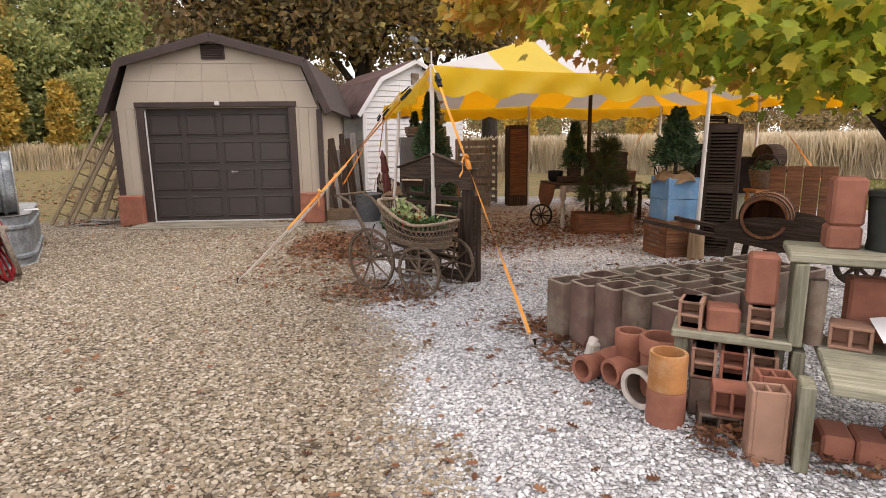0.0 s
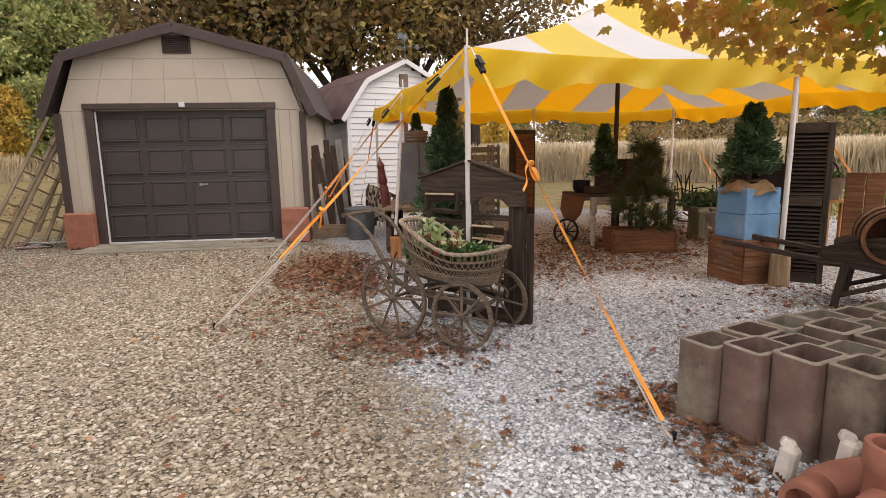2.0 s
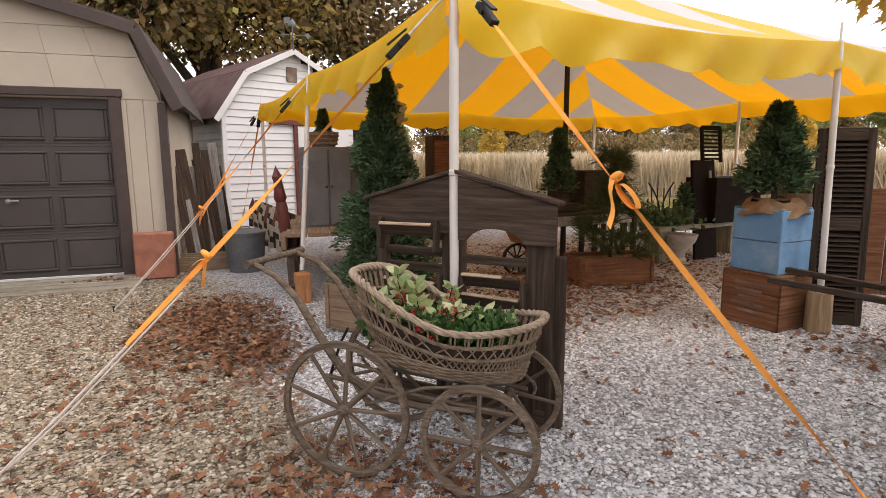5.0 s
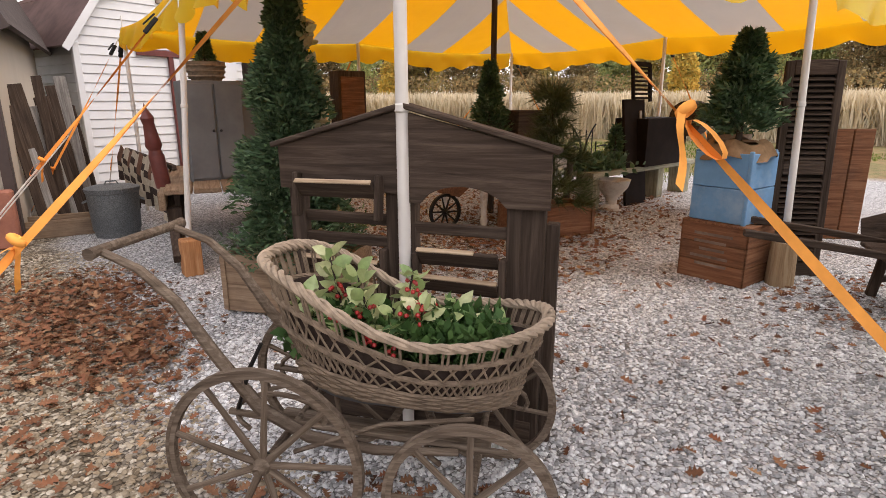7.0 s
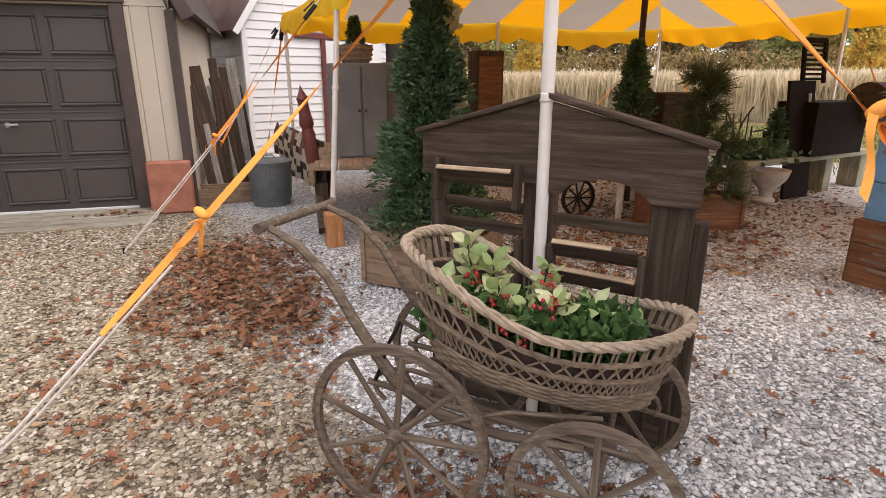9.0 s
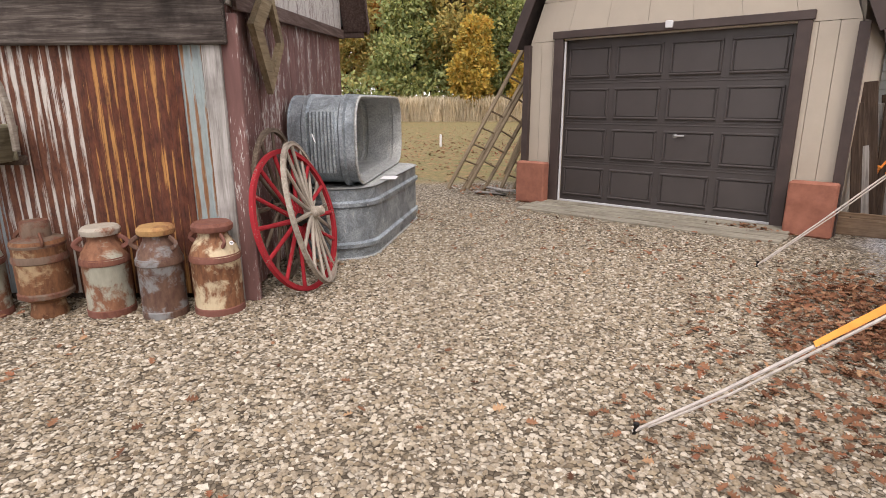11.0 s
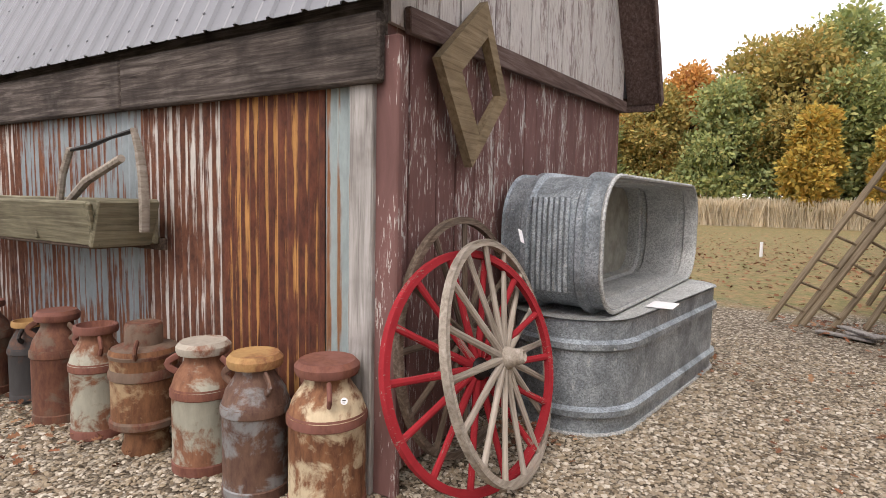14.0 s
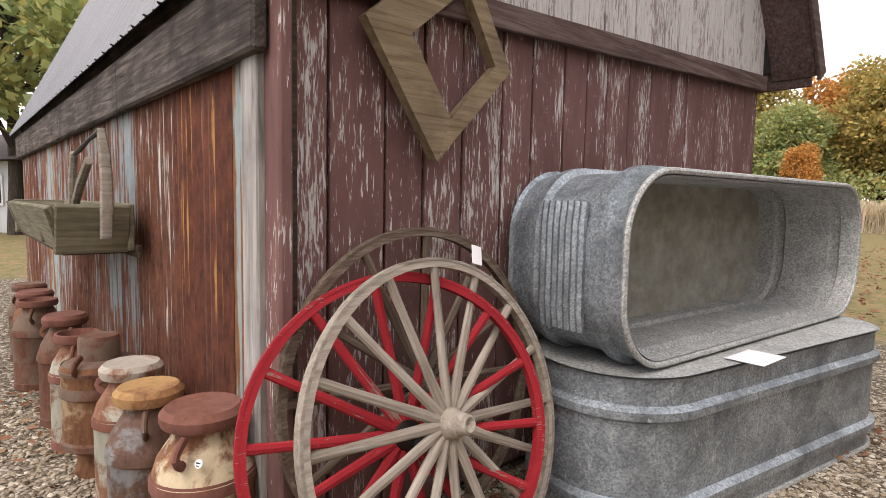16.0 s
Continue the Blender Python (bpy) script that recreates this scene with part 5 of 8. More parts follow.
# trough on the clad wall with an old yoke in it
TG = thing("wall_trough", "mossy grey plank trough hung on the metal wall", "trough", on_barn(-0.31, 2.65, 1.10))
M_TROUGHY = wood("trough_board", (0.085, 0.077, 0.05), (0.17, 0.155, 0.105), (0.27, 0.25, 0.175), 1)
part("front_board", MB().box((-0.135, 0, 0.125), (0.035, 2.16, 0.25), Euler((0, radians(-17), 0)).to_matrix(), 0.01), M_TROUGHY, TG)
part("back_board", MB().box((0.2, 0, 0.13), (0.035, 2.2, 0.26), bev=0.01), M_TROUGHY, TG)
for sg in (-1, 1):
    part("end_board", MB().box((0.02, sg * 1.10, 0.125), (0.34, 0.035, 0.27), Euler((radians(-20 * sg), 0, 0)).to_matrix(), 0.01), M_TROUGH, TG)
    part("corner_strap", MB().box((-0.155, sg * 1.09, 0.13), (0.02, 0.03, 0.24), Euler((radians(-20 * sg), radians(-17), 0)).to_matrix(), 0.004), M_TROUGH, TG)
part("bottom_board", MB().box((0.04, 0, 0.0), (0.3, 2.05, 0.03), bev=0.006), M_DARKWOOD, TG)
part("divider", MB().box((0.02, -0.45, 0.12), (0.32, 0.025, 0.2), bev=0.006), M_TROUGH, TG)
part("hanger_board", MB().box((0.225, 0, 0.0), (0.02, 2.3, 0.07), bev=0.005), M_DARKWOOD, TG)
YK = thing("wooden_harrow", "grey bent wooden farm tool resting in the trough", "farm tool", on_barn(-0.33, 2.0, 1.2))
part("upright_arm", MB().tube([(0.08, -0.56, -0.02), (0.085, -0.56, 0.12), (0.09, -0.545, 0.28), (0.09, -0.52, 0.42), (0.085, -0.475, 0.545)], [0.030, 0.032, 0.030, 0.028, 0.020], 8, flat=0.6), M_GREYWHEEL, YK)
part("diagonal_arm", MB().tube([(0.05, 0.35, 0.02), (0.05, -0.05, 0.26), (0.03, -0.45, 0.38)], [0.02, 0.026, 0.022], 8), M_GREYWHEEL, YK)
part("short_arm", MB().tube([(0.05, 0.3, 0.02), (0.05, 0.22, 0.3), (0.05, 0.12, 0.45)], 0.022, 8), M_GREYWHEEL, YK)
part("chain", MB().tube([(0.05, 0.12, 0.44), (0.05, -0.1, 0.46), (0.06, -0.3, 0.5), (0.085, -0.48, 0.535)], [0.01, 0.016, 0.01, 0.014], 6), M_BLACK, YK)

# ---- plants: shared builders ----
def scatter(name, pts, dirs, size, tmpl, faces, mt, parent=None, label="", category="", kind="", m=None, roll=None, smooth=False):
    """Many small leaves in one mesh: each template copy points along its direction."""
    pts, dirs = np.asarray(pts, float), np.asarray(dirs, float)
    n, k = len(pts), len(tmpl)
    d = dirs / (np.linalg.norm(dirs, axis=1, keepdims=True) + 1e-9)
    up = NPR.randn(n, 3) if roll is None else roll
    s = np.cross(d, up)
    s /= np.linalg.norm(s, axis=1, keepdims=True) + 1e-9
    w = np.cross(s, d)
    t = np.asarray(tmpl, float)
    sz = np.asarray(size, float).reshape(-1, 1, 1) * np.ones((n, 1, 1))
    v = (t[None, :, 0:1] * d[:, None, :] + t[None, :, 1:2] * s[:, None, :] + t[None, :, 2:3] * w[:, None, :]) * sz + pts[:, None, :]
    v = v.reshape(-1, 3)
    me = bpy.data.meshes.new(name)
    loops, starts = [], []
    me.vertices.add(len(v))
    me.vertices.foreach_set("co", v.ravel())
    fl = np.concatenate([np.asarray(f) for f in faces])
    ln = np.array([len(f) for f in faces])
    allv = (fl[None] + (np.arange(n) * k)[:, None]).ravel().astype(np.int32)
    st0 = np.concatenate([[0], np.cumsum(ln)[:-1]])
    st = (st0[None] + (np.arange(n) * ln.sum())[:, None]).ravel().astype(np.int32)
    me.loops.add(len(allv))
    me.loops.foreach_set("vertex_index", allv)
    me.polygons.add(len(st))
    me.polygons.foreach_set("loop_start", st)
    if smooth:
        me.polygons.foreach_set("use_smooth", np.ones(len(st), bool))
    me.update()
    me.validate()
    me.materials.append(mt)
    ob = new(name, me)
    if parent:
        ob.parent = parent
    if m is not None:
        ob.matrix_basis = m
    return tagged(ob, label, category, kind=kind)


# leaf shapes: x along the leaf, y across, z out of the leaf
T_DIAMOND = [(0, 0, 0), (0.5, 0.32, 0.06), (1, 0, -0.05), (0.45, -0.3, 0.08)]
F_DIAMOND = [(0, 1, 2, 3)]
T_CLUMP = [(0, 0, 0), (0.3, 0.35, 0.1), (0.75, 0.42, -0.05), (1.0, 0.05, 0.05), (0.7, -0.4, 0.1), (0.25, -0.38, -0.08)]
F_CLUMP = [(0, 1, 2, 3, 4, 5)]
T_NEEDLE = [(0, 0.06, 0), (1, 0, 0.0), (0, -0.06, 0)]
F_NEEDLE = [(0, 1, 2)]
T_MAPLE = [(0, 0, 0), (0.1, 0.32, 0.02), (0.22, 0.25, 0), (0.38, 0.58, -0.06), (0.48, 0.3, 0), (0.62, 0.34, -0.02), (0.66, 0.17, 0), (1.0, 0, -0.1),
           (0.66, -0.17, 0), (0.62, -0.34, -0.02), (0.48, -0.3, 0), (0.38, -0.58, -0.06), (0.22, -0.25, 0), (0.1, -0.32, 0.02), (0.45, 0, 0.05)]
F_MAPLE = [(14, i, i + 1) for i in range(13)] + [(14, 13, 0)]
T_OAK = [(0, 0, 0), (0.2, 0.1, 0.02), (0.3, 0.3, 0.08), (0.4, 0.1, 0.03), (0.55, 0.36, 0.1), (0.65, 0.12, 0.04), (0.82, 0.26, 0.08), (1.0, 0, 0.0),
         (0.82, -0.26, 0.1), (0.65, -0.12, 0.04), (0.55, -0.36, 0.12), (0.4, -0.1, 0.03), (0.3, -0.3, 0.1), (0.2, -0.1, 0.02)]
F_OAK = [(0, 1, 3, 5, 7, 9, 11, 13), (1, 2, 3), (3, 4, 5), (5, 6, 7), (7, 8, 9), (9, 10, 11), (11, 12, 13)]
T_HOLLY = [(0, 0, 0), (0.25, 0.26, 0.06), (0.55, 0.3, 0.05), (0.8, 0.17, 0.03), (1, 0, -0.06), (0.8, -0.17, 0.03), (0.55, -0.3, 0.05), (0.25, -0.26, 0.06), (0.5, 0, -0.02)]
F_HOLLY = [(8, i, i + 1) for i in range(7)] + [(8, 7, 0)]


def ramp5(*cols):
    return [(i / (len(cols) - 1), c) for i, c in enumerate(cols)]


LEAFMATS = {
    "green": island("green_foliage", ramp5((0.2, 0.25, 0.11), (0.3, 0.36, 0.14), (0.42, 0.44, 0.16), (0.28, 0.33, 0.15), (0.56, 0.48, 0.17)), 0.7, 0.25, 0.35, 2.0),
    "olive": island("olive_foliage", ramp5((0.24, 0.23, 0.08), (0.36, 0.31, 0.1), (0.5, 0.37, 0.11), (0.3, 0.27, 0.1), (0.62, 0.38, 0.12)), 0.75, 0.2, 0.25, 2.0),
    "yellow": island("yellow_foliage", ramp5((0.36, 0.3, 0.08), (0.6, 0.43, 0.09), (0.55, 0.33, 0.08), (0.7, 0.52, 0.12), (0.28, 0.27, 0.09)), 0.75, 0.2, 0.3, 2.0),
    "orange": island("orange_foliage", ramp5((0.488, 0.215, 0.058), (0.643, 0.312, 0.088), (0.429, 0.254, 0.078), (0.741, 0.390, 0.117), (0.370, 0.156, 0.058)), 0.75, 0.2, 0.3, 2.0),
    "rust": island("rust_brown_foliage", ramp5((0.12, 0.1, 0.055), (0.2, 0.15, 0.075), (0.3, 0.19, 0.085), (0.16, 0.15, 0.075), (0.4, 0.28, 0.12)), 0.8, 0.2, 0.25, 2.0),
    "spruce": island("spruce_needles", ramp5((0.035, 0.07, 0.035), (0.065, 0.125, 0.06), (0.11, 0.19, 0.09), (0.05, 0.095, 0.05), (0.19, 0.26, 0.14)), 0.6, 0.3, 0.1, 8.0),
    "pine": island("pine_needles", ramp5((0.035, 0.05, 0.02), (0.06, 0.085, 0.03), (0.085, 0.11, 0.04), (0.1, 0.1, 0.05), (0.05, 0.07, 0.028)), 0.6, 0.3, 0.1, 8.0),
    "maple": island("maple_leaves_green", ramp5((0.16, 0.23, 0.02), (0.26, 0.33, 0.03), (0.36, 0.4, 0.035), (0.5, 0.46, 0.05), (0.66, 0.5, 0.06)), 0.55, 0.35, 0.5, 8.0),
    "maple_y": island("maple_leaves_gold", ramp5((0.36, 0.3, 0.045), (0.5, 0.38, 0.06), (0.58, 0.36, 0.06), (0.62, 0.3, 0.06), (0.4, 0.36, 0.06)), 0.55, 0.35, 0.5, 8.0),
    "maple_r": island("maple_leaves_red", ramp5((0.6, 0.26, 0.08), (0.66, 0.38, 0.08), (0.7, 0.46, 0.1), (0.55, 0.4, 0.07), (0.7, 0.52, 0.12)), 0.55, 0.35, 0.5, 8.0),
    "holly": island("variegated_holly", ramp5((0.2, 0.3, 0.11), (0.34, 0.42, 0.18), (0.5, 0.52, 0.28), (0.27, 0.37, 0.14), (0.58, 0.57, 0.34)), 0.4, 0.5, 0.2, 30.0),
    "ivy": island("mixed_ivy_leaves", ramp5((0.2, 0.25, 0.12), (0.34, 0.35, 0.2), (0.5, 0.46, 0.28), (0.3, 0.22, 0.1), (0.58, 0.55, 0.42)), 0.6, 0.3, 0.25, 30.0),
}
M_BERRY = plain("red_berries", (0.36, 0.02, 0.02), 0.3, 0, 0.2, 20, 0, 0.5)
M_GRASS = island("dry_field_grass", ramp5((0.55, 0.45, 0.3), (0.68, 0.58, 0.41), (0.78, 0.68, 0.51), (0.6, 0.5, 0.34), (0.84, 0.75, 0.58)), 0.9, 0.1, 0.3, 1.0)
M_LAWNBLADE = island("lawn_grass", ramp5((0.1, 0.14, 0.03), (0.16, 0.2, 0.045), (0.2, 0.22, 0.06)), 0.9, 0.1, 0.2, 4.0)


def rand_dirs(n, up=0.0):
    d = NPR.randn(n, 3)
    d /= np.linalg.norm(d, axis=1, keepdims=True)
    d[:, 2] += up
    return d


def lobes_points(lobes, n, shell=0.55):
    """Points in a heap of ellipsoids (x, y, z, rx, ry, rz), denser to the outside."""
    vol = np.array([l[3] * l[4] * l[5] for l in lobes]) ** 0.67
    pick = NPR.choice(len(lobes), n, p=vol / vol.sum())
    L = np.array(lobes)[pick]
    d = rand_dirs(n)
    r = (shell ** 3 + (1 - shell ** 3) * NPR.rand(n, 1)) ** (1 / 3)
    r *= 1 + 0.18 * NPR.randn(n, 1)
    return L[:, :3] + d * r * L[:, 3:6], d


def broadleaf(name, label, h, spread, leaf, n, size, m, trunk_h=0.3, seed=1, trunk_r=None, nlobes=11, category="tree", group=""):
    """A tree: tapered trunk, limbs, and a ragged crown of small leaf clumps."""
    rr = random.Random(seed)
    t = thing(name, label, category, m, group=group)
    tr = trunk_r or h * 0.02
    mb = MB()
    bend = [(rr.uniform(-.02, .02) * h * q, rr.uniform(-.02, .02) * h * q, h * 0.82 * q) for q in (0, .2, .45, .7, 1)]
    mb.tube(bend, [tr * 1.3, tr, tr * 0.8, tr * 0.5, tr * 0.15], 9)
    lobes = []
    limb = MB()
    for i in range(nlobes):
        a = i * 2.4 + rr.uniform(-.4, .4)
        f = (i + 0.5) / nlobes
        z = h * lerp(trunk_h + 0.12, 0.9, f)
        rad = spread * (1 - abs(f - 0.35) * 0.9) * rr.uniform(0.45, 0.8)
        c = (rad * math.cos(a), rad * math.sin(a), z)
        lobes.append((*c, spread * rr.uniform(.32, .5), spread * rr.uniform(.32, .5), h * rr.uniform(.075, .12)))
        z0 = h * lerp(trunk_h * 0.8, 0.68, f)
        limb.tube([(0, 0, z0), (c[0] * .5, c[1] * .5, lerp(z0, c[2], .65)), c], [tr * 0.45, tr * 0.3, tr * 0.08], 6)
    part("trunk", mb, M_BARK, t, smooth=80)
    part("branchwork", limb, M_BARK, t, smooth=80)
    p, d = lobes_points(lobes, n, 0.3)
    scatter("crown", p, d + rand_dirs(n) * 0.9, size * (0.5 + 0.9 * NPR.rand(n)), T_DIAMOND, F_DIAMOND, LEAFMATS[leaf], t)
    return t


def spruce(name, label, h, r, n, m, mat="spruce", nsize=0.05, droop=0.25, category="conifer", base=0.06, group="", thick=1.0):
    """A narrow conifer: boughs in whorls, set with needle tufts."""
    t = thing(name, label, category, m, group=group)
    part("trunk", MB().tube([(0, 0, 0), (0, 0, h * 0.98)], [r * 0.09, 0.004], 7), M_BARK, t)
    f = NPR.rand(n) ** 0.8
    z = h * (base + (1 - base) * f)
    bough = np.floor(NPR.rand(n) * 9 + np.floor(f * 26) * 2.4)
    a = bough * 0.698 + np.floor(f * 26) * 1.1 + NPR.randn(n) * 0.16
    q = 0.25 + 0.75 * NPR.rand(n) ** 0.6
    rad = r * (1 - f) ** 0.85 * q * (0.75 + 0.17 * np.sin(a * 3 + f * 17) + 0.2 * np.sin(bough * 12.9)) + 0.012
    p = np.stack([rad * np.cos(a), rad * np.sin(a), z - droop * rad + 0.1 * rad * NPR.randn(n)], 1)
    d = np.stack([np.cos(a), np.sin(a), 0.35 * np.ones(n)], 1) + rand_dirs(n) * 0.75
    scatter("needles", p, d, nsize * (0.6 + 0.8 * NPR.rand(n)), [(x, y * 0.5 * thick, zz) for x, y, zz in T_DIAMOND], F_DIAMOND, LEAFMATS[mat], t)
    return t


def pine_bush(name, label, h, r, n, m, nsize=0.16, mat="pine"):
    """A loose long-needled pine."""
    t = thing(name, label, "conifer", m)
    part("trunk", MB().tube([(0, 0, 0), (0.01, 0, h)], [0.025, 0.004], 7), M_BARK, t)
    tuft = 90
    f = NPR.rand(tuft)
    a = NPR.rand(tuft) * 6.28
    rad = r * (1 - f * 0.8) * NPR.rand(tuft) ** 0.6
    c = np.stack([rad * np.cos(a), rad * np.sin(a), h * (0.08 + 0.9 * f)], 1)
    pick = NPR.randint(0, tuft, n)
    d = np.stack([np.cos(a[pick]), np.sin(a[pick]), 0.5 * np.ones(n)], 1) * 0.8 + rand_dirs(n) * 0.8
    scatter("needles", c[pick] + NPR.randn(n, 3) * 0.02, d, nsize * (0.6 + 0.6 * NPR.rand(n)), [(x, y * 0.35, z) for x, y, z in T_NEEDLE], F_NEEDLE, LEAFMATS[mat], t)
    return t


# ---- distant trees ----
def az_pos(az, d, x0=0.0, y0=3.0):
    return x0 + d * math.sin(radians(az)), y0 + d * math.cos(radians(az))


PROTO = {}
for kk, (leaf, lb, h, sp, sd) in enumerate((
        ("green", "tall dark green tree at the wood's edge", 17, 4.2, 1), ("olive", "olive and tan autumn tree at the wood's edge", 16, 4.4, 2),
        ("orange", "orange autumn tree at the wood's edge", 15, 4.0, 3), ("yellow", "small golden yellow tree before the wood", 10.5, 2.1, 4),
        ("rust", "rust-brown oak at the wood's edge", 16, 5.0, 5), ("green", "rounded green tree at the wood's edge", 13, 4.6, 6))):
    PROTO[kk] = (leaf, lb, h, sp, sd)
first = {}
rw = random.Random(21)


def plant(kind, az, d, s=1.0, n=13000, size=0.42):
    x, y = az_pos(az, d)
    leaf, lb, h, sp, sd = PROTO[kind]
    m = pose(x, y, 0, 0, 0, rw.uniform(0, 360))
    if kind not in first:
        first[kind] = broadleaf("tree", lb, h, sp, leaf, n, size, m, 0.12, sd, nlobes=15, group="trees at the wood's edge")
        first[kind].scale = (s, s, s)
        return first[kind]
    c = copy_thing(first[kind], m)
    c.scale = (s, s, s * rw.uniform(0.92, 1.1))
    return c


# wood on the garage's far left
for az, d, kind, s in ((-84, 62, 2, 1.0), (-80, 55, 2, .95), (-76, 60, 1, 1.0), (-72, 54, 5, 1.05), (-69, 50, 3, 1.2), (-66, 56, 1, 1.1), (-62, 52, 2, 1.0), (-58, 55, 1, 1.15), (-55, 50, 5, 1.0),
                       (-52, 57, 2, 1.2), (-49, 52, 1, 1.1), (-46, 55, 2, 1.1), (-43, 50, 5, 1.05), (-40.5, 54, 1, 1.2), (-37.5, 50, 1, 1.15), (-35, 54, 0, 1.25), (-33, 49, 5, 1.1), (-36.5, 45, 3, 1.0),
                       (-30, 52, 0, 1.2), (-27, 49, 0, 1.1), (-24.5, 47, 3, 1.0), (-24, 54, 0, 1.15), (-21, 50, 5, 1.1), (-31.5, 45, 3, .7), (-54, 46, 2, .5), (-29, 46, 5, .7)):
    plant(kind, az, d, s * (0.72 if az < -48 else 0.8))
# treeline past the field behind the tent
for i in range(46):
    az = -10 + i * 2.6 + rw.uniform(-.8, .8)
    plant(rw.choice((1, 2, 4, 0, 5, 1, 4, 0)), az, rw.uniform(74, 92), rw.uniform(.55, .85))
for az, d, s in ((13, 62, .8), (25, 66, .7), (52, 64, .7)):
    plant(3, az, d, s)
# big dark oaks behind garage and shed
for az, d, h, sp, sd in ((-10.5, 21, 13, 5.2, 31), (-3.5, 23, 14, 5.6, 32), (3.5, 24, 13.5, 5.2, 33), (-15.5, 25, 12, 4.0, 35), (9.5, 27, 14, 5.0, 34)):
    x, y = az_pos(az, d, 1.0, 0)
    broadleaf("oak_tree", "big dark rust-brown oak behind the sheds", h, sp, "rust" if sd != 32 else "olive", 13500, 0.26, pose(x, y, 0, 0, 0, sd * 40), 0.30, sd, trunk_r=0.38, nlobes=17, group="oaks behind the sheds")
# tree and house past the barn's far end
x, y = az_pos(-124, 24, -1.4, 5)
broadleaf("shade_tree", "dark green shade tree past the barn", 11, 4.2, "green", 11000, 0.36, pose(x, y, 0), 0.3, 51)


def far_house():
    x, y = az_pos(-119.5, 27, -1.4, 5)
    hs = thing("house", "low grey house with a dark roof far past the barn", "house", pose(x, y, 0, 0, 0, 60))
    part("wall", MB().box((0, 0, 1.3), (9, 6, 2.6)), M_GREY_AND_SHADE, hs)
    rf = MB()
    rf.add([(-5, -3.6, 2.5), (5, -3.6, 2.5), (5, 3.6, 2.5), (-5, 3.6, 2.5), (-5, 0, 4.1), (5, 0, 4.1)], [(0, 1, 5, 4), (2, 3, 4, 5), (0, 4, 3), (1, 2, 5), (3, 2, 1, 0)])
    part("roof", rf, M_SHINGLE, hs, smooth=0)
    for wx in (-2.8, 0, 2.8):
        w = part("window", MB().box((wx, -3.02, 1.5), (1.2, 0.08, 1.1)), M_WHITE, hs)
        part("pane", MB().box((wx, -3.07, 1.5), (1.0, 0.02, 0.9)), M_BLACK, w)


far_house()


# ---- dry field ----
def field(name, az0, az1, d0, h, n, depth, label):
    az = np.radians(az0 + (az1 - az0) * NPR.rand(n))
    d = d0 + depth * NPR.rand(n) ** 1.6
    p = np.stack([d * np.sin(az), 3 + d * np.cos(az), rise_np(d * np.sin(az))], 1)
    dr = np.stack([0.16 * NPR.randn(n), 0.16 * NPR.randn(n), np.ones(n)], 1)
    tm = [(0, 0.012, 0), (0.55, 0.01, 0.05), (0.85, 0.016, 0.09), (1.0, 0.0, 0.16), (0.85, -0.016, 0.09), (0.55, -0.01, 0.05), (0, -0.012, 0)]
    hh = h * (0.72 + 0.3 * NPR.rand(n))
    return scatter(name, p, dr, hh, tm, [(0, 1, 5, 6), (1, 2, 3, 4, 5)], M_GRASS, None, label, "dry grass", "stuff")


field("field_grass", -88, -14, 44, 2.0, 60000, 14, "tall dry tan grass field beyond the lawn")
field("field_grass", -14, 88, 23, 1.8, 95000, 16, "tall dry tan grass field behind the tent")
fs = MB()
fs.grid(lambda i, j: ((46 + 40 * j / 4) * math.sin(radians(-88 + 74 * i / 50)), 3 + (46 + 40 * j / 4) * math.cos(radians(-88 + 74 * i / 50)), 1.62 + 0.12 * math.sin(i * 2.3 + j * 4)), 51, 5)
fs.grid(lambda i, j: ((26 + 50 * j / 5) * math.sin(radians(-14 + 102 * i / 70)), 3 + (26 + 50 * j / 5) * math.cos(radians(-14 + 102 * i / 70)), 1.42 + 0.1 * math.sin(i * 1.7 + j * 3)), 71, 6)
solo("field_canopy", fs, plain("dry_field_top", (0.72, 0.61, 0.44), 0.95, 0, 0.25, 0.8, 0.6, 0.1), "seed heads of the dry field seen from afar", "dry grass", kind="stuff")
# low brush before the far treeline
nb = 30000
az = np.radians(-14 + 104 * NPR.rand(nb))
dd = 66 + 9 * NPR.rand(nb)
scatter("brush", np.stack([dd * np.sin(az), 3 + dd * np.cos(az), 0.3 + 4.2 * NPR.rand(nb) ** 1.3], 1), rand_dirs(nb), 0.2 + 0.3 * NPR.rand(nb), T_DIAMOND, F_DIAMOND, LEAFMATS["rust"], None, "low brown-olive brush along the far treeline", "brush", "stuff")
nb = 18000
az = np.radians(-90 + 72 * NPR.rand(nb))
dd = 46 + 4 * NPR.rand(nb)
scatter("brush", np.stack([dd * np.sin(az), 3 + dd * np.cos(az), 0.5 + 3.2 * NPR.rand(nb) ** 1.5], 1), rand_dirs(nb), 0.2 + 0.3 * NPR.rand(nb), T_DIAMOND, F_DIAMOND, LEAFMATS["green"], None, "low green brush at the foot of the wood", "brush", "stuff")
# lawn patch behind the tent
nb = 9000
lx, ly = 9.0 + 9 * NPR.rand(nb), 9.2 + 8 * NPR.rand(nb)
scatter("lawn_grass", np.stack([lx, ly, rise_np(lx)], 1), np.stack([NPR.randn(nb) * .4, NPR.randn(nb) * .4, np.ones(nb)], 1), 0.05 + 0.06 * NPR.rand(nb), [(0, 0.12, 0), (1, 0, 0), (0, -0.12, 0)], F_NEEDLE, M_LAWNBLADE, None, "short green lawn past the tent", "grass", "stuff")


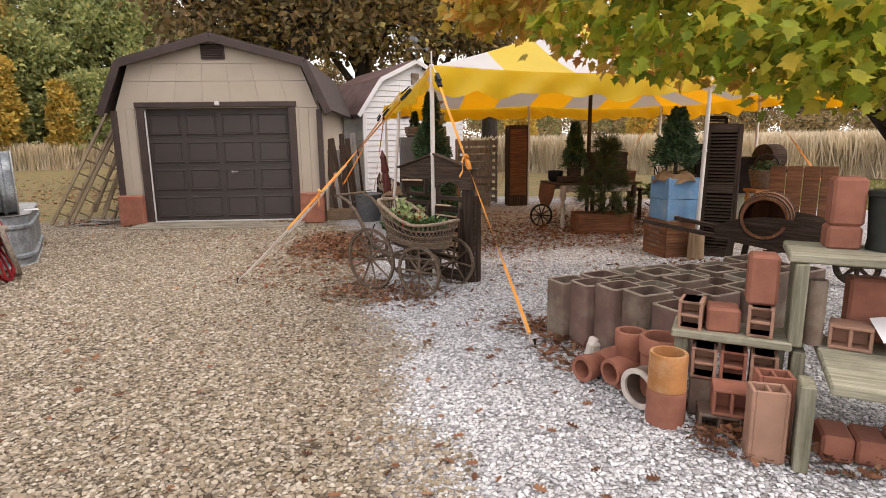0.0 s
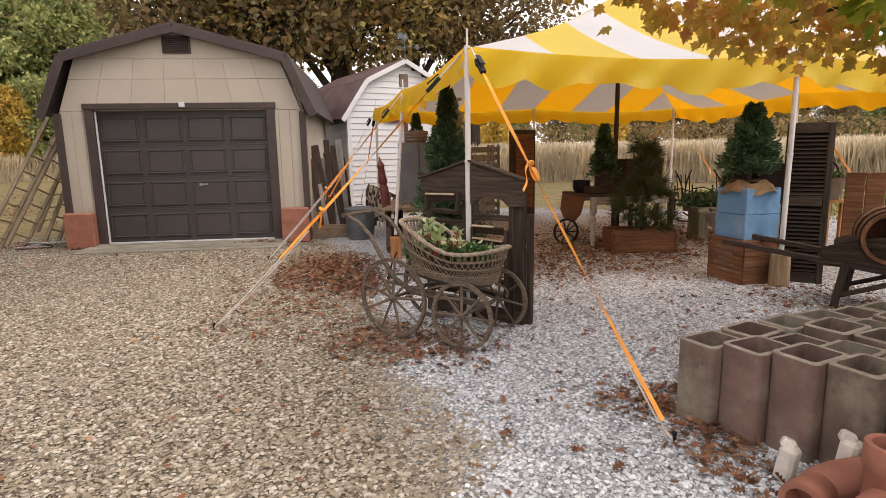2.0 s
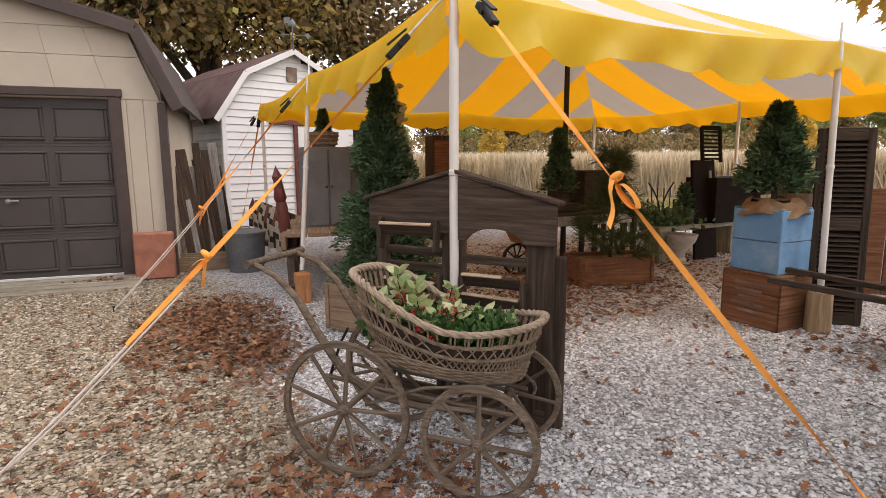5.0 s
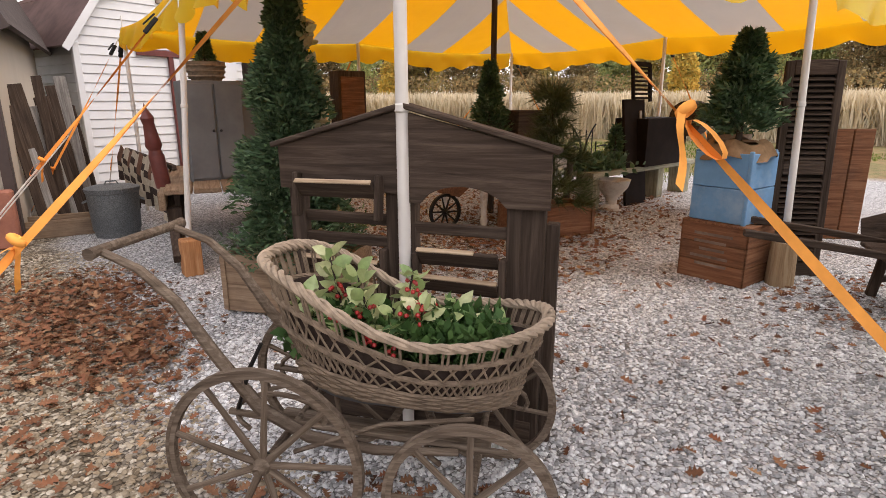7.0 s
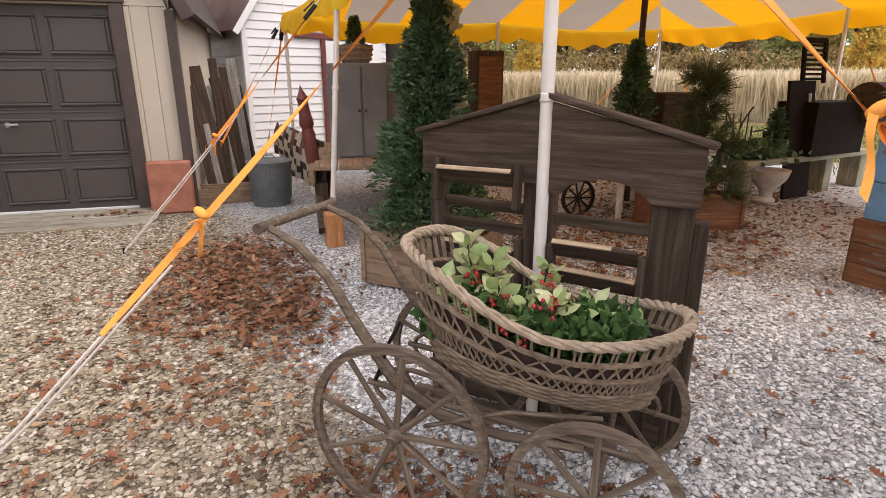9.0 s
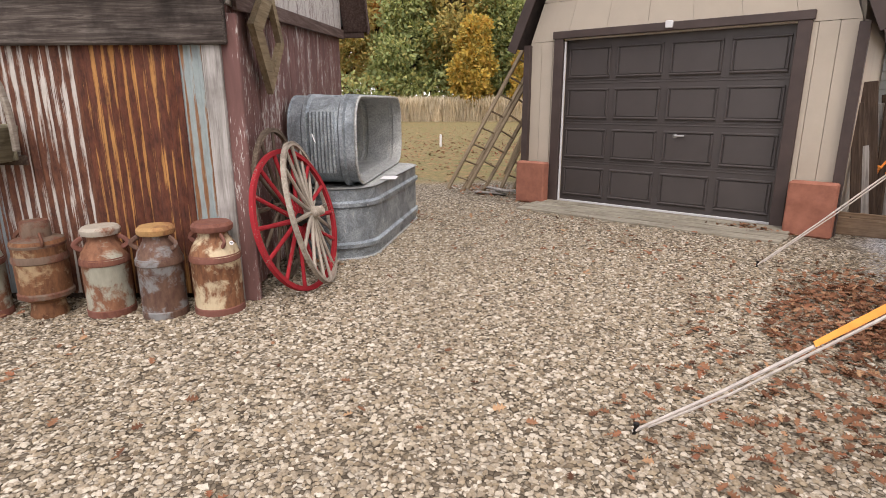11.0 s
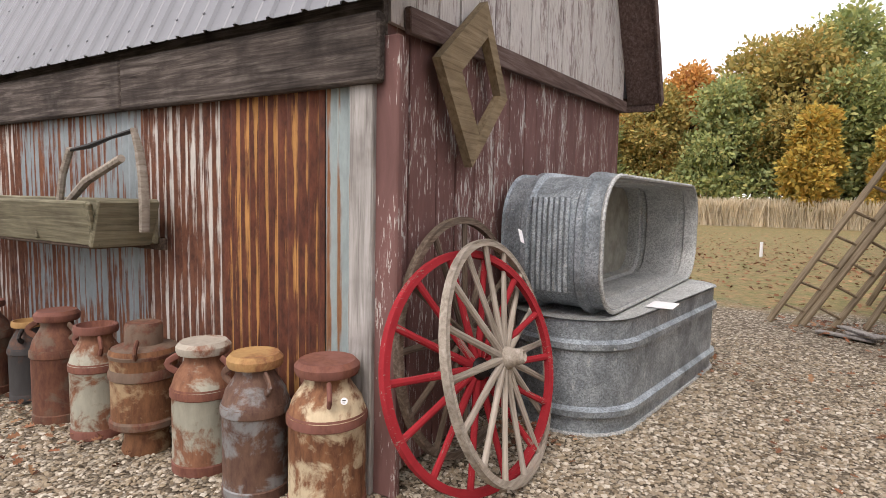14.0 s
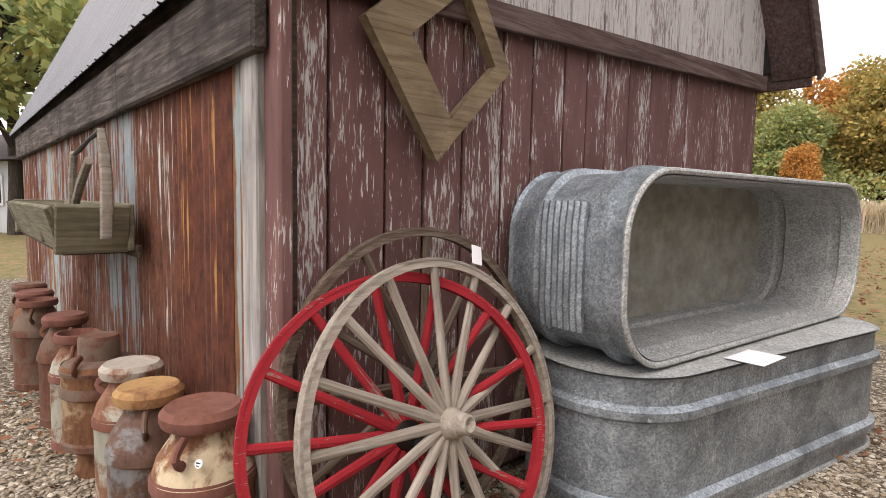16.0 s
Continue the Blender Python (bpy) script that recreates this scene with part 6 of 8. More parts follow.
# ---- fallen leaves ----
def drop_leaves(name, blobs, mt, label, size=(0.035, 0.078)):
    P = []
    for x, y, rx, ry, n, hgt in blobs:
        n = int(n * 1.05)
        a = NPR.rand(n) * 6.283
        r = NPR.rand(n) ** 0.65
        P.append(np.stack([x + rx * r * np.cos(a), y + ry * r * np.sin(a), 0.016 + hgt * NPR.rand(n) * (1 - r) + rise_np(x + rx * r * np.cos(a))], 1))
    P = np.concatenate(P)
    n = len(P)
    d = np.stack([NPR.randn(n), NPR.randn(n), 0.22 * NPR.randn(n)], 1)
    up = np.stack([0.35 * NPR.randn(n), 0.35 * NPR.randn(n), np.ones(n)], 1)
    sz = size[0] + (size[1] - size[0]) * NPR.rand(n)
    curl = [(x, y, z * 1.6 + 0.18 * (x - 0.5) ** 2) for x, y, z in T_OAK]
    return scatter(name, P, d, sz, curl, F_OAK, mt, None, label, "leaves", "stuff", roll=up)


drop_leaves("fallen_leaves", [
    (0.42, 7.0, 0.72, 1.05, 1500, 0.05), (0.85, 6.15, 0.4, 0.6, 380, 0.05), (0.35, 7.9, 0.7, 0.6, 420, 0.05), (0.3, 6.7, 1.1, 1.5, 500, 0.03), (1.2, 4.1, 0.6, 0.5, 430, 0.05), (1.65, 3.75, 0.5, 0.45, 150, 0.03), (0.2, 5.1, 0.9, 0.9, 260, 0.02),
    (3.9, 7.0, 1.5, 1.3, 1500, 0.06), (2.9, 6.1, 0.8, 0.9, 330, 0.04), (5.6, 7.6, 1.6, 1.5, 800, 0.04), (6.6, 8.9, 1.6, 1.6, 700, 0.04), (4.6, 8.9, 1.8, 1.4, 700, 0.05),
    (2.72, 2.1, 0.2, 0.6, 200, 0.05), (2.6, 2.55, 0.3, 0.22, 110, 0.04), (3.25, 0.62, 0.22, 0.2, 120, 0.08), (3.75, 0.4, 0.4, 0.2, 110, 0.05),
    (-1.0, 9.75, 0.5, 0.16, 260, 0.06), (-3.9, 9.7, 0.6, 0.3, 60, 0.03), (-5.2, 10.3, 0.8, 0.6, 160, 0.06), (0.1, 10.9, 0.6, 0.7, 220, 0.05),
    (-4.6, 6.9, 0.25, 1.2, 160, 0.04), (-3.9, 5.6, 0.3, 0.3, 50, 0.03), (-4.5, 3.1, 1.4, 1.0, 110, 0.03), (-5.2, 2.7, 0.5, 0.4, 60, 0.03),
    (2.6, 3.6, 2.2, 1.9, 120, 0.01), (4.5, 4.6, 2.4, 1.6, 200, 0.02), (5.2, 4.4, 0.7, 0.5, 160, 0.03), (-1.0, 3.0, 3.6, 4.2, 150, 0.01), (0.5, 0.5, 2.2, 2.6, 60, 0.01), (-2.0, 8.2, 2.4, 1.6, 220, 0.01), (1.9, 0.6, 0.9, 1.8, 60, 0.01),
    (10, 12, 5, 5, 700, 0.02)], M_DEADLEAF, "brown and russet fallen oak leaves in drifts")

drop_leaves("lawn_leaves", [(-9, 17, 8, 6, 1100, 0.02), (-13, 13, 7, 7, 1100, 0.02), (-16, 22, 9, 9, 1000, 0.02)], M_DEADLEAF, "russet fallen leaves strewn over the lawn", (0.06, 0.12))


# ---- maple over the clay yard ----
def maple():
    t = thing("maple_tree", "young maple turning from green to gold and orange", "tree", pose(5.35, 2.2, 0))
    part("trunk", MB().tube([(0.4, 0, 0), (0.36, 0.0, 0.9), (0.2, 0.05, 1.8), (0.05, 0.0, 3.0), (0.1, 0.1, 4.8)], [0.085, 0.07, 0.06, 0.05, 0.02], 10), M_BARK, t, smooth=80)
    tips = [(-3.1, 0.5, 2.55), (-2.9, -0.3, 2.75), (-2.2, -1.0, 2.5), (-1.6, 0.9, 2.25), (-1.9, 0.4, 2.7), (-0.9, -1.2, 2.35), (-0.5, 0.9, 2.1), (-2.6, -0.2, 3.4), (-1.0, -0.1, 3.6), (0.9, 0.5, 3.0), (0.4, -1.3, 3.2), (0.2, 1.4, 3.2), (-2.0, 1.3, 2.5), (-1.4, -1.6, 3.0)]
    limb = MB()
    for tx, ty, tz in tips:
        limb.tube([(0, 0, tz - 0.75), (tx * .45, ty * .45, tz - 0.15), (tx * .8, ty * .8, tz + 0.05), (tx, ty, tz - 0.05)], [0.045, 0.03, 0.016, 0.005], 6)
    part("branchwork", limb, M_BARK, t, smooth=80)
    green = [(-2.6, -0.5, 2.2, .35, .35, .2), (-2.2, -0.8, 2.05, .45, .4, .22), (-1.8, -1.1, 2.0, .45, .4, .25), (-1.4, -1.3, 1.95, .45, .4, .3), (-0.9, -0.9, 2.35, .8, .65, .5), (-1.6, -0.5, 2.6, .8, .7, .45), (-0.4, 0.2, 2.3, .7, .7, .5), (-0.8, 0.1, 3.1, 1.2, 1.1, .7), (0.6, 0.2, 3.0, 1.0, 1.0, .8), (0.2, -1.1, 3.0, 1.0, .8, .7), (-0.3, -0.5, 1.95, .5, .4, .35), (0.0, -0.9, 1.85, .5, .4, .3), (-0.7, -1.3, 2.0, .5, .4, .3), (0.3, -0.3, 1.8, .4, .4, .3), (-1.1, -0.9, 2.1, .5, .4, .3), (-1.2, -1.2, 3.0, .8, .7, .5)]
    gold = [(-2.95, .7, 2.55, .35, .3, .22), (-3.15, .4, 2.5, .3, .25, .2), (-2.6, 1.1, 2.6, .35, .3, .2), (-2.75, .2, 2.5, .35, .35, .22), (-2.3, -0.8, 2.75, .6, .5, .4), (-2.8, -0.3, 2.9, .45, .45, .35), (-1.9, 0.2, 2.75, .6, .6, .35), (-2.3, 0.0, 3.3, .7, .7, .4), (-0.6, 0.7, 2.2, .6, .5, .3)]
    red = [(-1.65, 1.0, 2.3, .55, .45, .24), (-2.0, 1.3, 2.5, .5, .4, .25), (-1.2, 1.3, 2.25, .5, .45, .25)]
    for nm, lb, n, mt in (("green_crown", green, 11500, "maple"), ("gold_crown", gold, 3600, "maple_y"), ("red_crown", red, 700, "maple_r")):
        p, d = lobes_points(lb, n, 0.2)
        dd = np.stack([d[:, 0] * .6, d[:, 1] * .6, -0.55 * np.ones(n)], 1) + rand_dirs(n) * 0.5
        scatter(nm, p, dd, 0.065 + 0.06 * NPR.rand(n), T_MAPLE, F_MAPLE, LEAFMATS[mt], t)
    return t


maple()

# ---- doll-like wicker buggy ----
BH = -38.8
BGM = pose(1.909, 3.999, 0, 0, 0, BH)


def buggy():
    b = thing("wicker_buggy", "antique wicker baby buggy on four wooden spoked wheels", "baby buggy", BGM)
    for nm, x, y, R in (("front_wheel", 0.0, -0.31, 0.272), ("front_wheel", 0.0, 0.31, 0.272), ("rear_wheel", -0.665, -0.31, 0.335), ("rear_wheel", -0.665, 0.31, 0.335)):
        w = new(nm)
        w.parent = b
        w.matrix_basis = pose(x, y, R, 0, 7 * x + 11 * y, 0)
        wheel("", "", R, 8 if R < 0.3 else 9, M_BUGGYWOOD, M_BUGGYWOOD, M_BUGGYWOOD, None, rim_w=0.022, rim_t=0.03, hub_l=0.09, hub_r=0.03, spoke_r=0.0095, tyre_mt=M_BUGGYWOOD, thing_it=False, parent=w)
    fr = MB()
    for x, R in ((0.0, 0.272), (-0.665, 0.335)):
        fr.tube([(x, -0.30, R), (x, 0.30, R)], 0.014, 8)
    part("axles", fr, M_BUGGYWOOD, b)
    part("perch_pole", MB().beam((-0.74, 0, 0.33), (0.04, 0, 0.29), 0.05, 0.035), M_BUGGYWOOD, b)
    for s in (-1, 1):
        # curled springs
        mb = MB()
        for x0, R in ((-0.665, 0.335), (0.0, 0.272)):
            mb.tube([(x0 + 0.16 * math.cos(a), s * 0.17, R + 0.09 + 0.085 * math.sin(a)) for a in [k * math.pi / 8 - 0.4 for k in range(12)]], 0.009, 6)
        mb.tube([(-0.85, s * 0.17, 0.43), (-0.5, s * 0.17, 0.40), (-0.1, s * 0.17, 0.38), (0.12, s * 0.16, 0.36)], 0.012, 6)
        part("spring", mb, M_BUGGYWOOD, b)
        part("handle_arm", MB().tube([(-0.05, s * 0.19, 0.37), (-0.32, s * 0.2, 0.355), (-0.55, s * 0.2, 0.38), (-0.72, s * 0.2, 0.47), (-0.86, s * 0.2, 0.65), (-0.98, s * 0.2, 0.83), (-1.10, s * 0.2, 0.935), (-1.235, s * 0.19, 0.985)], [0.013, 0.017, 0.021, 0.023, 0.021, 0.018, 0.016, 0.014], 8), M_BUGGYWOOD, b)
        part("brace_rod", MB().tube([(-0.60, s * 0.22, 0.33), (-0.30, s * 0.2, 0.45), (0.0, s * 0.2, 0.50)], 0.008, 6), M_BUGGYWOOD, b)
        part("stay_rod", MB().tube([(-0.80, s * 0.2, 0.46), (-0.74, s * 0.2, 0.62), (-0.70, s * 0.19, 0.70)], 0.007, 6), M_BLACK, b)
    part("handle_bar", MB().tube([(-1.24, -0.245, 0.99), (-1.245, -0.19, 0.992), (-1.245, 0.19, 0.992), (-1.24, 0.245, 0.995)], [0.021, 0.017, 0.017, 0.021], 10), M_BUGGYWOOD, b)
    # body tray and wicker basket
    L0, L1 = -0.745, 0.22
    n = 96
    def rimz(u):
        # u from 0 at the tall rear end to 1 at the front
        return 0.95 - 0.225 * (3 * (u / 0.6) ** 2 - 2 * (u / 0.6) ** 3 if u < 0.6 else 1) + (0.05 * ((u - 0.6) / 0.4) ** 2 if u > 0.6 else 0)
    def pt(k, f, grow=0.0):
        a = 2 * math.pi * k / n
        c, s = math.cos(a), math.sin(a)
        ex = math.copysign(abs(c) ** 0.75, c)
        ey = math.copysign(abs(s) ** 0.8, s)
        shrink = lerp(0.70, 1.0, max(f, 0.0) ** 0.8)
        u = (1 + ex) / 2
        wy = lerp(0.245, 0.215, u) * (1 - 0.09 * math.exp(-((u - 0.5) / 0.16) ** 2))
        x = (L0 + L1) / 2 + ex * ((L1 - L0) / 2) * lerp(0.80, 1.0, f) + grow * c
        zb = 0.465 + 0.06 * (1 - u) ** 2 + 0.015 * abs(2 * u - 1)
        return Vector((x, ey * wy * shrink + grow * s + 0.02, lerp(zb, rimz(u), f)))
    part("tray", MB().grid(lambda i, j: pt(i, (-0.10, 0.0, 0.06)[j], (-0.03, -0.012, -0.006)[j]), n, 3, closed_u=True).add([pt(i, -0.10, -0.03) for i in range(n)], [tuple(range(n))[::-1]]).add([pt(i, 0.03, -0.012) for i in range(n)], [tuple(range(n))]), M_BUGGYBODY, b, "dark grey buggy tray")
    low = MB()
    for r in range(7):
        low.tube([pt(k, 0.02 + 0.035 * r, 0.004 * math.sin(k * 1.57 + r * 3.14)) for k in range(n)], 0.0075, 5, closed=True)
    part("lower_weave", low, M_WICKER, b)
    for f0 in (0.47, 0.72):
        mb = MB()
        for ph in (0, 2.1, 4.2):
            mb.tube([pt(k, f0 + 0.012 * math.cos(k * 1.05 + ph), 0.007 * math.sin(k * 1.05 + ph)) for k in range(n)], 0.0065, 5, closed=True)
        part("weave_band", mb, M_WICKER, b)
    st = MB()
    for k in range(0, n, 1):
        st.tube([pt(k, 0.26), pt(k + 1.1, 0.47)], 0.0042, 4).tube([pt(k, 0.26), pt(k - 1.1, 0.47)], 0.0042, 4)
        if k % 2 == 0:
            st.tube([pt(k, 0.48), pt(k + 1.6, 0.72)], 0.0042, 4).tube([pt(k, 0.48), pt(k - 1.6, 0.72)], 0.0042, 4)
            st.tube([pt(k - 0.25, 0.73), pt(k - 0.25, 0.97)], 0.005, 4).tube([pt(k + 0.3, 0.73), pt(k + 0.3, 0.97)], 0.005, 4)
    tagged(part("stakes", st, M_WICKER, b), kind="stuff")
    br = MB()
    for ph in (0, 2.09, 4.19):
        br.tube([pt(k / 2, 1.0 + 0.03 * math.cos(k * 0.62 + ph), 0.013 * math.sin(k * 0.62 + ph)) for k in range(2 * n)], 0.0105, 6, closed=True)
    part("braided_rim", br, M_WICKERLT, b, "pale braided wicker rim")
    part("lining", MB().grid(lambda i, j: pt(i, (0.05, 0.35, 0.72)[j], -0.018), n, 3, closed_u=True), M_QUILT_D, b, "dark cloth lining")


buggy()


def holly_fill():
    t = thing("holly_arrangement", "variegated holly, cedar sprigs and red berries in the buggy", "plant arrangement", BGM @ pose(-0.30, 0.02, 0.56))
    n = 700
    u = NPR.rand(n) * 2 - 1
    p = np.stack([0.0 + 0.36 * u, 0.10 * (NPR.rand(n) * 2 - 1), 0.07 + 0.11 * NPR.rand(n)], 1)
    scatter("cedar", np.repeat(p, 6, 0) + NPR.randn(n * 6, 3) * 0.02, rand_dirs(n * 6, 0.7), 0.035 + 0.03 * NPR.rand(n * 6), T_DIAMOND, F_DIAMOND, island("cedar_sprigs", ramp5((0.03, 0.075, 0.02), (0.06, 0.13, 0.035), (0.09, 0.17, 0.05)), 0.6, 0.3, 0.15, 30), t, "bright green cedar sprigs")
    stems = MB()
    LP, LD = [], []
    for (sx, sy, hx, hy, hz, k) in ((-0.18, 0.02, -0.26, 0.06, 0.40, 26), (-0.22, -0.03, -0.30, -0.06, 0.28, 20), (-0.08, -0.02, -0.10, -0.05, 0.28, 22), (0.0, 0.03, 0.05, 0.05, 0.34, 24), (-0.14, 0.05, -0.16, 0.08, 0.33, 22), (0.02, -0.02, 0.0, -0.04, 0.24, 22), (0.15, 0.0, 0.18, -0.02, 0.22, 18), (0.08, -0.02, 0.10, -0.04, 0.26, 20), (-0.15, -0.06, -0.18, -0.12, 0.2, 18), (0.02, -0.06, 0.0, -0.12, 0.20, 16), (0.3, 0.0, 0.36, 0.0, 0.2, 12), (-0.3, 0.02, -0.36, 0.03, 0.24, 12), (0.2, 0.05, 0.2, 0.08, 0.24, 10)):
        a, c = Vector((sx, sy, 0.05)), Vector((hx, hy, hz))
        stems.tube([a, a.lerp(c, 0.5) + Vector((0, 0, 0.02)), c], 0.004, 5)
        for q in range(k):
            f = 0.35 + 0.65 * q / k
            ang = q * 2.4
            LP.append(a.lerp(c, f))
            LD.append((math.cos(ang), math.sin(ang), 0.55))
    part("stems", stems, M_BARK, t)
    scatter("holly_leaves", LP, np.array(LD) + NPR.randn(len(LD), 3) * 0.2, 0.055 + 0.04 * NPR.rand(len(LP)), T_HOLLY, F_HOLLY, LEAFMATS["holly"], t, "pale green and cream holly leaves")
    bme = mesh_of("berry", MB().lathe([(0, -0.009), (0.0065, -0.006), (0.009, 0), (0.0065, 0.006), (0, 0.009)], 7), M_BERRY)
    for cx, cy, cz in ((-0.10, -0.06, 0.22), (-0.06, -0.12, 0.16), (0.08, -0.06, 0.24), (-0.2, 0.02, 0.26), (0.12, 0.0, 0.2), (0.0, -0.13, 0.13), (-0.17, -0.1, 0.2), (0.05, 0.03, 0.28)):
        for q in range(10):
            o = Vector((cx + RND.gauss(0, .02), cy + RND.gauss(0, .02), cz + RND.gauss(0, .02)))
            shared("berry", bme, t, Matrix.Translation(o))



holly_fill()

# ---- slatted rack behind the buggy ----
def rack():
    r = thing("slatted_rack", "dark gable-topped wooden rack with rows of slats", "rack", pose(1.553, 5.066, 0, 0, 0, -49))
    W, HE, HA = 1.187, 1.30, 1.46
    for x, w, y, h in ((0.06, 0.075, 0.0, 1.2), (0.53, 0.07, 0.0, 1.28), (0.60, 0.06, 0.01, 1.3), (1.045, 0.06, 0.0, 1.2), (1.115, 0.10, 0.012, 1.2), (1.185, 0.05, 0.06, 1.02)):
        part("post", MB().box((x, y, h / 2), (w, 0.05, h), bev=0.006), M_DARKWOODZ, r)
    # gable boards: the right one is cut to a low arch
    def slab(q, y0, y1):
        k = len(q)
        return MB().add([(x, y0, z) for x, z in q] + [(x, y1, z) for x, z in q], [tuple(range(k)), tuple(range(2 * k - 1, k - 1, -1))] + [(i, i + k, (i + 1) % k + k, (i + 1) % k) for i in range(k)])
    part("gable_board", slab([(0.0, 1.12), (0.575, 1.12), (0.575, HA - 0.01), (0.0, HE)], -0.052, -0.028), M_DARKWOOD, r)
    arch = [(0.66 + 0.36 * i / 10, 1.085 + 0.075 * math.sin(math.pi * i / 10) ** 0.6) for i in range(11)]
    part("gable_board", slab([(0.58, 1.085)] + arch + [(W, 1.085), (W, HE), (0.58, HA - 0.01)], -0.05, -0.026), M_DARKWOOD, r)
    part("cap_rail", MB().beam((-0.03, -0.03, HE + 0.005), (W / 2, -0.03, HA + 0.01), 0.085, 0.022), M_DARKWOOD, r)
    part("cap_rail", MB().beam((W / 2, -0.03, HA + 0.01), (W + 0.03, -0.03, HE + 0.005), 0.085, 0.022), M_DARKWOOD, r)
    part("lower_rail", MB().box((0.6, 0.0, 0.10), (1.08, 0.03, 0.14)), M_DARKWOOD, r)
    for x0, x1, zs in ((0.10, 0.49, (1.13, 0.79, 0.685, 0.58, 0.475, 0.37, 0.265)), (0.64, 1.01, (0.865, 0.75, 0.64, 0.53, 0.42, 0.31))):
        for k, xs in enumerate((x0, x1)):
            part("stile", MB().box((xs, -0.04, 0.52), (0.028, 0.055, 0.72)), M_DARKWOODZ, r)
        if x0 < 0.5:
            for xs in (x0, x1):
                part("bracket", MB().box((xs, -0.075, 1.10), (0.026, 0.05, 0.19), Euler((radians(-6), 0, 0)).to_matrix()), M_DARKWOODZ, r)
        for zr in (0.995, 0.90) if x0 < 0.5 else (0.975,):
            part("dark_rail", MB().box(((x0 + x1) / 2, 0.0, zr), (x1 - x0 + 0.06, 0.022, 0.05), Euler((radians(12), 0, radians(0.6))).to_matrix()), M_DARKWOOD, r)
        for i, z in enumerate(zs):
            w = x1 - x0 - 0.03
            yy = -0.085 if z > 1 else -0.05
            turn = Euler((radians(-52), radians((-1.0, 0.6, -0.4)[i % 3]), 0)).to_matrix()
            sl = part("slat", MB().box(((x0 + x1) / 2, yy, z), (w, 0.085, 0.02), turn, 0.003), M_DARKWOOD, r)
            # pale tan strip along the slat's raised front edge
            e = turn @ Vector((0, -0.046, 0.0))
            cut = 0.72 if (x0 > 0.5 and i == 0) else 1.0
            part("worn_edge", MB().box(((x0 + x1) / 2 - w * (1 - cut) / 2 + e.x, yy + e.y, z + e.z), (w * cut, 0.009, 0.021), turn, 0.003), M_SLAT, sl, "pale slat edge")
    part("foot_board", MB().box((0.6, 0.1, 0.03), (1.0, 0.2, 0.05)), M_DARKWOOD, r)


rack()


def planter(name, label, m, L, W, H, mt=M_PLANTER):
    p = thing(name, label, "planter box", m)
    for s in (-1, 1):
        part("side_board", MB().box((0, s * (W / 2 - 0.012), H / 2), (L, 0.024, H), bev=0.005), mt, p)
        part("end_board", MB().box((s * (L / 2 - 0.012), 0, H / 2), (0.024, W - 0.05, H - 0.01), bev=0.005), mt, p)
        part("corner_batten", MB().box((s * (L / 2 - 0.03), -W / 2 - 0.008, H / 2), (0.04, 0.014, H - 0.02), bev=0.003), mt, p)
    part("bottom", MB().box((0, 0, 0.02), (L - 0.06, W - 0.06, 0.025)), mt, p)
    part("filling", MB().box((0, 0, H - 0.07), (L - 0.055, W - 0.055, 0.04), bev=0.015), M_BURLAP, p)
    return p


planter("planter_box", "brown plank planter box holding a slim spruce", pose(1.95, 6.56, 0, 0, 0, -44), 0.92, 0.6, 0.42)
spruce("potted_spruce", "slim dark green artificial spruce with pale ivy", 1.90, 0.52, 42000, pose(1.96, 6.58, 0.36), nsize=0.055, base=0.03, droop=0.1)
ivy = thing("ivy_garland", "cream and green ivy leaves hung on the spruce", "garland", pose(1.99, 6.56, 0.4))
pi_ = [(0.30 * (1 - f) * math.cos(a) + 0.05, 0.30 * (1 - f) * math.sin(a) - 0.04, 1.9 * f) for f, a in [(0.12 + 0.8 * RND.random() ** 0.6, RND.uniform(-1.5, 0.6)) for _ in range(130)]]
scatter("leaves", pi_, rand_dirs(130), 0.06 + 0.04 * NPR.rand(130), T_HOLLY, F_HOLLY, LEAFMATS["ivy"], ivy)
planter("planter_box", "low brown planter box holding a bushy pine", pose(4.74, 7.14, 0, 0, 0, -6), 0.92, 0.46, 0.32, M_CRATE)
pine_bush("potted_pine", "bushy long-needled pine with cones", 1.25, 0.46, 6500, pose(4.77, 7.14, 0.26), 0.2)

# ---- low plank wagon with quilt, cupboard ----
wg = thing("plank_wagon", "low weathered plank wagon bed under the tent", "wagon", pose(1.9, 9.15, 0, 0, 0, 84))
for i in range(5):
    part("plank", MB().box((0, -0.5 + i * 0.25, 0.68), (2.2, 0.24, 0.05), bev=0.008), M_PLANTER, wg)
part("side_beam", MB().box((0, 0.64, 0.6), (2.25, 0.06, 0.16)), M_PLANTER, wg)
part("side_beam", MB().box((0, -0.64, 0.6), (2.25, 0.06, 0.16)), M_PLANTER, wg)
for x in (-0.95, 0.95):
    for y in (-0.55, 0.55):
        part("leg", MB().box((x, y, 0.26), (0.12, 0.12, 0.52)), M_DARKWOODZ, wg)
part("diagonal_beam", MB().beam((-1.35, 0.55, 0.12), (-0.7, 0.6, 0.58), 0.08, 0.08), M_DARKWOOD, wg)
QN, QF = Vector((1.34, 9.72, 0)), Vector((0.88, 11.95, 0))
qr = thing("quilt_rack", "low dark plank rack that carries the quilt", "rack", Matrix.Translation(QN))
QD = QF - QN
part("rail", MB().beam((0.04, 0, 0.77), tuple(QD + Vector((0.04, 0, 0.84))), 0.05, 0.06), M_DARKWOOD, qr)
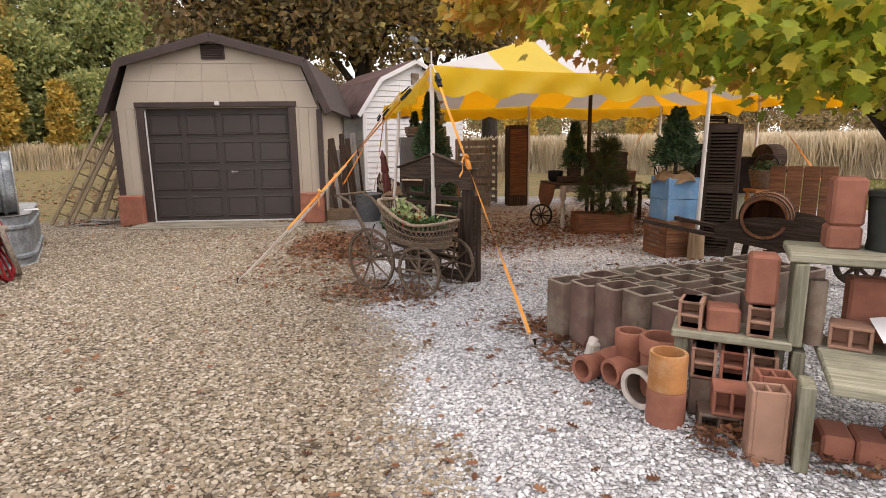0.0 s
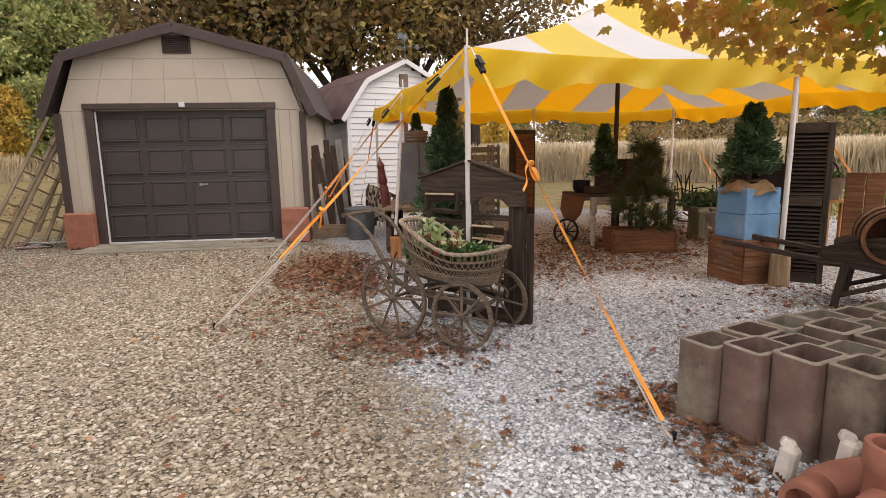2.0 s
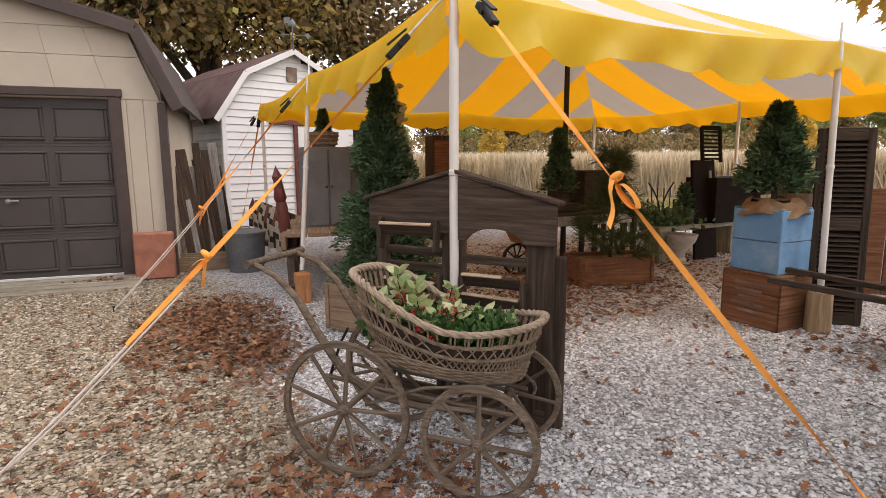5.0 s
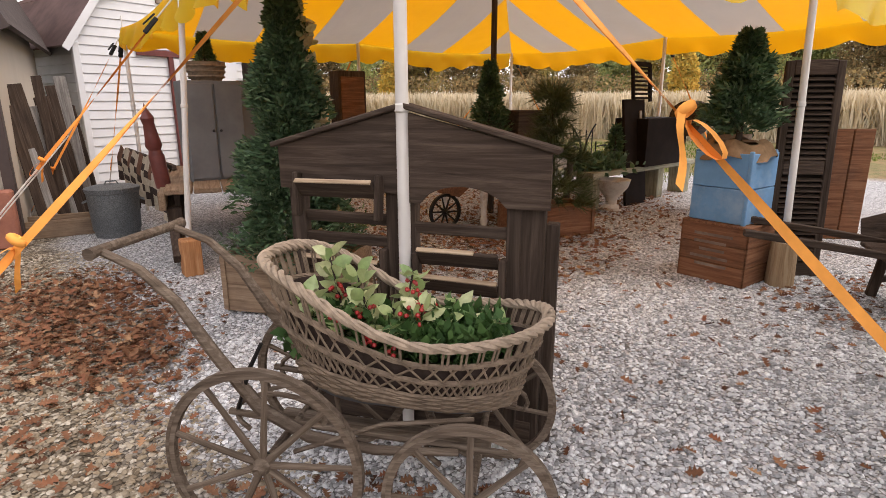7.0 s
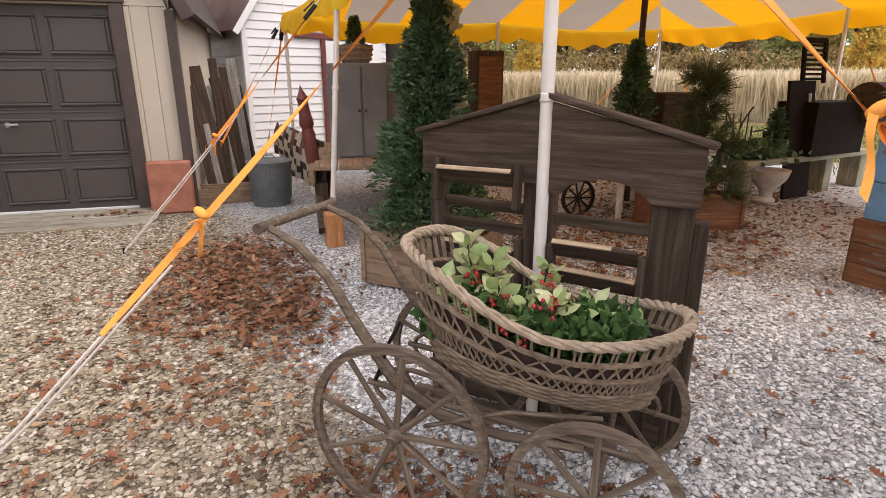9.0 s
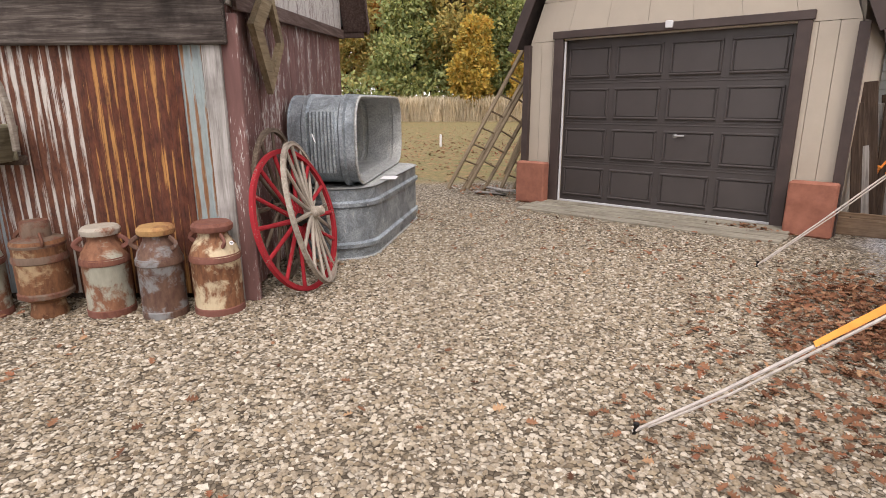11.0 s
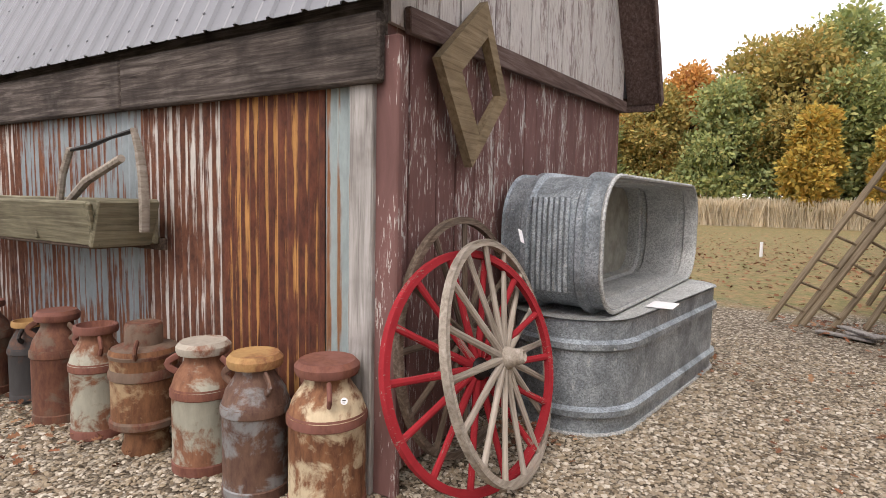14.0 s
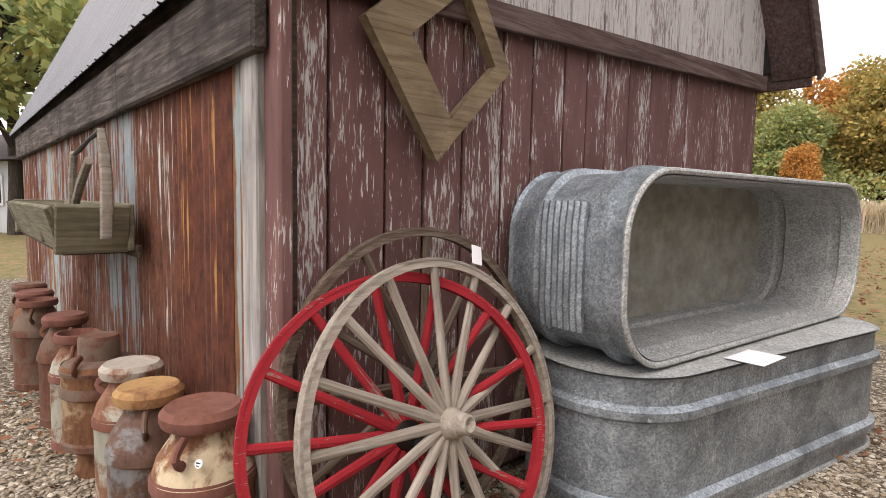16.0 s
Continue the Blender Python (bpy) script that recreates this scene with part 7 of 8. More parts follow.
for f_ in (0.06, 0.94):
    part("leg", MB().box(tuple(QD * f_ + Vector((0.06, 0, 0.39))), (0.07, 0.07, 0.78)), M_DARKWOODZ, qr)
qt = thing("patchwork_quilt", "brown and cream patchwork quilt hung over the wagon edge", "quilt", Matrix.Translation(QN))
rq = random.Random(4)
for i in range(13):
    for j in range(7):
        mt = (M_QUILT_D, M_QUILT_L, M_QUILT_B)[(0 if (i + j) % 3 == 0 else 1) if i % 3 else (2 if j < 3 else rq.choice((0, 1)))]
        mb = MB()
        def pq(a, b, i=i, j=j):
            u, v = (i + a / 2) / 13, (j + b / 2) / 7
            c = QD * u
            z = lerp(lerp(0.82, 0.89, u) + 0.025 * math.sin(u * 40), lerp(0.14, 0.4, u) + 0.05 * math.sin(u * 9), v)
            return (c.x - 0.03 - 0.06 * min(v * 3, 1) - 0.025 * math.sin(u * 40) * v, c.y, z)
        mb.grid(pq, 3, 3)
        part("patch", mb, mt, qt, smooth=80)
cb = thing("grey_cupboard", "old grey painted two-door cupboard on the wagon", "cupboard", pose(1.72, 8.85, 0.706, 0, 0, 6))
part("body", MB().box((0, 0, 0.49), (0.56, 0.4, 0.98)), M_GREYCAB, cb)
for s in (-1, 1):
    d_ = part("door", MB().box((s * 0.14, -0.212, 0.49), (0.26, 0.022, 0.92)), M_GREYCAB, cb)
    part("knob", MB().lathe([(0, 0), (0.012, 0.0), (0.014, 0.015), (0, 0.02)], 10, pose(s * 0.035, -0.224, 0.5, 90)), M_BLACK, d_)
sd = thing("grey_shutter_panel", "grey wooden panel standing beside the cupboard", "panel", pose(2.2, 8.95, 0.706, 0, 0, 6))
part("board", MB().box((0, 0, 0.48), (0.36, 0.05, 0.96)), M_GREYCAB, sd)
bk = thing("hat_basket", "dark woven basket with a small fir on the cupboard", "basket", pose(1.72, 8.83, 1.687))
part("basket", MB().lathe([(0, 0), (0.14, 0), (0.17, 0.06), (0.19, 0.18), (0.175, 0.18), (0.15, 0.06), (0, 0.03)], 20), M_WICKER, bk)
for zz in (0.04, 0.09, 0.14):
    part("weave_ring", MB().tube([((0.16 + zz * 0.18) * math.cos(a), (0.16 + zz * 0.18) * math.sin(a), zz) for a in [k * 0.314 for k in range(20)]], 0.012, 5, closed=True), M_WICKER, bk)
spruce("small_fir", "small dark fir standing in a basket", 0.42, 0.13, 2600, pose(1.72, 8.83, 1.72), nsize=0.04)
nw = thing("turned_post", "dark red turned wooden post leaning on the wagon", "post", pose(1.2, 8.6, 0.706, 4, -6, 0))
part("shaft", MB().lathe([(0, 0), (0.07, 0), (0.07, 0.3), (0.055, 0.36), (0.075, 0.4), (0.06, 0.5), (0.05, 0.6), (0.06, 0.66), (0.02, 0.74), (0, 0.8)], 14), M_BRASSY, nw)
tc_ = thing("trash_can", "dented grey galvanized trash can with lid", "trash can", pose(0.72, 10.03, 0))
part("body", MB().lathe([(0, 0), (0.23, 0), (0.235, 0.02), (0.235, 0.06), (0.25, 0.08), (0.27, 0.5), (0.28, 0.51), (0.28, 0.54), (0.265, 0.545), (0.24, 0.1), (0, 0.05)], 28), M_GALV_DK, tc_)
part("lid", MB().lathe([(0.285, 0.53), (0.29, 0.56), (0.2, 0.585), (0, 0.6)], 28), M_GALV_DK, tc_)
part("lid_handle", MB().tube([(-0.07, 0, 0.595), (-0.05, 0, 0.63), (0.05, 0, 0.63), (0.07, 0, 0.595)], 0.009, 6), M_GALV_DK, tc_)
for s in (-1, 1):
    part("side_handle", MB().tube([(s * 0.265, -0.05, 0.42), (s * 0.31, -0.04, 0.4), (s * 0.31, 0.04, 0.4), (s * 0.265, 0.05, 0.42)], 0.009, 6), M_GALV_DK, tc_)


# ---- table and its goods ----
def leg_profile(h):
    return [(0.035, 0), (0.03, 0.08), (0.045, 0.12), (0.03, 0.2), (0.045, 0.4 * h / 0.72), (0.03, 0.46 * h / 0.72), (0.05, 0.5 * h / 0.72), (0.05, h)]


tb = thing("farm_table", "white-legged farm table with a dark drop leaf", "table", pose(4.66, 7.93, 0, 0, 0, 5))
part("tabletop", MB().box((0.1, 0, 0.76), (1.5, 0.85, 0.035)), M_DARKWOOD, tb)
part("apron", MB().box((0.1, -0.38, 0.68), (1.3, 0.03, 0.12)).box((0.1, 0.38, 0.68), (1.3, 0.03, 0.12)), M_TABLEW, tb)
for x in (-0.5, 0.75):
    for y in (-0.38, 0.38):
        part("leg", MB().lathe(leg_profile(0.74), 14, pose(x, y, 0)), M_TABLEW if x < 0 else M_DARKWOODZ, tb, "chipped white turned leg" if x < 0 else "")
dl = MB()
dl.add([(-0.66, -0.40, 0.74), (-0.66, 0.40, 0.74), (-0.70, 0.36, 0.5), (-0.71, 0.2, 0.38), (-0.71, -0.2, 0.38), (-0.70, -0.36, 0.5), (-0.64, -0.40, 0.74), (-0.64, 0.40, 0.74), (-0.68, 0.36, 0.5), (-0.69, 0.2, 0.38), (-0.69, -0.2, 0.38), (-0.68, -0.36, 0.5)], [(0, 1, 2, 3, 4, 5), (11, 10, 9, 8, 7, 6)])
part("drop_leaf", dl, M_CRATE, tb, "brown drop leaf hanging down", smooth=0)
for nm, lb, x, y, z, sx, sy, sz, mt in (("wooden_box", "dark lidded wooden box on the table", 5.06, 7.98, 0.772, 0.62, 0.4, 0.5, M_DARKWOOD), ("wooden_tray", "dark wooden tray on the table", 4.41, 7.78, 0.778, 0.5, 0.35, 0.1, M_DARKWOOD), ("fruit_crate", "brown open crate on the table's far end", 5.50, 8.60, 0.60, 0.55, 0.4, 0.32, M_CRATE)):
    bx = thing(nm, lb, "box", pose(x, y, z, 0, 0, 8))
    part("body", MB().box((0, 0, sz / 2), (sx, sy, sz), bev=0.01), mt, bx)
    part("rim", MB().box((0, -sy / 2 - 0.004, sz - 0.03), (sx + 0.01, 0.02, 0.05)).box((0, -sy / 2 - 0.004, 0.03), (sx + 0.01, 0.02, 0.04)), mt, bx)
st_ = thing("side_stand", "low dark stand behind the table", "stand", pose(5.5, 8.6, 0, 0, 0, 8))
part("top", MB().box((0, 0, 0.57), (0.9, 0.5, 0.05)), M_DARKWOOD, st_)
for x in (-0.38, 0.38):
    for y in (-0.2, 0.2):
        part("leg", MB().box((x, y, 0.27), (0.06, 0.06, 0.55)), M_DARKWOODZ, st_)
pot = thing("iron_pot", "small black iron pot on the table", "pot", pose(4.16, 7.93, 0.788))
part("bowl", MB().lathe([(0, 0), (0.1, 0), (0.13, 0.05), (0.13, 0.17), (0.14, 0.18), (0.12, 0.18), (0.11, 0.05), (0, 0.03)], 18), M_BLACK, pot)
spruce("tabletop_fir", "small dark fir standing in a box on the table", 0.75, 0.24, 6000, pose(4.46, 7.83, 1.02), nsize=0.055)
bx = thing("fir_box", "upright dark box under the small fir", "box", pose(4.46, 7.83, 0.87))
part("body", MB().box((0, 0, 0.14), (0.2, 0.2, 0.3)), M_DARKWOOD, bx)
gd = thing("gourd_basket", "round basket heaped with pale gourds", "basket", pose(5.45, 8.55, 0.925))
part("bowl", MB().lathe([(0, 0), (0.12, 0), (0.2, 0.1), (0.22, 0.16), (0.2, 0.16), (0, 0.06)], 18), M_WICKER, gd)
for i in range(9):
    a = i * 0.7
    part("gourd", MB().lathe([(0, -0.06), (0.05, -0.04), (0.065, 0), (0.04, 0.05), (0, 0.065)], 10, pose(0.11 * math.cos(a) * (i > 0), 0.11 * math.sin(a) * (i > 0), 0.19 + 0.05 * (i % 2))), M_WEDGE, gd)
for x in (3.9, 5.2):
    cw = thing("cart_wheel", "small black spoked cart wheel under the table", "wheel", pose(x, 7.83, 0.2, 0, 0, 5), group="cart wheels under the table")
    wheel("", "", 0.2, 10, M_BLACK, M_BLACK, M_BLACK, None, rim_w=0.03, rim_t=0.03, hub_l=0.1, hub_r=0.035, spoke_r=0.009, thing_it=False, parent=cw)
tbx = thing("tall_wooden_case", "tall narrow dark brown wooden case", "case", pose(4.08, 11.3, 0, 0, 0, 4))
part("body", MB().box((0, 0, 0.92), (0.46, 0.35, 1.84), bev=0.01), M_DARKWOODZ, tbx)
part("door", MB().box((0, -0.185, 1.0), (0.38, 0.02, 1.5)), M_CRATE, tbx)
for k, (x, y) in enumerate(((3.05, 11.2), (3.3, 11.9))):
    cr = thing("slat_crates", "stack of pale slatted crates behind the table", "crate", pose(x, y, 0, 0, 0, 5 + 9 * k), group="slatted crates")
    for j in range(9):
        part("slat", MB().box((0, -0.2, 0.1 + j * 0.17), (0.75, 0.02, 0.11)), M_GREYBOARD, cr)
        part("slat", MB().box((0, 0.2, 0.1 + j * 0.17), (0.75, 0.02, 0.11)), M_GREYBOARD, cr)
    for x2 in (-0.35, 0.35):
        part("corner_post", MB().box((x2, -0.17, 0.78), (0.05, 0.04, 1.56)).box((x2, 0.17, 0.78), (0.05, 0.04, 1.56)), M_GREYBOARD, cr)


# ---- far bench, black boards, chairs ----
bn = thing("plank_bench", "long grey plank bench on block legs", "bench", pose(7.25, 8.2, 0, 0, 0, 12))
part("seat", MB().box((0, 0, 0.47), (2.7, 0.35, 0.07)), M_BENCHTOP, bn)
for x in (-1.2, 0.4, 1.2):
    part("leg", MB().box((x, 0, 0.22), (0.16, 0.26, 0.43)), M_BENCHLEG, bn)
lv = thing("black_louvre_board", "black board with a louvred head leaning on the bench", "shutter", pose(6.95, 7.95, 0, -6, 0, 10))
part("board", MB().box((0, 0, 0.7), (0.48, 0.04, 1.4), bev=0.006), M_BLACKWOOD, lv)
part("strap_hinge", MB().box((0.12, -0.03, 0.95), (0.05, 0.015, 0.6)), M_GREYBOARD, lv)
for k in range(8):
    part("louvre", MB().box((0.2, 0.0, 1.42 + k * 0.055), (0.4, 0.05, 0.014), Euler((radians(30), 0, 0)).to_matrix()), M_BLACKWOOD, lv)
part("louvre_stile", MB().box((0.0, 0, 1.62), (0.05, 0.04, 0.5)), M_BLACKWOOD, lv)
part("louvre_stile", MB().box((0.4, 0, 1.62), (0.05, 0.04, 0.5)), M_BLACKWOOD, lv)
part("louvre_rail", MB().box((0.2, 0, 1.86), (0.4, 0.04, 0.06)), M_BLACKWOOD, lv)
mb_ = thing("mailbox_case", "dark domed wooden case on the bench", "case", pose(7.5, 8.25, 0.506, 0, 0, 12))
part("body", MB().box((0, 0, 0.32), (1.1, 0.5, 0.64)), M_BLACKWOOD, mb_)
part("domed_end", MB().lathe([(0, 0), (0.25, 0), (0.25, 0.3), (0, 0.3)], 20, pose(0.4, -0.28, 0.62, 0, 90, 0)), M_DARKWOOD, mb_)
ur = thing("white_urn", "small pale stone urn on the gravel", "urn", pose(6.35, 7.8, 0))
part("bowl", MB().lathe([(0, 0), (0.13, 0), (0.13, 0.04), (0.07, 0.08), (0.08, 0.16), (0.2, 0.3), (0.23, 0.4), (0.2, 0.4), (0, 0.2)], 18), M_TABLEW, ur)
spruce("bench_fir", "tiny dark fir on the far bench", 0.5, 0.16, 1100, pose(6.62, 8.06, 0.56), nsize=0.06)
gp = thing("bench_pot", "small clay pot on the far bench", "pot", pose(6.62, 8.06, 0.506))
part("pot", MB().lathe([(0, 0), (0.07, 0), (0.09, 0.1), (0, 0.1)], 14), M_TERRATAN, gp)
ev = thing("evergreen_heap", "heap of cut evergreen on the bench", "greenery", pose(6.25, 8.0, 0.506))
scatter("cut_greenery", np.array([(0, 0, 0.08)]) + NPR.randn(900, 3) * np.array([[0.2, 0.1, 0.05]]), rand_dirs(900, 0.4), 0.07 + 0.05 * NPR.rand(900), T_DIAMOND, F_DIAMOND, LEAFMATS["spruce"], ev)


def bent_chair(m):
    c = thing("twig_chair", "black bentwood twig chair with a looped back", "chair", m, group="twig chairs")
    for s in (-1, 1):
        part("back_loop", MB().tube([(s * 0.02 + s * 0.11 * (1 - math.cos(a)), 0.2 + 0.05 * math.sin(a / 2), 0.45 + 0.55 * math.sin(a / 2)) for a in [k * 2 * math.pi / 16 for k in range(17)]], 0.014, 6), M_BLACK, c)
        part("rocker", MB().tube([(s * 0.24, -0.4 + 0.1 * k, 0.03 + 0.006 * (k - 4) ** 2) for k in range(9)], 0.016, 6), M_BLACK, c)
        part("arm", MB().tube([(s * 0.26, 0.2, 0.62), (s * 0.3, 0.0, 0.66), (s * 0.28, -0.22, 0.6), (s * 0.25, -0.25, 0.1)], 0.014, 6), M_BLACK, c)
        part("back_leg", MB().tube([(s * 0.23, 0.2, 0.08), (s * 0.24, 0.22, 0.7)], 0.015, 6), M_BLACK, c)
    for k in range(7):
        part("seat_rod", MB().tube([(-0.25, -0.22 + k * 0.07, 0.42), (0.25, -0.22 + k * 0.07, 0.42)], 0.012, 6), M_BLACK, c)
    for k in range(4):
        part("back_rod", MB().tube([(-0.15 + k * 0.1, 0.2, 0.43), (-0.18 + k * 0.12, 0.25, 0.9)], 0.01, 6), M_BLACK, c)
    return c


ch = bent_chair(pose(7.1, 9.9, 0, 0, 0, 20))
copy_thing(ch, pose(7.75, 9.75, 0.13, 0, 0, -15))

# ---- crate, blue trunk, shutters ----
CRM = pose(4.83, 4.94, 0, 0, 0, 8)
ck = thing("shipping_crate", "brown wooden shipping crate with faded stencilled lines", "crate", CRM @ pose(0.21, 0.265, 0))
for k in range(3):
    part("side_plank", MB().box((-0.20, 0, 0.075 + k * 0.15), (0.02, 0.53, 0.146)), wood("crate_plank", (0.10, 0.042, 0.022), (0.19, 0.085, 0.045), (0.28, 0.15, 0.085), 1) if k == 0 else bpy.data.materials["crate_plank"], ck)
    part("end_plank", MB().box((0, -0.255, 0.075 + k * 0.15), (0.42, 0.02, 0.146)), M_CRATE, ck)
part("back", MB().box((0.2, 0, 0.225), (0.02, 0.53, 0.45)).box((0, 0.255, 0.225), (0.42, 0.02, 0.45)), M_CRATE, ck)
part("lid", MB().box((0, 0, 0.455), (0.42, 0.53, 0.02)), M_CRATE, ck)
for k in range(5):
    part("stencil_line", MB().box((-0.2115, 0.02 * (k % 2), 0.37 - k * 0.06), (0.002, 0.30 - 0.05 * (k % 3), 0.022), bev=0.0), M_TERRADK, ck)
bt = thing("blue_trunk", "faded blue plank trunk standing open on the crate", "trunk", CRM @ pose(0.26, 0.29, 0.466))
for k in range(2):
    part("front_plank", MB().box((-0.2, 0, 0.13 + k * 0.265), (0.022, 0.42, 0.26), bev=0.005), M_BLUE, bt)
    part("end_plank", MB().box((0, -0.21, 0.13 + k * 0.265), (0.42, 0.022, 0.26), bev=0.005), M_BLUE, bt)
part("back", MB().box((0.2, 0, 0.27), (0.022, 0.42, 0.54)).box((0, 0.21, 0.27), (0.4, 0.022, 0.54)), M_BLUE, bt)
part("corner_strip", MB().box((-0.205, -0.212, 0.27), (0.03, 0.03, 0.55)), M_BLUE, bt)
sack = thing("burlap_wrap", "brown burlap gathered round the pine in the trunk", "burlap", CRM @ pose(0.26, 0.29, 1.0))
sk = MB()
sk.grid(lambda i, j: ((0.17 + 0.05 * j + 0.02 * math.sin(i * 1.9)) * math.cos(i * 0.3142), (0.17 + 0.05 * j + 0.02 * math.cos(i * 2.3)) * math.sin(i * 0.3142), 0.07 - 0.01 * j - 0.025 * j * j + 0.025 * math.sin(i * 1.3)), 20, 3, closed_u=True)
sk.grid(lambda i, j: ((0.17 - 0.085 * j) * math.cos(i * 0.3142), (0.17 - 0.085 * j) * math.sin(i * 0.3142), 0.07), 20, 3, closed_u=True)
part("cloth", sk, M_BURLAP, sack, smooth=80)
spruce("trunk_pine", "stout dark green pine in the blue trunk", 0.8, 0.3, 12000, CRM @ pose(0.26, 0.29, 1.03), nsize=0.065, droop=-0.5)
pb = thing("pole_block", "round pale log block holding a tent pole", "wood block", TM @ pose(3.30, -0.11, 0))
part("log", MB().lathe([(0, 0), (0.095, 0), (0.1, 0.02), (0.092, 0.32), (0.085, 0.335), (0, 0.325)], 18), M_WEDGE, pb)


def shutter(name, label, m, W, H, lean=6, mt=M_DARKWOODZ, mid=0.52):
    s = thing(name, label, "shutter", m @ pose(0, 0, 0, -lean, 0, 0))
    for x in (-W / 2 + 0.03, W / 2 - 0.03):
        part("stile", MB().box((x, 0, H / 2), (0.06, 0.035, H)), mt, s)
    for z in (0.06, H * mid, H - 0.05):
        part("rail", MB().box((0, 0, z), (W - 0.12, 0.033, 0.11)), M_DARKWOOD, s)
    lm = mesh_of("louvre", MB().box((0, 0, 0), (W - 0.12, 0.045, 0.008), Euler((radians(35), 0, 0)).to_matrix(), 0.002), M_DARKWOOD)
    # thin near-black sheet behind the louvres, darker than the frame's wood
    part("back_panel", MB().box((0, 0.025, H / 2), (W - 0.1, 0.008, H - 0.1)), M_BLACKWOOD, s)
    z = 0.14
    while z < H - 0.13:
        if abs(z - H * mid) > 0.07:
            shared("louvre", lm, s, pose(0, 0, z))
        z += 0.042
    return s


shutter("louvred_shutter", "tall dark brown louvred shutter leaning by the pole", pose(5.49, 4.98, 0, 0, 0, -36), 0.42, 1.66, 3)
sb = thing("side_board", "dark plank standing behind the shutter", "board", pose(5.66, 5.22, 0, -4, 0, -40))
part("plank", MB().box((0, 0, 0.82), (0.16, 0.03, 1.64)), M_CRATE, sb)
pl = thing("salvaged_wall_panel", "rust brown plank panel beyond the barrow", "panel", pose(7.0, 5.6, 0, 0, 0, -35))
for k in range(4):
    part("plank", MB().box((-0.3 + k * 0.2, 0, 0.55), (0.19, 0.03, 1.1)), M_CRATE, pl)
yb = thing("yellow_stool", "small yellow painted stool with a wicker basket", "stool", pose(7.3, 6.9, 0))
part("seat", MB().box((0, 0, 0.66), (0.5, 0.35, 0.05)), M_TERRAOR, yb)
for x in (-0.2, 0.2):
    part("leg", MB().box((x, -0.12, 0.32), (0.05, 0.05, 0.64)).box((x, 0.12, 0.32), (0.05, 0.05, 0.64)), M_TERRAOR, yb)
wb = thing("wicker_hamper", "brown wicker basket with a hoop handle", "basket", pose(7.3, 6.9, 0.69))
part("bowl", MB().lathe([(0, 0), (0.19, 0), (0.23, 0.16), (0.25, 0.3), (0.22, 0.3), (0.17, 0.06), (0, 0.05)], 20), M_WICKER, wb)
part("hoop", MB().tube([(0.22 * math.cos(a), 0, 0.28 + 0.26 * math.sin(a)) for a in [k * math.pi / 12 for k in range(13)]], 0.014, 6), M_BLACK, wb)
scatter("greens", np.array([(0, 0, 0.3)]) + NPR.randn(300, 3) * np.array([[0.09, 0.09, 0.05]]), rand_dirs(300, 0.6), 0.06 + 0.03 * NPR.rand(300), T_DIAMOND, F_DIAMOND, LEAFMATS["spruce"], wb)

# ---- barrow with half barrel ----
bw = thing("wooden_wheelbarrow", "dark old wooden wheelbarrow with long handles", "wheelbarrow", pose(5.50, 4.0, 0, 0, 0, 131))
for s in (-1, 1):
    part("handle", MB().beam((-0.75, s * 0.22, 0.28), (1.25, s * 0.3, 0.52), 0.05, 0.045), M_DARKWOOD, bw)
    part("leg", MB().beam((0.3, s * 0.27, 0.0), (0.24, s * 0.27, 0.42), 0.05, 0.06, up=(1, 0, 0)), M_DARKWOODZ, bw)
    part("brace", MB().beam((0.27, s * 0.27, 0.12), (-0.3, s * 0.24, 0.36), 0.04, 0.04), M_DARKWOOD, bw)
    sg = MB()
    sg.grid(lambda i, j: (lerp(-0.6, 0.42, i / 8), s * (0.26 + 0.08 * j), 0.40 + j * (0.12 + 0.16 * math.sin(math.pi * (0.15 + 0.8 * i / 8)))), 9, 2)
    sg.grid(lambda i, j: (lerp(-0.6, 0.42, i / 8), s * (0.24 + 0.08 * j), 0.40 + j * (0.12 + 0.16 * math.sin(math.pi * (0.15 + 0.8 * i / 8)))), 9, 2)
    part("side_board", sg, M_DARKWOOD, bw)
part("bed", MB().box((-0.1, 0, 0.385), (1.05, 0.5, 0.03)), M_DARKWOOD, bw)
bwl = new("barrow_wheel")
bwl.parent = bw
bwl.matrix_basis = pose(-0.85, 0, 0.22)
wheel("", "", 0.2, 8, M_DARKWOOD, M_DARKWOOD, M_DARKWOOD, None, rim_w=0.05, rim_t=0.05, hub_l=0.14, hub_r=0.045, thing_it=False, parent=bwl)
hb = thing("half_barrel", "old brown half barrel lying with greens inside", "barrel", pose(5.47, 3.95, 0.665, 0, 90, -128))
part("barrel_body", MB().lathe([(0.21, -0.3), (0.25, -0.1), (0.255, 0.05), (0.22, 0.3), (0.19, 0.3), (0.22, 0.05), (0.22, -0.1), (0.18, -0.28), (0, -0.28)], 26), M_CRATE, hb)
for z in (-0.24, -0.08, 0.14, 0.26):
    rr_ = 0.255 - 0.42 * (z - 0.02) ** 2
    part("iron_hoop", MB().lathe([(rr_, z - 0.015), (rr_ + 0.006, z - 0.015), (rr_ + 0.006, z + 0.015), (rr_, z + 0.015)], 26), M_BLACK, hb)

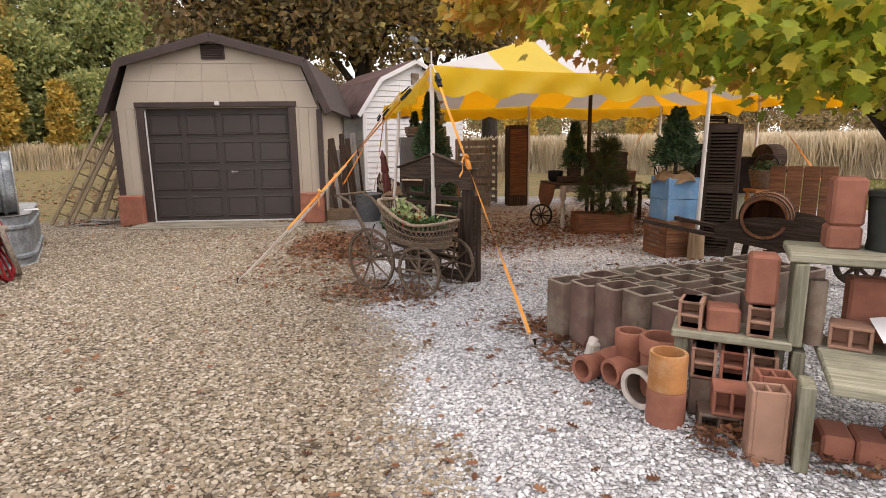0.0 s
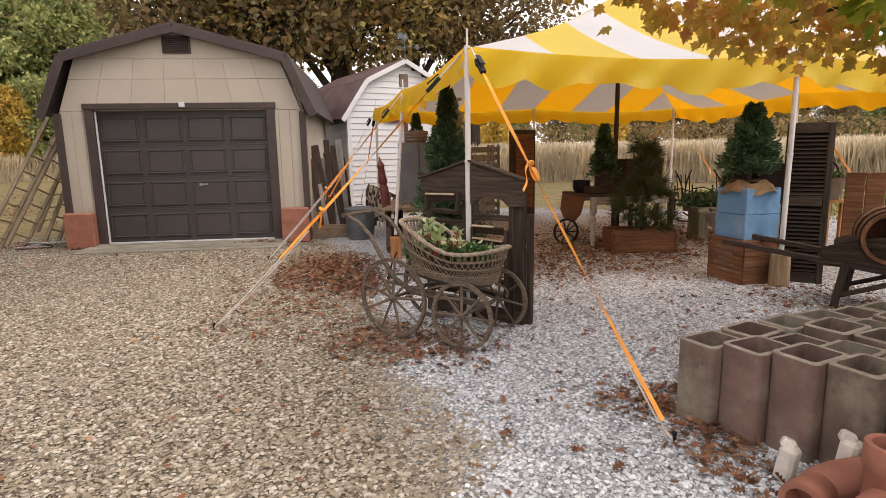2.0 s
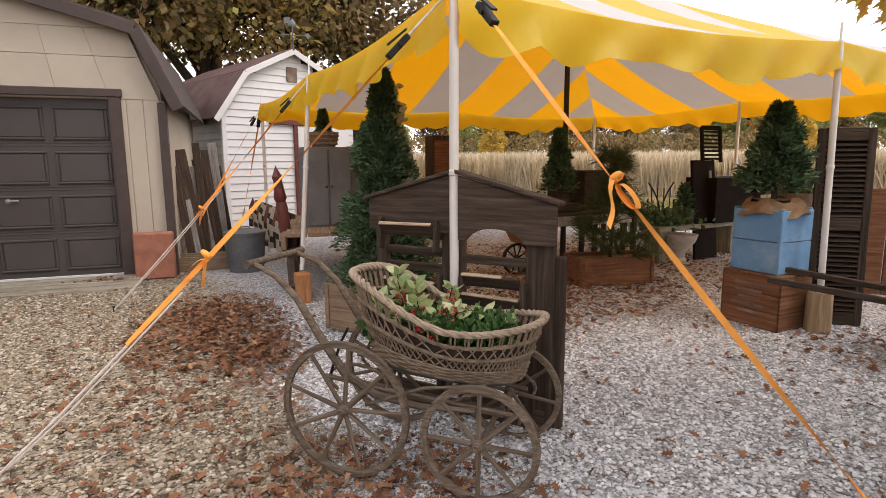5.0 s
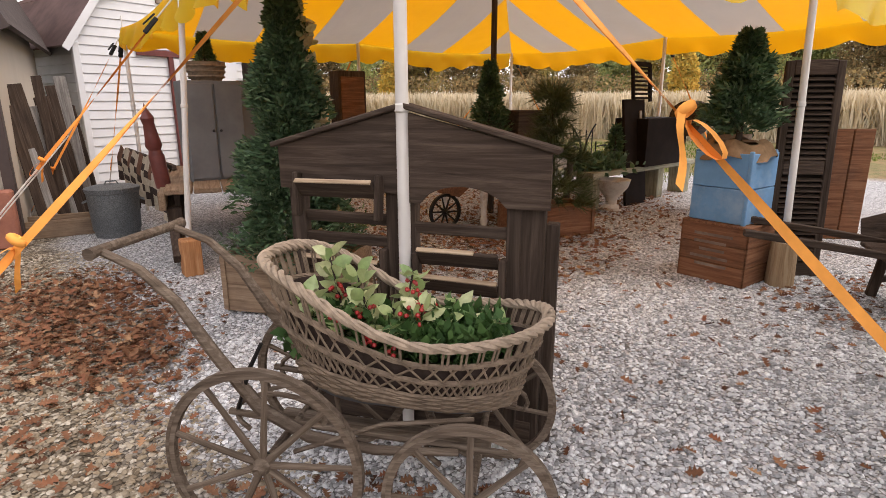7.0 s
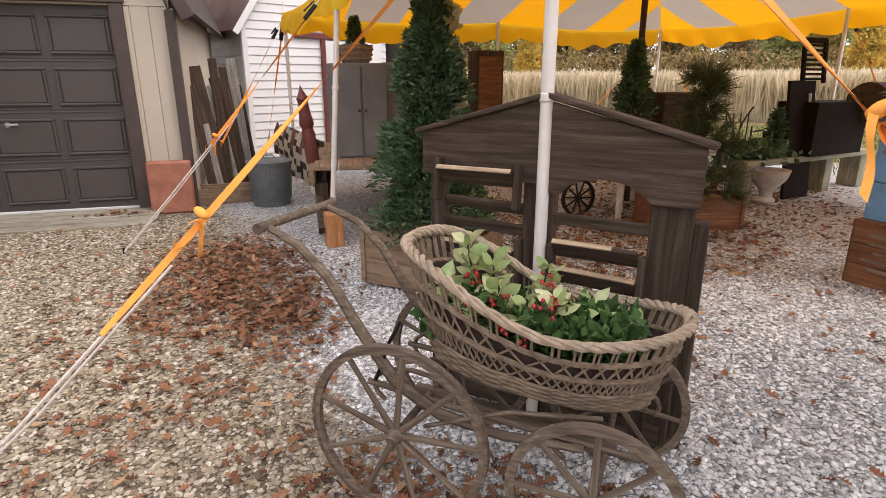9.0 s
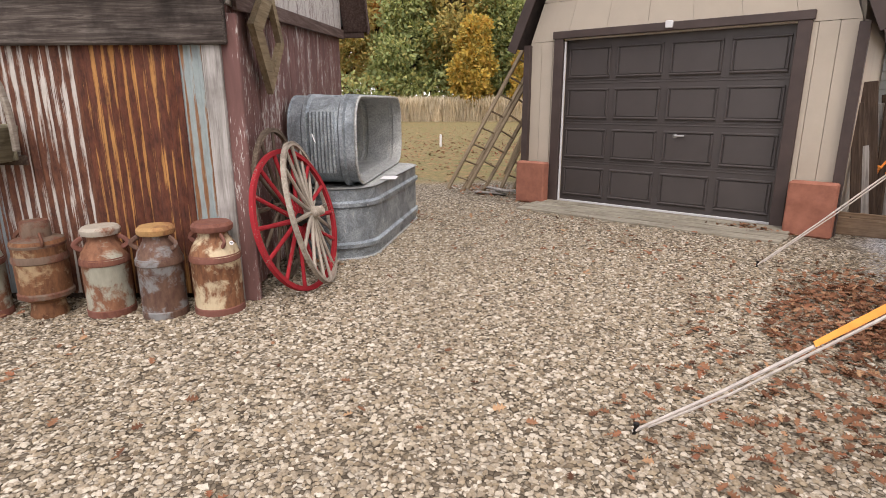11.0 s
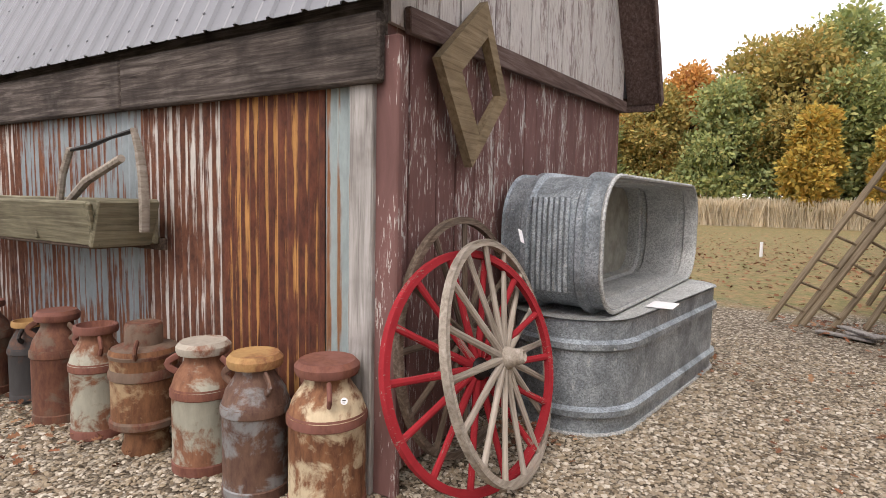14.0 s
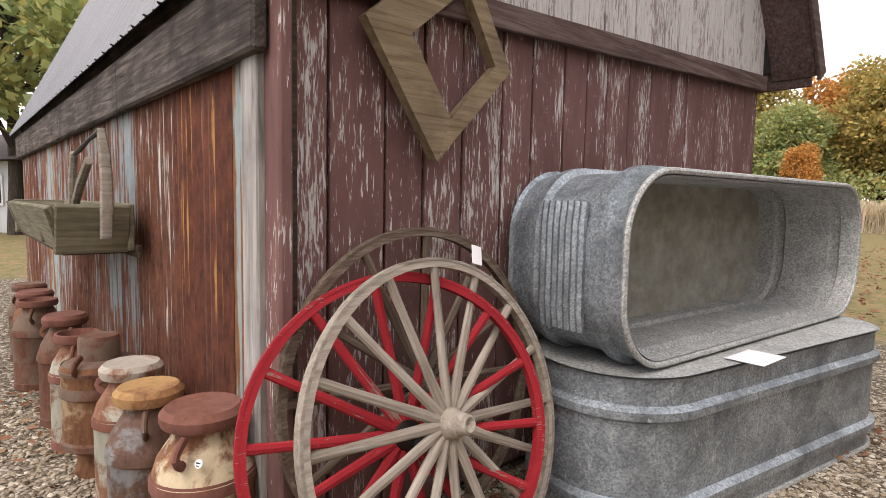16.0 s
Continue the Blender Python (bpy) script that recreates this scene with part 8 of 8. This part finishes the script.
# ---- ladders, boards, clay corner guards at the garage ----
def ladder(m, L, W, n, label):
    l = thing("wooden_ladder", label, "ladder", m, group="ladders by the garage")
    for s in (-1, 1):
        part("rail", MB().box((s * W / 2, 0, L / 2), (0.035, 0.07, L), bev=0.006), M_LADDER, l)
    rm = mesh_of("rung", MB().tube([(-W / 2, 0, 0), (W / 2, 0, 0)], 0.015, 8), M_LADDER)
    for k in range(n):
        shared("rung", rm, l, pose(0, 0, 0.25 + k * (L - 0.4) / (n - 1)))
    return l


def lean_to(foot, top, W, n, label, turn=0.0):
    a, b = Vector(foot), Vector(top)
    z = (b - a).normalized()
    x = Vector((math.cos(radians(turn)), math.sin(radians(turn)), 0))
    x = (x - z * x.dot(z)).normalized()
    y = z.cross(x)
    m = Matrix((x, y, z)).transposed().to_4x4()
    m.translation = a
    return ladder(m, (b - a).length, W, n, label)


lean_to((-5.6, 9.92, 0.02), (-4.45, 10.6, 2.5), 0.34, 9, "old brown wooden ladder leaning on the garage wall", 75)
lean_to((-5.25, 10.0, 0.02), (-4.42, 10.8, 2.1), 0.36, 8, "grey-brown ladder leaning behind another", 75)
lean_to((-4.95, 10.55, 0.02), (-4.42, 10.95, 1.5), 0.3, 6, "short broken ladder by the garage wall", 75)
lean_to((-6.2, 12.6, 0.02), (-4.2, 12.6, 4.15), 0.42, 15, "long ladder rising past the garage roof", 90)
for k, (x, y, r) in enumerate(((-4.95, 10.05, 10), (-4.75, 10.25, 40), (-4.85, 10.12, -20))):
    pk = thing("loose_board", "pale loose board on the gravel", "board", pose(x, y, 0.02 + 0.03 * k, 0, 0, r), group="loose boards")
    part("plank", MB().box((0, 0, 0.012), (0.55, 0.1, 0.024)), M_GREYBOARD, pk)
for x in (-4.05, -0.42):
    cg = thing("clay_corner_block", "red clay flue tile standing at the garage corner", "clay tile", pose(x, 9.86, 0), group="clay corner blocks")
    part("tile", MB().box((0, 0, 0.31), (0.48, 0.17, 0.62), bev=0.02), M_TERRA, cg)
rb = random.Random(5)
for k in range(9):
    x = -0.02 + 0.06 * k
    bd = thing("leaning_board", "dark salvaged board leaning beside the garage", "board", pose(x, 10.6 + 0.12 * k, 0, -rb.uniform(6, 12), rb.uniform(-9, -4), rb.uniform(-10, 20)), group="leaning boards")
    part("plank", MB().box((0, 0, 0.75 + 0.06 * (k % 4)), (0.11 + 0.03 * (k % 3), 0.03, 1.5 + 0.12 * (k % 4))), (M_DARKWOODZ, M_GREYBOARD, M_DARKWOODZ)[k % 3], bd)
wbx = thing("low_wood_box", "low weathered plank box by the garage", "box", pose(0.12, 10.42, 0, 0, 0, 3))
for s in (-1, 1):
    part("side", MB().box((0, s * 0.2, 0.1), (0.75, 0.025, 0.2)), M_PLANTER, wbx)
    part("end", MB().box((s * 0.365, 0, 0.1), (0.025, 0.38, 0.2)), M_PLANTER, wbx)
part("bottom", MB().box((0, 0, 0.02), (0.7, 0.38, 0.02)), M_PLANTER, wbx)
sp_ = thing("survey_stake", "short white stake at the lawn's edge", "stake", pose(-12.2, 17.5, 0))
part("stake", MB().box((0, 0, 0.2), (0.07, 0.05, 0.42)), M_PAPER, sp_)


# ---- clay yard ----
M_RIM = plain("worn_clay_rim", (0.34, 0.285, 0.23), 0.85, 0, 0.3, 14, 0.2, 0.2, (0.2, 0.15, 0.12), 0.7)


def flue_mesh(mt, L=0.27, W=0.222, H=0.455, t=0.024):
    mb = MB()
    o, i_ = stadium(L, W, 0.03, 3), stadium(L - 2 * t, W - 2 * t, 0.02, 3)
    k = len(o)
    rings = [[(x * 0.99, y * 0.99, 0.002) for x, y in o], [(x, y, 0) for x, y in o], [(x, y, H - 0.006) for x, y in o], [(x * 0.985, y * 0.985, H) for x, y in o], [(x, y, H) for x, y in i_], [(x, y, 0) for x, y in i_]]
    mb.grid(lambda a, b: rings[b][a], k, 3, closed_u=True)
    mb.grid(lambda a, b: rings[b + 2][a], k, 3, 1, closed_u=True)
    mb.grid(lambda a, b: rings[b + 4][a], k, 2, closed_u=True)
    return mesh_of("flue", mb, [mt, M_RIM])


FL1, FL2 = Vector((0.55, -0.835, 0)), Vector((0.967, 0.253, 0))
FMS = [flue_mesh(M_TERRADK), flue_mesh(plain("grey_brown_clay", (0.25, 0.215, 0.17), 0.8, 0, 0.35, 4, 0.25, 0.25, (0.15, 0.12, 0.095), 0.6)), flue_mesh(plain("plum_clay", (0.16, 0.1, 0.082), 0.7, 0, 0.35, 4, 0.25, 0.3, (0.29, 0.25, 0.2), 0.5))]
rf_ = random.Random(9)
for j in range(7):
    for k in range(5):
        p = Vector((2.87, 2.31, 0)) + FL1 * 0.23 * k + FL2 * 0.285 * j
        if j > 1 and k > 2 + (j < 4):
            continue
        if k == 4 and j > 0:
            continue
        f = thing("clay_flue", "square brown clay flue liner standing on gravel", "flue liner", pose(p.x, p.y, 0, 0, 0, 20 + rf_.uniform(-4, 4)), group="clay flue liners")
        f.scale = (1, 1, rf_.uniform(0.93, 1.07))
        shared("flue", FMS[(j * 2 + k + rf_.randint(0, 1)) % 3], f, Matrix.Identity(4))
for x, y, z, s in ((3.03, 1.57, 0.0, 0.24), (2.87, 1.70, 0, 0.16)):
    mo = thing("mortar_lump", "pale broken lump of mortar among the flues", "mortar", pose(x, y, 0.0, 0, 0, 30))
    part("lump", MB().box((0, 0, s / 2), (0.09, 0.07, s), Euler((0.1, 0.12, 0)).to_matrix(), 0.02).box((0.02, 0.01, s), (0.06, 0.06, 0.05), Euler((0.4, 0.2, 0.5)).to_matrix(), 0.015), M_MORTAR, mo, smooth=0)


def pipe(name, label, r, h, m, mt, t=0.018, collar=True):
    p = thing(name, label, "clay pipe", m, group="clay pipes")
    prof = [(r - t, 0), (r, 0), (r, h * 0.72), (r * (1.1 if collar else 1), h * 0.76), (r * (1.1 if collar else 1), h - 0.008), (r * (1.07 if collar else 0.97), h), (r - t, h), (r - t, 0)]
    part("tube", MB().lathe(prof, 26), mt, p)
    return p


pipe("clay_pipe", "short red clay pipe standing upright", 0.1, 0.19, pose(3.01, 0.875, 0), M_TERRA, collar=False)
pipe("clay_pipe", "orange glazed pipe stacked on a red one", 0.098, 0.2, pose(3.01, 0.875, 0.192), M_TERRAOR, collar=False)
el = thing("clay_elbow", "brown clay pipe elbow lying on gravel", "clay pipe", pose(2.83, 1.49, 0.085, 0, 0, -60), group="clay pipes")
part("mouth", MB().lathe([(0.055, -0.02), (0.075, -0.02), (0.078, 0.06), (0.084, 0.07), (0.084, 0.13), (0.058, 0.13), (0.055, -0.02)], 22, pose(0, 0, 0, 90, 0, 0)), M_TERRA, el)
part("bend", MB().tube([(0, -0.02, 0), (0.0, 0.05, 0.0), (0.04, 0.1, 0.03), (0.11, 0.13, 0.07), (0.17, 0.14, 0.1)], [0.075, 0.077, 0.078, 0.076, 0.074], 18), M_TERRA, el)
te = pipe("clay_tee", "red clay pipe tee standing up", 0.085, 0.36, pose(2.98, 1.32, 0), M_TERRA)
part("branch", MB().lathe([(0.058, 0), (0.078, 0), (0.078, 0.17), (0.058, 0.17), (0.058, 0)], 20, pose(0, -0.02, 0.14, 92, 0, -65)), M_TERRA, te)
tb2 = pipe("clay_tee", "large clay pipe tee with a pale chipped rim", 0.115, 0.38, pose(3.09, 1.13, 0), M_TERRA)
part("branch", MB().lathe([(0.09, 0), (0.112, 0), (0.112, 0.2), (0.09, 0.2), (0.09, 0)], 22, pose(0, -0.02, 0.125, 92, 0, -62)), M_TERRADK, tb2)
part("pale_rim", MB().lathe([(0.088, 0.19), (0.116, 0.19), (0.118, 0.206), (0.088, 0.206), (0.088, 0.19)], 22, pose(0, -0.02, 0.125, 92, 0, -62)), M_MORTAR, tb2, "pale mortar-crusted rim")


def hollow_block(m, L, W, H, mt, label, cells=2, up=False):
    """A hollow clay block: open cells through its depth."""
    b = thing("hollow_block", label, "clay block", m, group="hollow clay blocks")
    t = 0.016
    mb = MB()
    mb.box((0, 0, t / 2), (L, W, t), bev=0.003).box((0, 0, H - t / 2), (L, W, t), bev=0.003)
    for k in range(cells + 1):
        if L >= H:
            mb.box((-L / 2 + t / 2 + k * (L - t) / cells, 0, H / 2), (t, W, H - 2 * t), bev=0.003)
        else:
            mb.box((0, 0, t / 2 + k * (H - t) / cells), (L - 2 * t, W, t), bev=0.003)
    if L < H:
        mb.box((-L / 2 + t / 2, 0, H / 2), (t, W, H - 2 * t), bev=0.003).box((L / 2 - t / 2, 0, H / 2), (t, W, H - 2 * t), bev=0.003)
    mb.box((0, W * 0.12, H / 2), (L - 2 * t, 0.01, H - 2 * t), bev=0.002)
    part("block", mb, mt, b)
    return b


YA = -30.0  # clay shelves run towards the right of the walker's start
def yard(x, y, z=0, rz=0):
    return pose(3.09, 0.74, 0, 0, 0, YA) @ pose(x, y, z, 0, 0, rz)


sh = thing("clay_shelf", "green-grey weathered plank shelf holding clay blocks", "shelf", yard(0.14, 0.31))
part("plank", MB().box((0, 0, 0.455), (0.56, 0.28, 0.045), bev=0.008), M_BENCHTOP, sh)
part("leg", MB().box((-0.23, 0.02, 0.215), (0.07, 0.2, 0.43)), M_BENCHLEG, sh)
part("back_leg", MB().box((0.23, 0.06, 0.215), (0.07, 0.1, 0.43)), M_BENCHLEG, sh)
for k, (x, mt) in enumerate(((-0.27, M_TERRATAN), (-0.12, M_TERRA), (0.06, M_TERRATAN))):
    if k == 1:
        sb2 = thing("clay_brick_block", "chipped red clay block on the shelf", "clay block", yard(0.22 + x, 0.29, 0.478, 6))
        part("block", MB().box((0, 0, 0.065), (0.16, 0.16, 0.13), bev=0.012), M_TERRA, sb2)
    else:
        hollow_block(yard(0.22 + x, 0.27, 0.478, -4), 0.12, 0.15, 0.16, mt, "tan hollow clay block with two open cells")
rt = thing("tall_red_block", "tall red clay flue block on a hollow one", "clay block", yard(0.27, 0.30, 0.640, 3))
part("block", MB().box((0, 0, 0.13), (0.14, 0.15, 0.26), bev=0.015), M_TERRA, rt)
for k in range(3):
    hollow_block(yard(0.03 + k * 0.14, 0.26, 0.22, 0), 0.125, 0.16, 0.17, (M_TERRATAN, M_TERRA, M_TERRATAN)[k], "hollow clay block stacked under the shelf")
    sb3 = thing("clay_brick_block", "brown clay block stacked under the shelf", "clay block", yard(0.03 + k * 0.14, 0.27, 0))
    part("block", MB().box((0, 0, 0.109), (0.13, 0.16, 0.218), bev=0.008), (M_TERRADK, M_TERRA, M_TERRATAN)[k], sb3)
hollow_block(yard(0.12, 0.1, 0, 8), 0.2, 0.16, 0.1, M_TERRADK, "low brown hollow block on the gravel")
hollow_block(yard(0.17, 0.1, 0.102, 5), 0.18, 0.16, 0.14, M_TERRA, "red hollow block set on another")
hollow_block(yard(0.31, 0.11, 0.0, 4), 0.16, 0.16, 0.1, M_TERRADK, "low brown hollow block beside the bench")
def standing_flue(name, label, m, mt, h):
    f = thing(name, label, "clay block", m)
    mb = MB().box((-0.07, 0, h / 2), (0.018, 0.12, h)).box((0.07, 0, h / 2), (0.018, 0.12, h)).box((0, 0, h / 2), (0.014, 0.09, h - 0.01))
    mb.box((0, -0.052, h / 2), (0.125, 0.016, h)).box((0, 0.052, h / 2), (0.125, 0.016, h))
    part("shell", mb, mt, f)


standing_flue("tan_flue_block", "tan two-celled clay flue block standing up", yard(0.317, -0.12, 0, 10), M_TERRATAN, 0.35)
standing_flue("red_flue_block", "red two-celled clay flue block standing up", yard(0.345, 0.02, 0, 10), M_TERRA, 0.37)
# display bench with a raised shelf
bb = thing("display_bench", "grey-green plank bench with a raised back shelf", "bench", yard(0.96, 0.1))
for k in range(3):
    part("seat_plank", MB().box((0.24, -0.25 + k * 0.24, 0.435), (1.34, 0.234, 0.045), bev=0.008), M_BENCHTOP, bb)
part("leg", MB().box((-0.50, -0.24, 0.206), (0.06, 0.15, 0.412)), M_BENCHLEG, bb)
part("leg", MB().box((0.8, -0.24, 0.206), (0.06, 0.15, 0.412)), M_BENCHLEG, bb)
part("back_leg", MB().box((-0.50, 0.22, 0.206), (0.06, 0.15, 0.412)), M_BENCHLEG, bb)
part("upright", MB().box((-0.53, 0.22, 0.668), (0.06, 0.28, 0.42)), M_BENCHLEG, bb)
part("upright", MB().box((0.8, 0.22, 0.668), (0.06, 0.28, 0.42)), M_BENCHLEG, bb)
part("raised_shelf", MB().box((0.16, 0.30, 0.905), (1.5, 0.42, 0.045), bev=0.008), M_BENCHTOP, bb)
part("price_strip", MB().box((0.02, 0.045, 0.888), (0.2, 0.008, 0.05), bev=0.001), M_PAPER, bb, "white paper price strip")
for nm, lb, x, y, z, sx, sy, sz, mt in (
        ("red_block", "red clay block on the raised shelf", 0.61, 0.48, 0.924, 0.15, 0.15, 0.12, M_TERRA), ("red_flue", "tall red clay flue on a block", 0.615, 0.48, 1.045, 0.145, 0.145, 0.24, M_TERRA),
        ("brown_flue", "brown clay flue on the raised shelf", 1.08, 0.5, 0.924, 0.24, 0.2, 0.42, M_TERRADK), ("sitting_flue", "red-brown clay flue standing on the bench", 0.74, 0.44, 0.46, 0.17, 0.12, 0.33, M_TERRA),
        ("sitting_flue", "red-brown clay flue beside another", 0.94, 0.44, 0.46, 0.2, 0.12, 0.34, M_TERRA), ("ground_brick", "red clay brick under the bench", 0.61, 0.05, 0.0, 0.13, 0.2, 0.13, M_TERRA),
        ("ground_brick", "red clay brick under the bench", 0.75, 0.08, 0.0, 0.13, 0.2, 0.12, M_TERRA), ("ground_brick", "dark red clay brick under the bench", 0.89, 0.1, 0.0, 0.13, 0.2, 0.14, M_TERRA)):
    bk_ = thing(nm, lb, "clay block", yard(x, y, z, 4))
    part("block", MB().box((0, 0, sz / 2), (sx, sy, sz), bev=0.014), mt, bk_)
pipe("clay_pipe", "slim brown clay pipe standing on the bench", 0.045, 0.33, yard(0.51, 0.28, 0.46), M_TERRADK, 0.012, False)
hollow_block(yard(0.67, 0.3, 0.46, -8), 0.18, 0.14, 0.12, M_TERRATAN, "tan hollow block on the bench")
cn = thing("dark_tin", "dark green ribbed tin pail on the raised shelf", "pail", yard(0.80, 0.46, 0.924))
part("body", MB().lathe([(0, 0), (0.085, 0), (0.09, 0.02), (0.085, 0.06), (0.095, 0.2), (0.1, 0.27), (0.115, 0.275), (0.115, 0.3), (0, 0.31)], 20), plain("dark_green_tin", (0.03, 0.036, 0.032), 0.5, 0.3, 0.3, 10), cn)
ps = thing("price_sheet", "large white paper laid over the bench blocks", "paper", yard(0.93, 0.27, 0.52, 8))
pg = MB()
pg.grid(lambda i, j: (-0.18 + 0.36 * i / 6, -0.12 + 0.2 * j / 3, 0.03 + 0.06 * j / 3 + 0.012 * math.sin(i * 1.3)), 7, 4)
pg.box((0, -0.03, -0.03), (0.2, 0.1, 0.07))
part("sheet", pg, M_PAPER, ps, smooth=80)
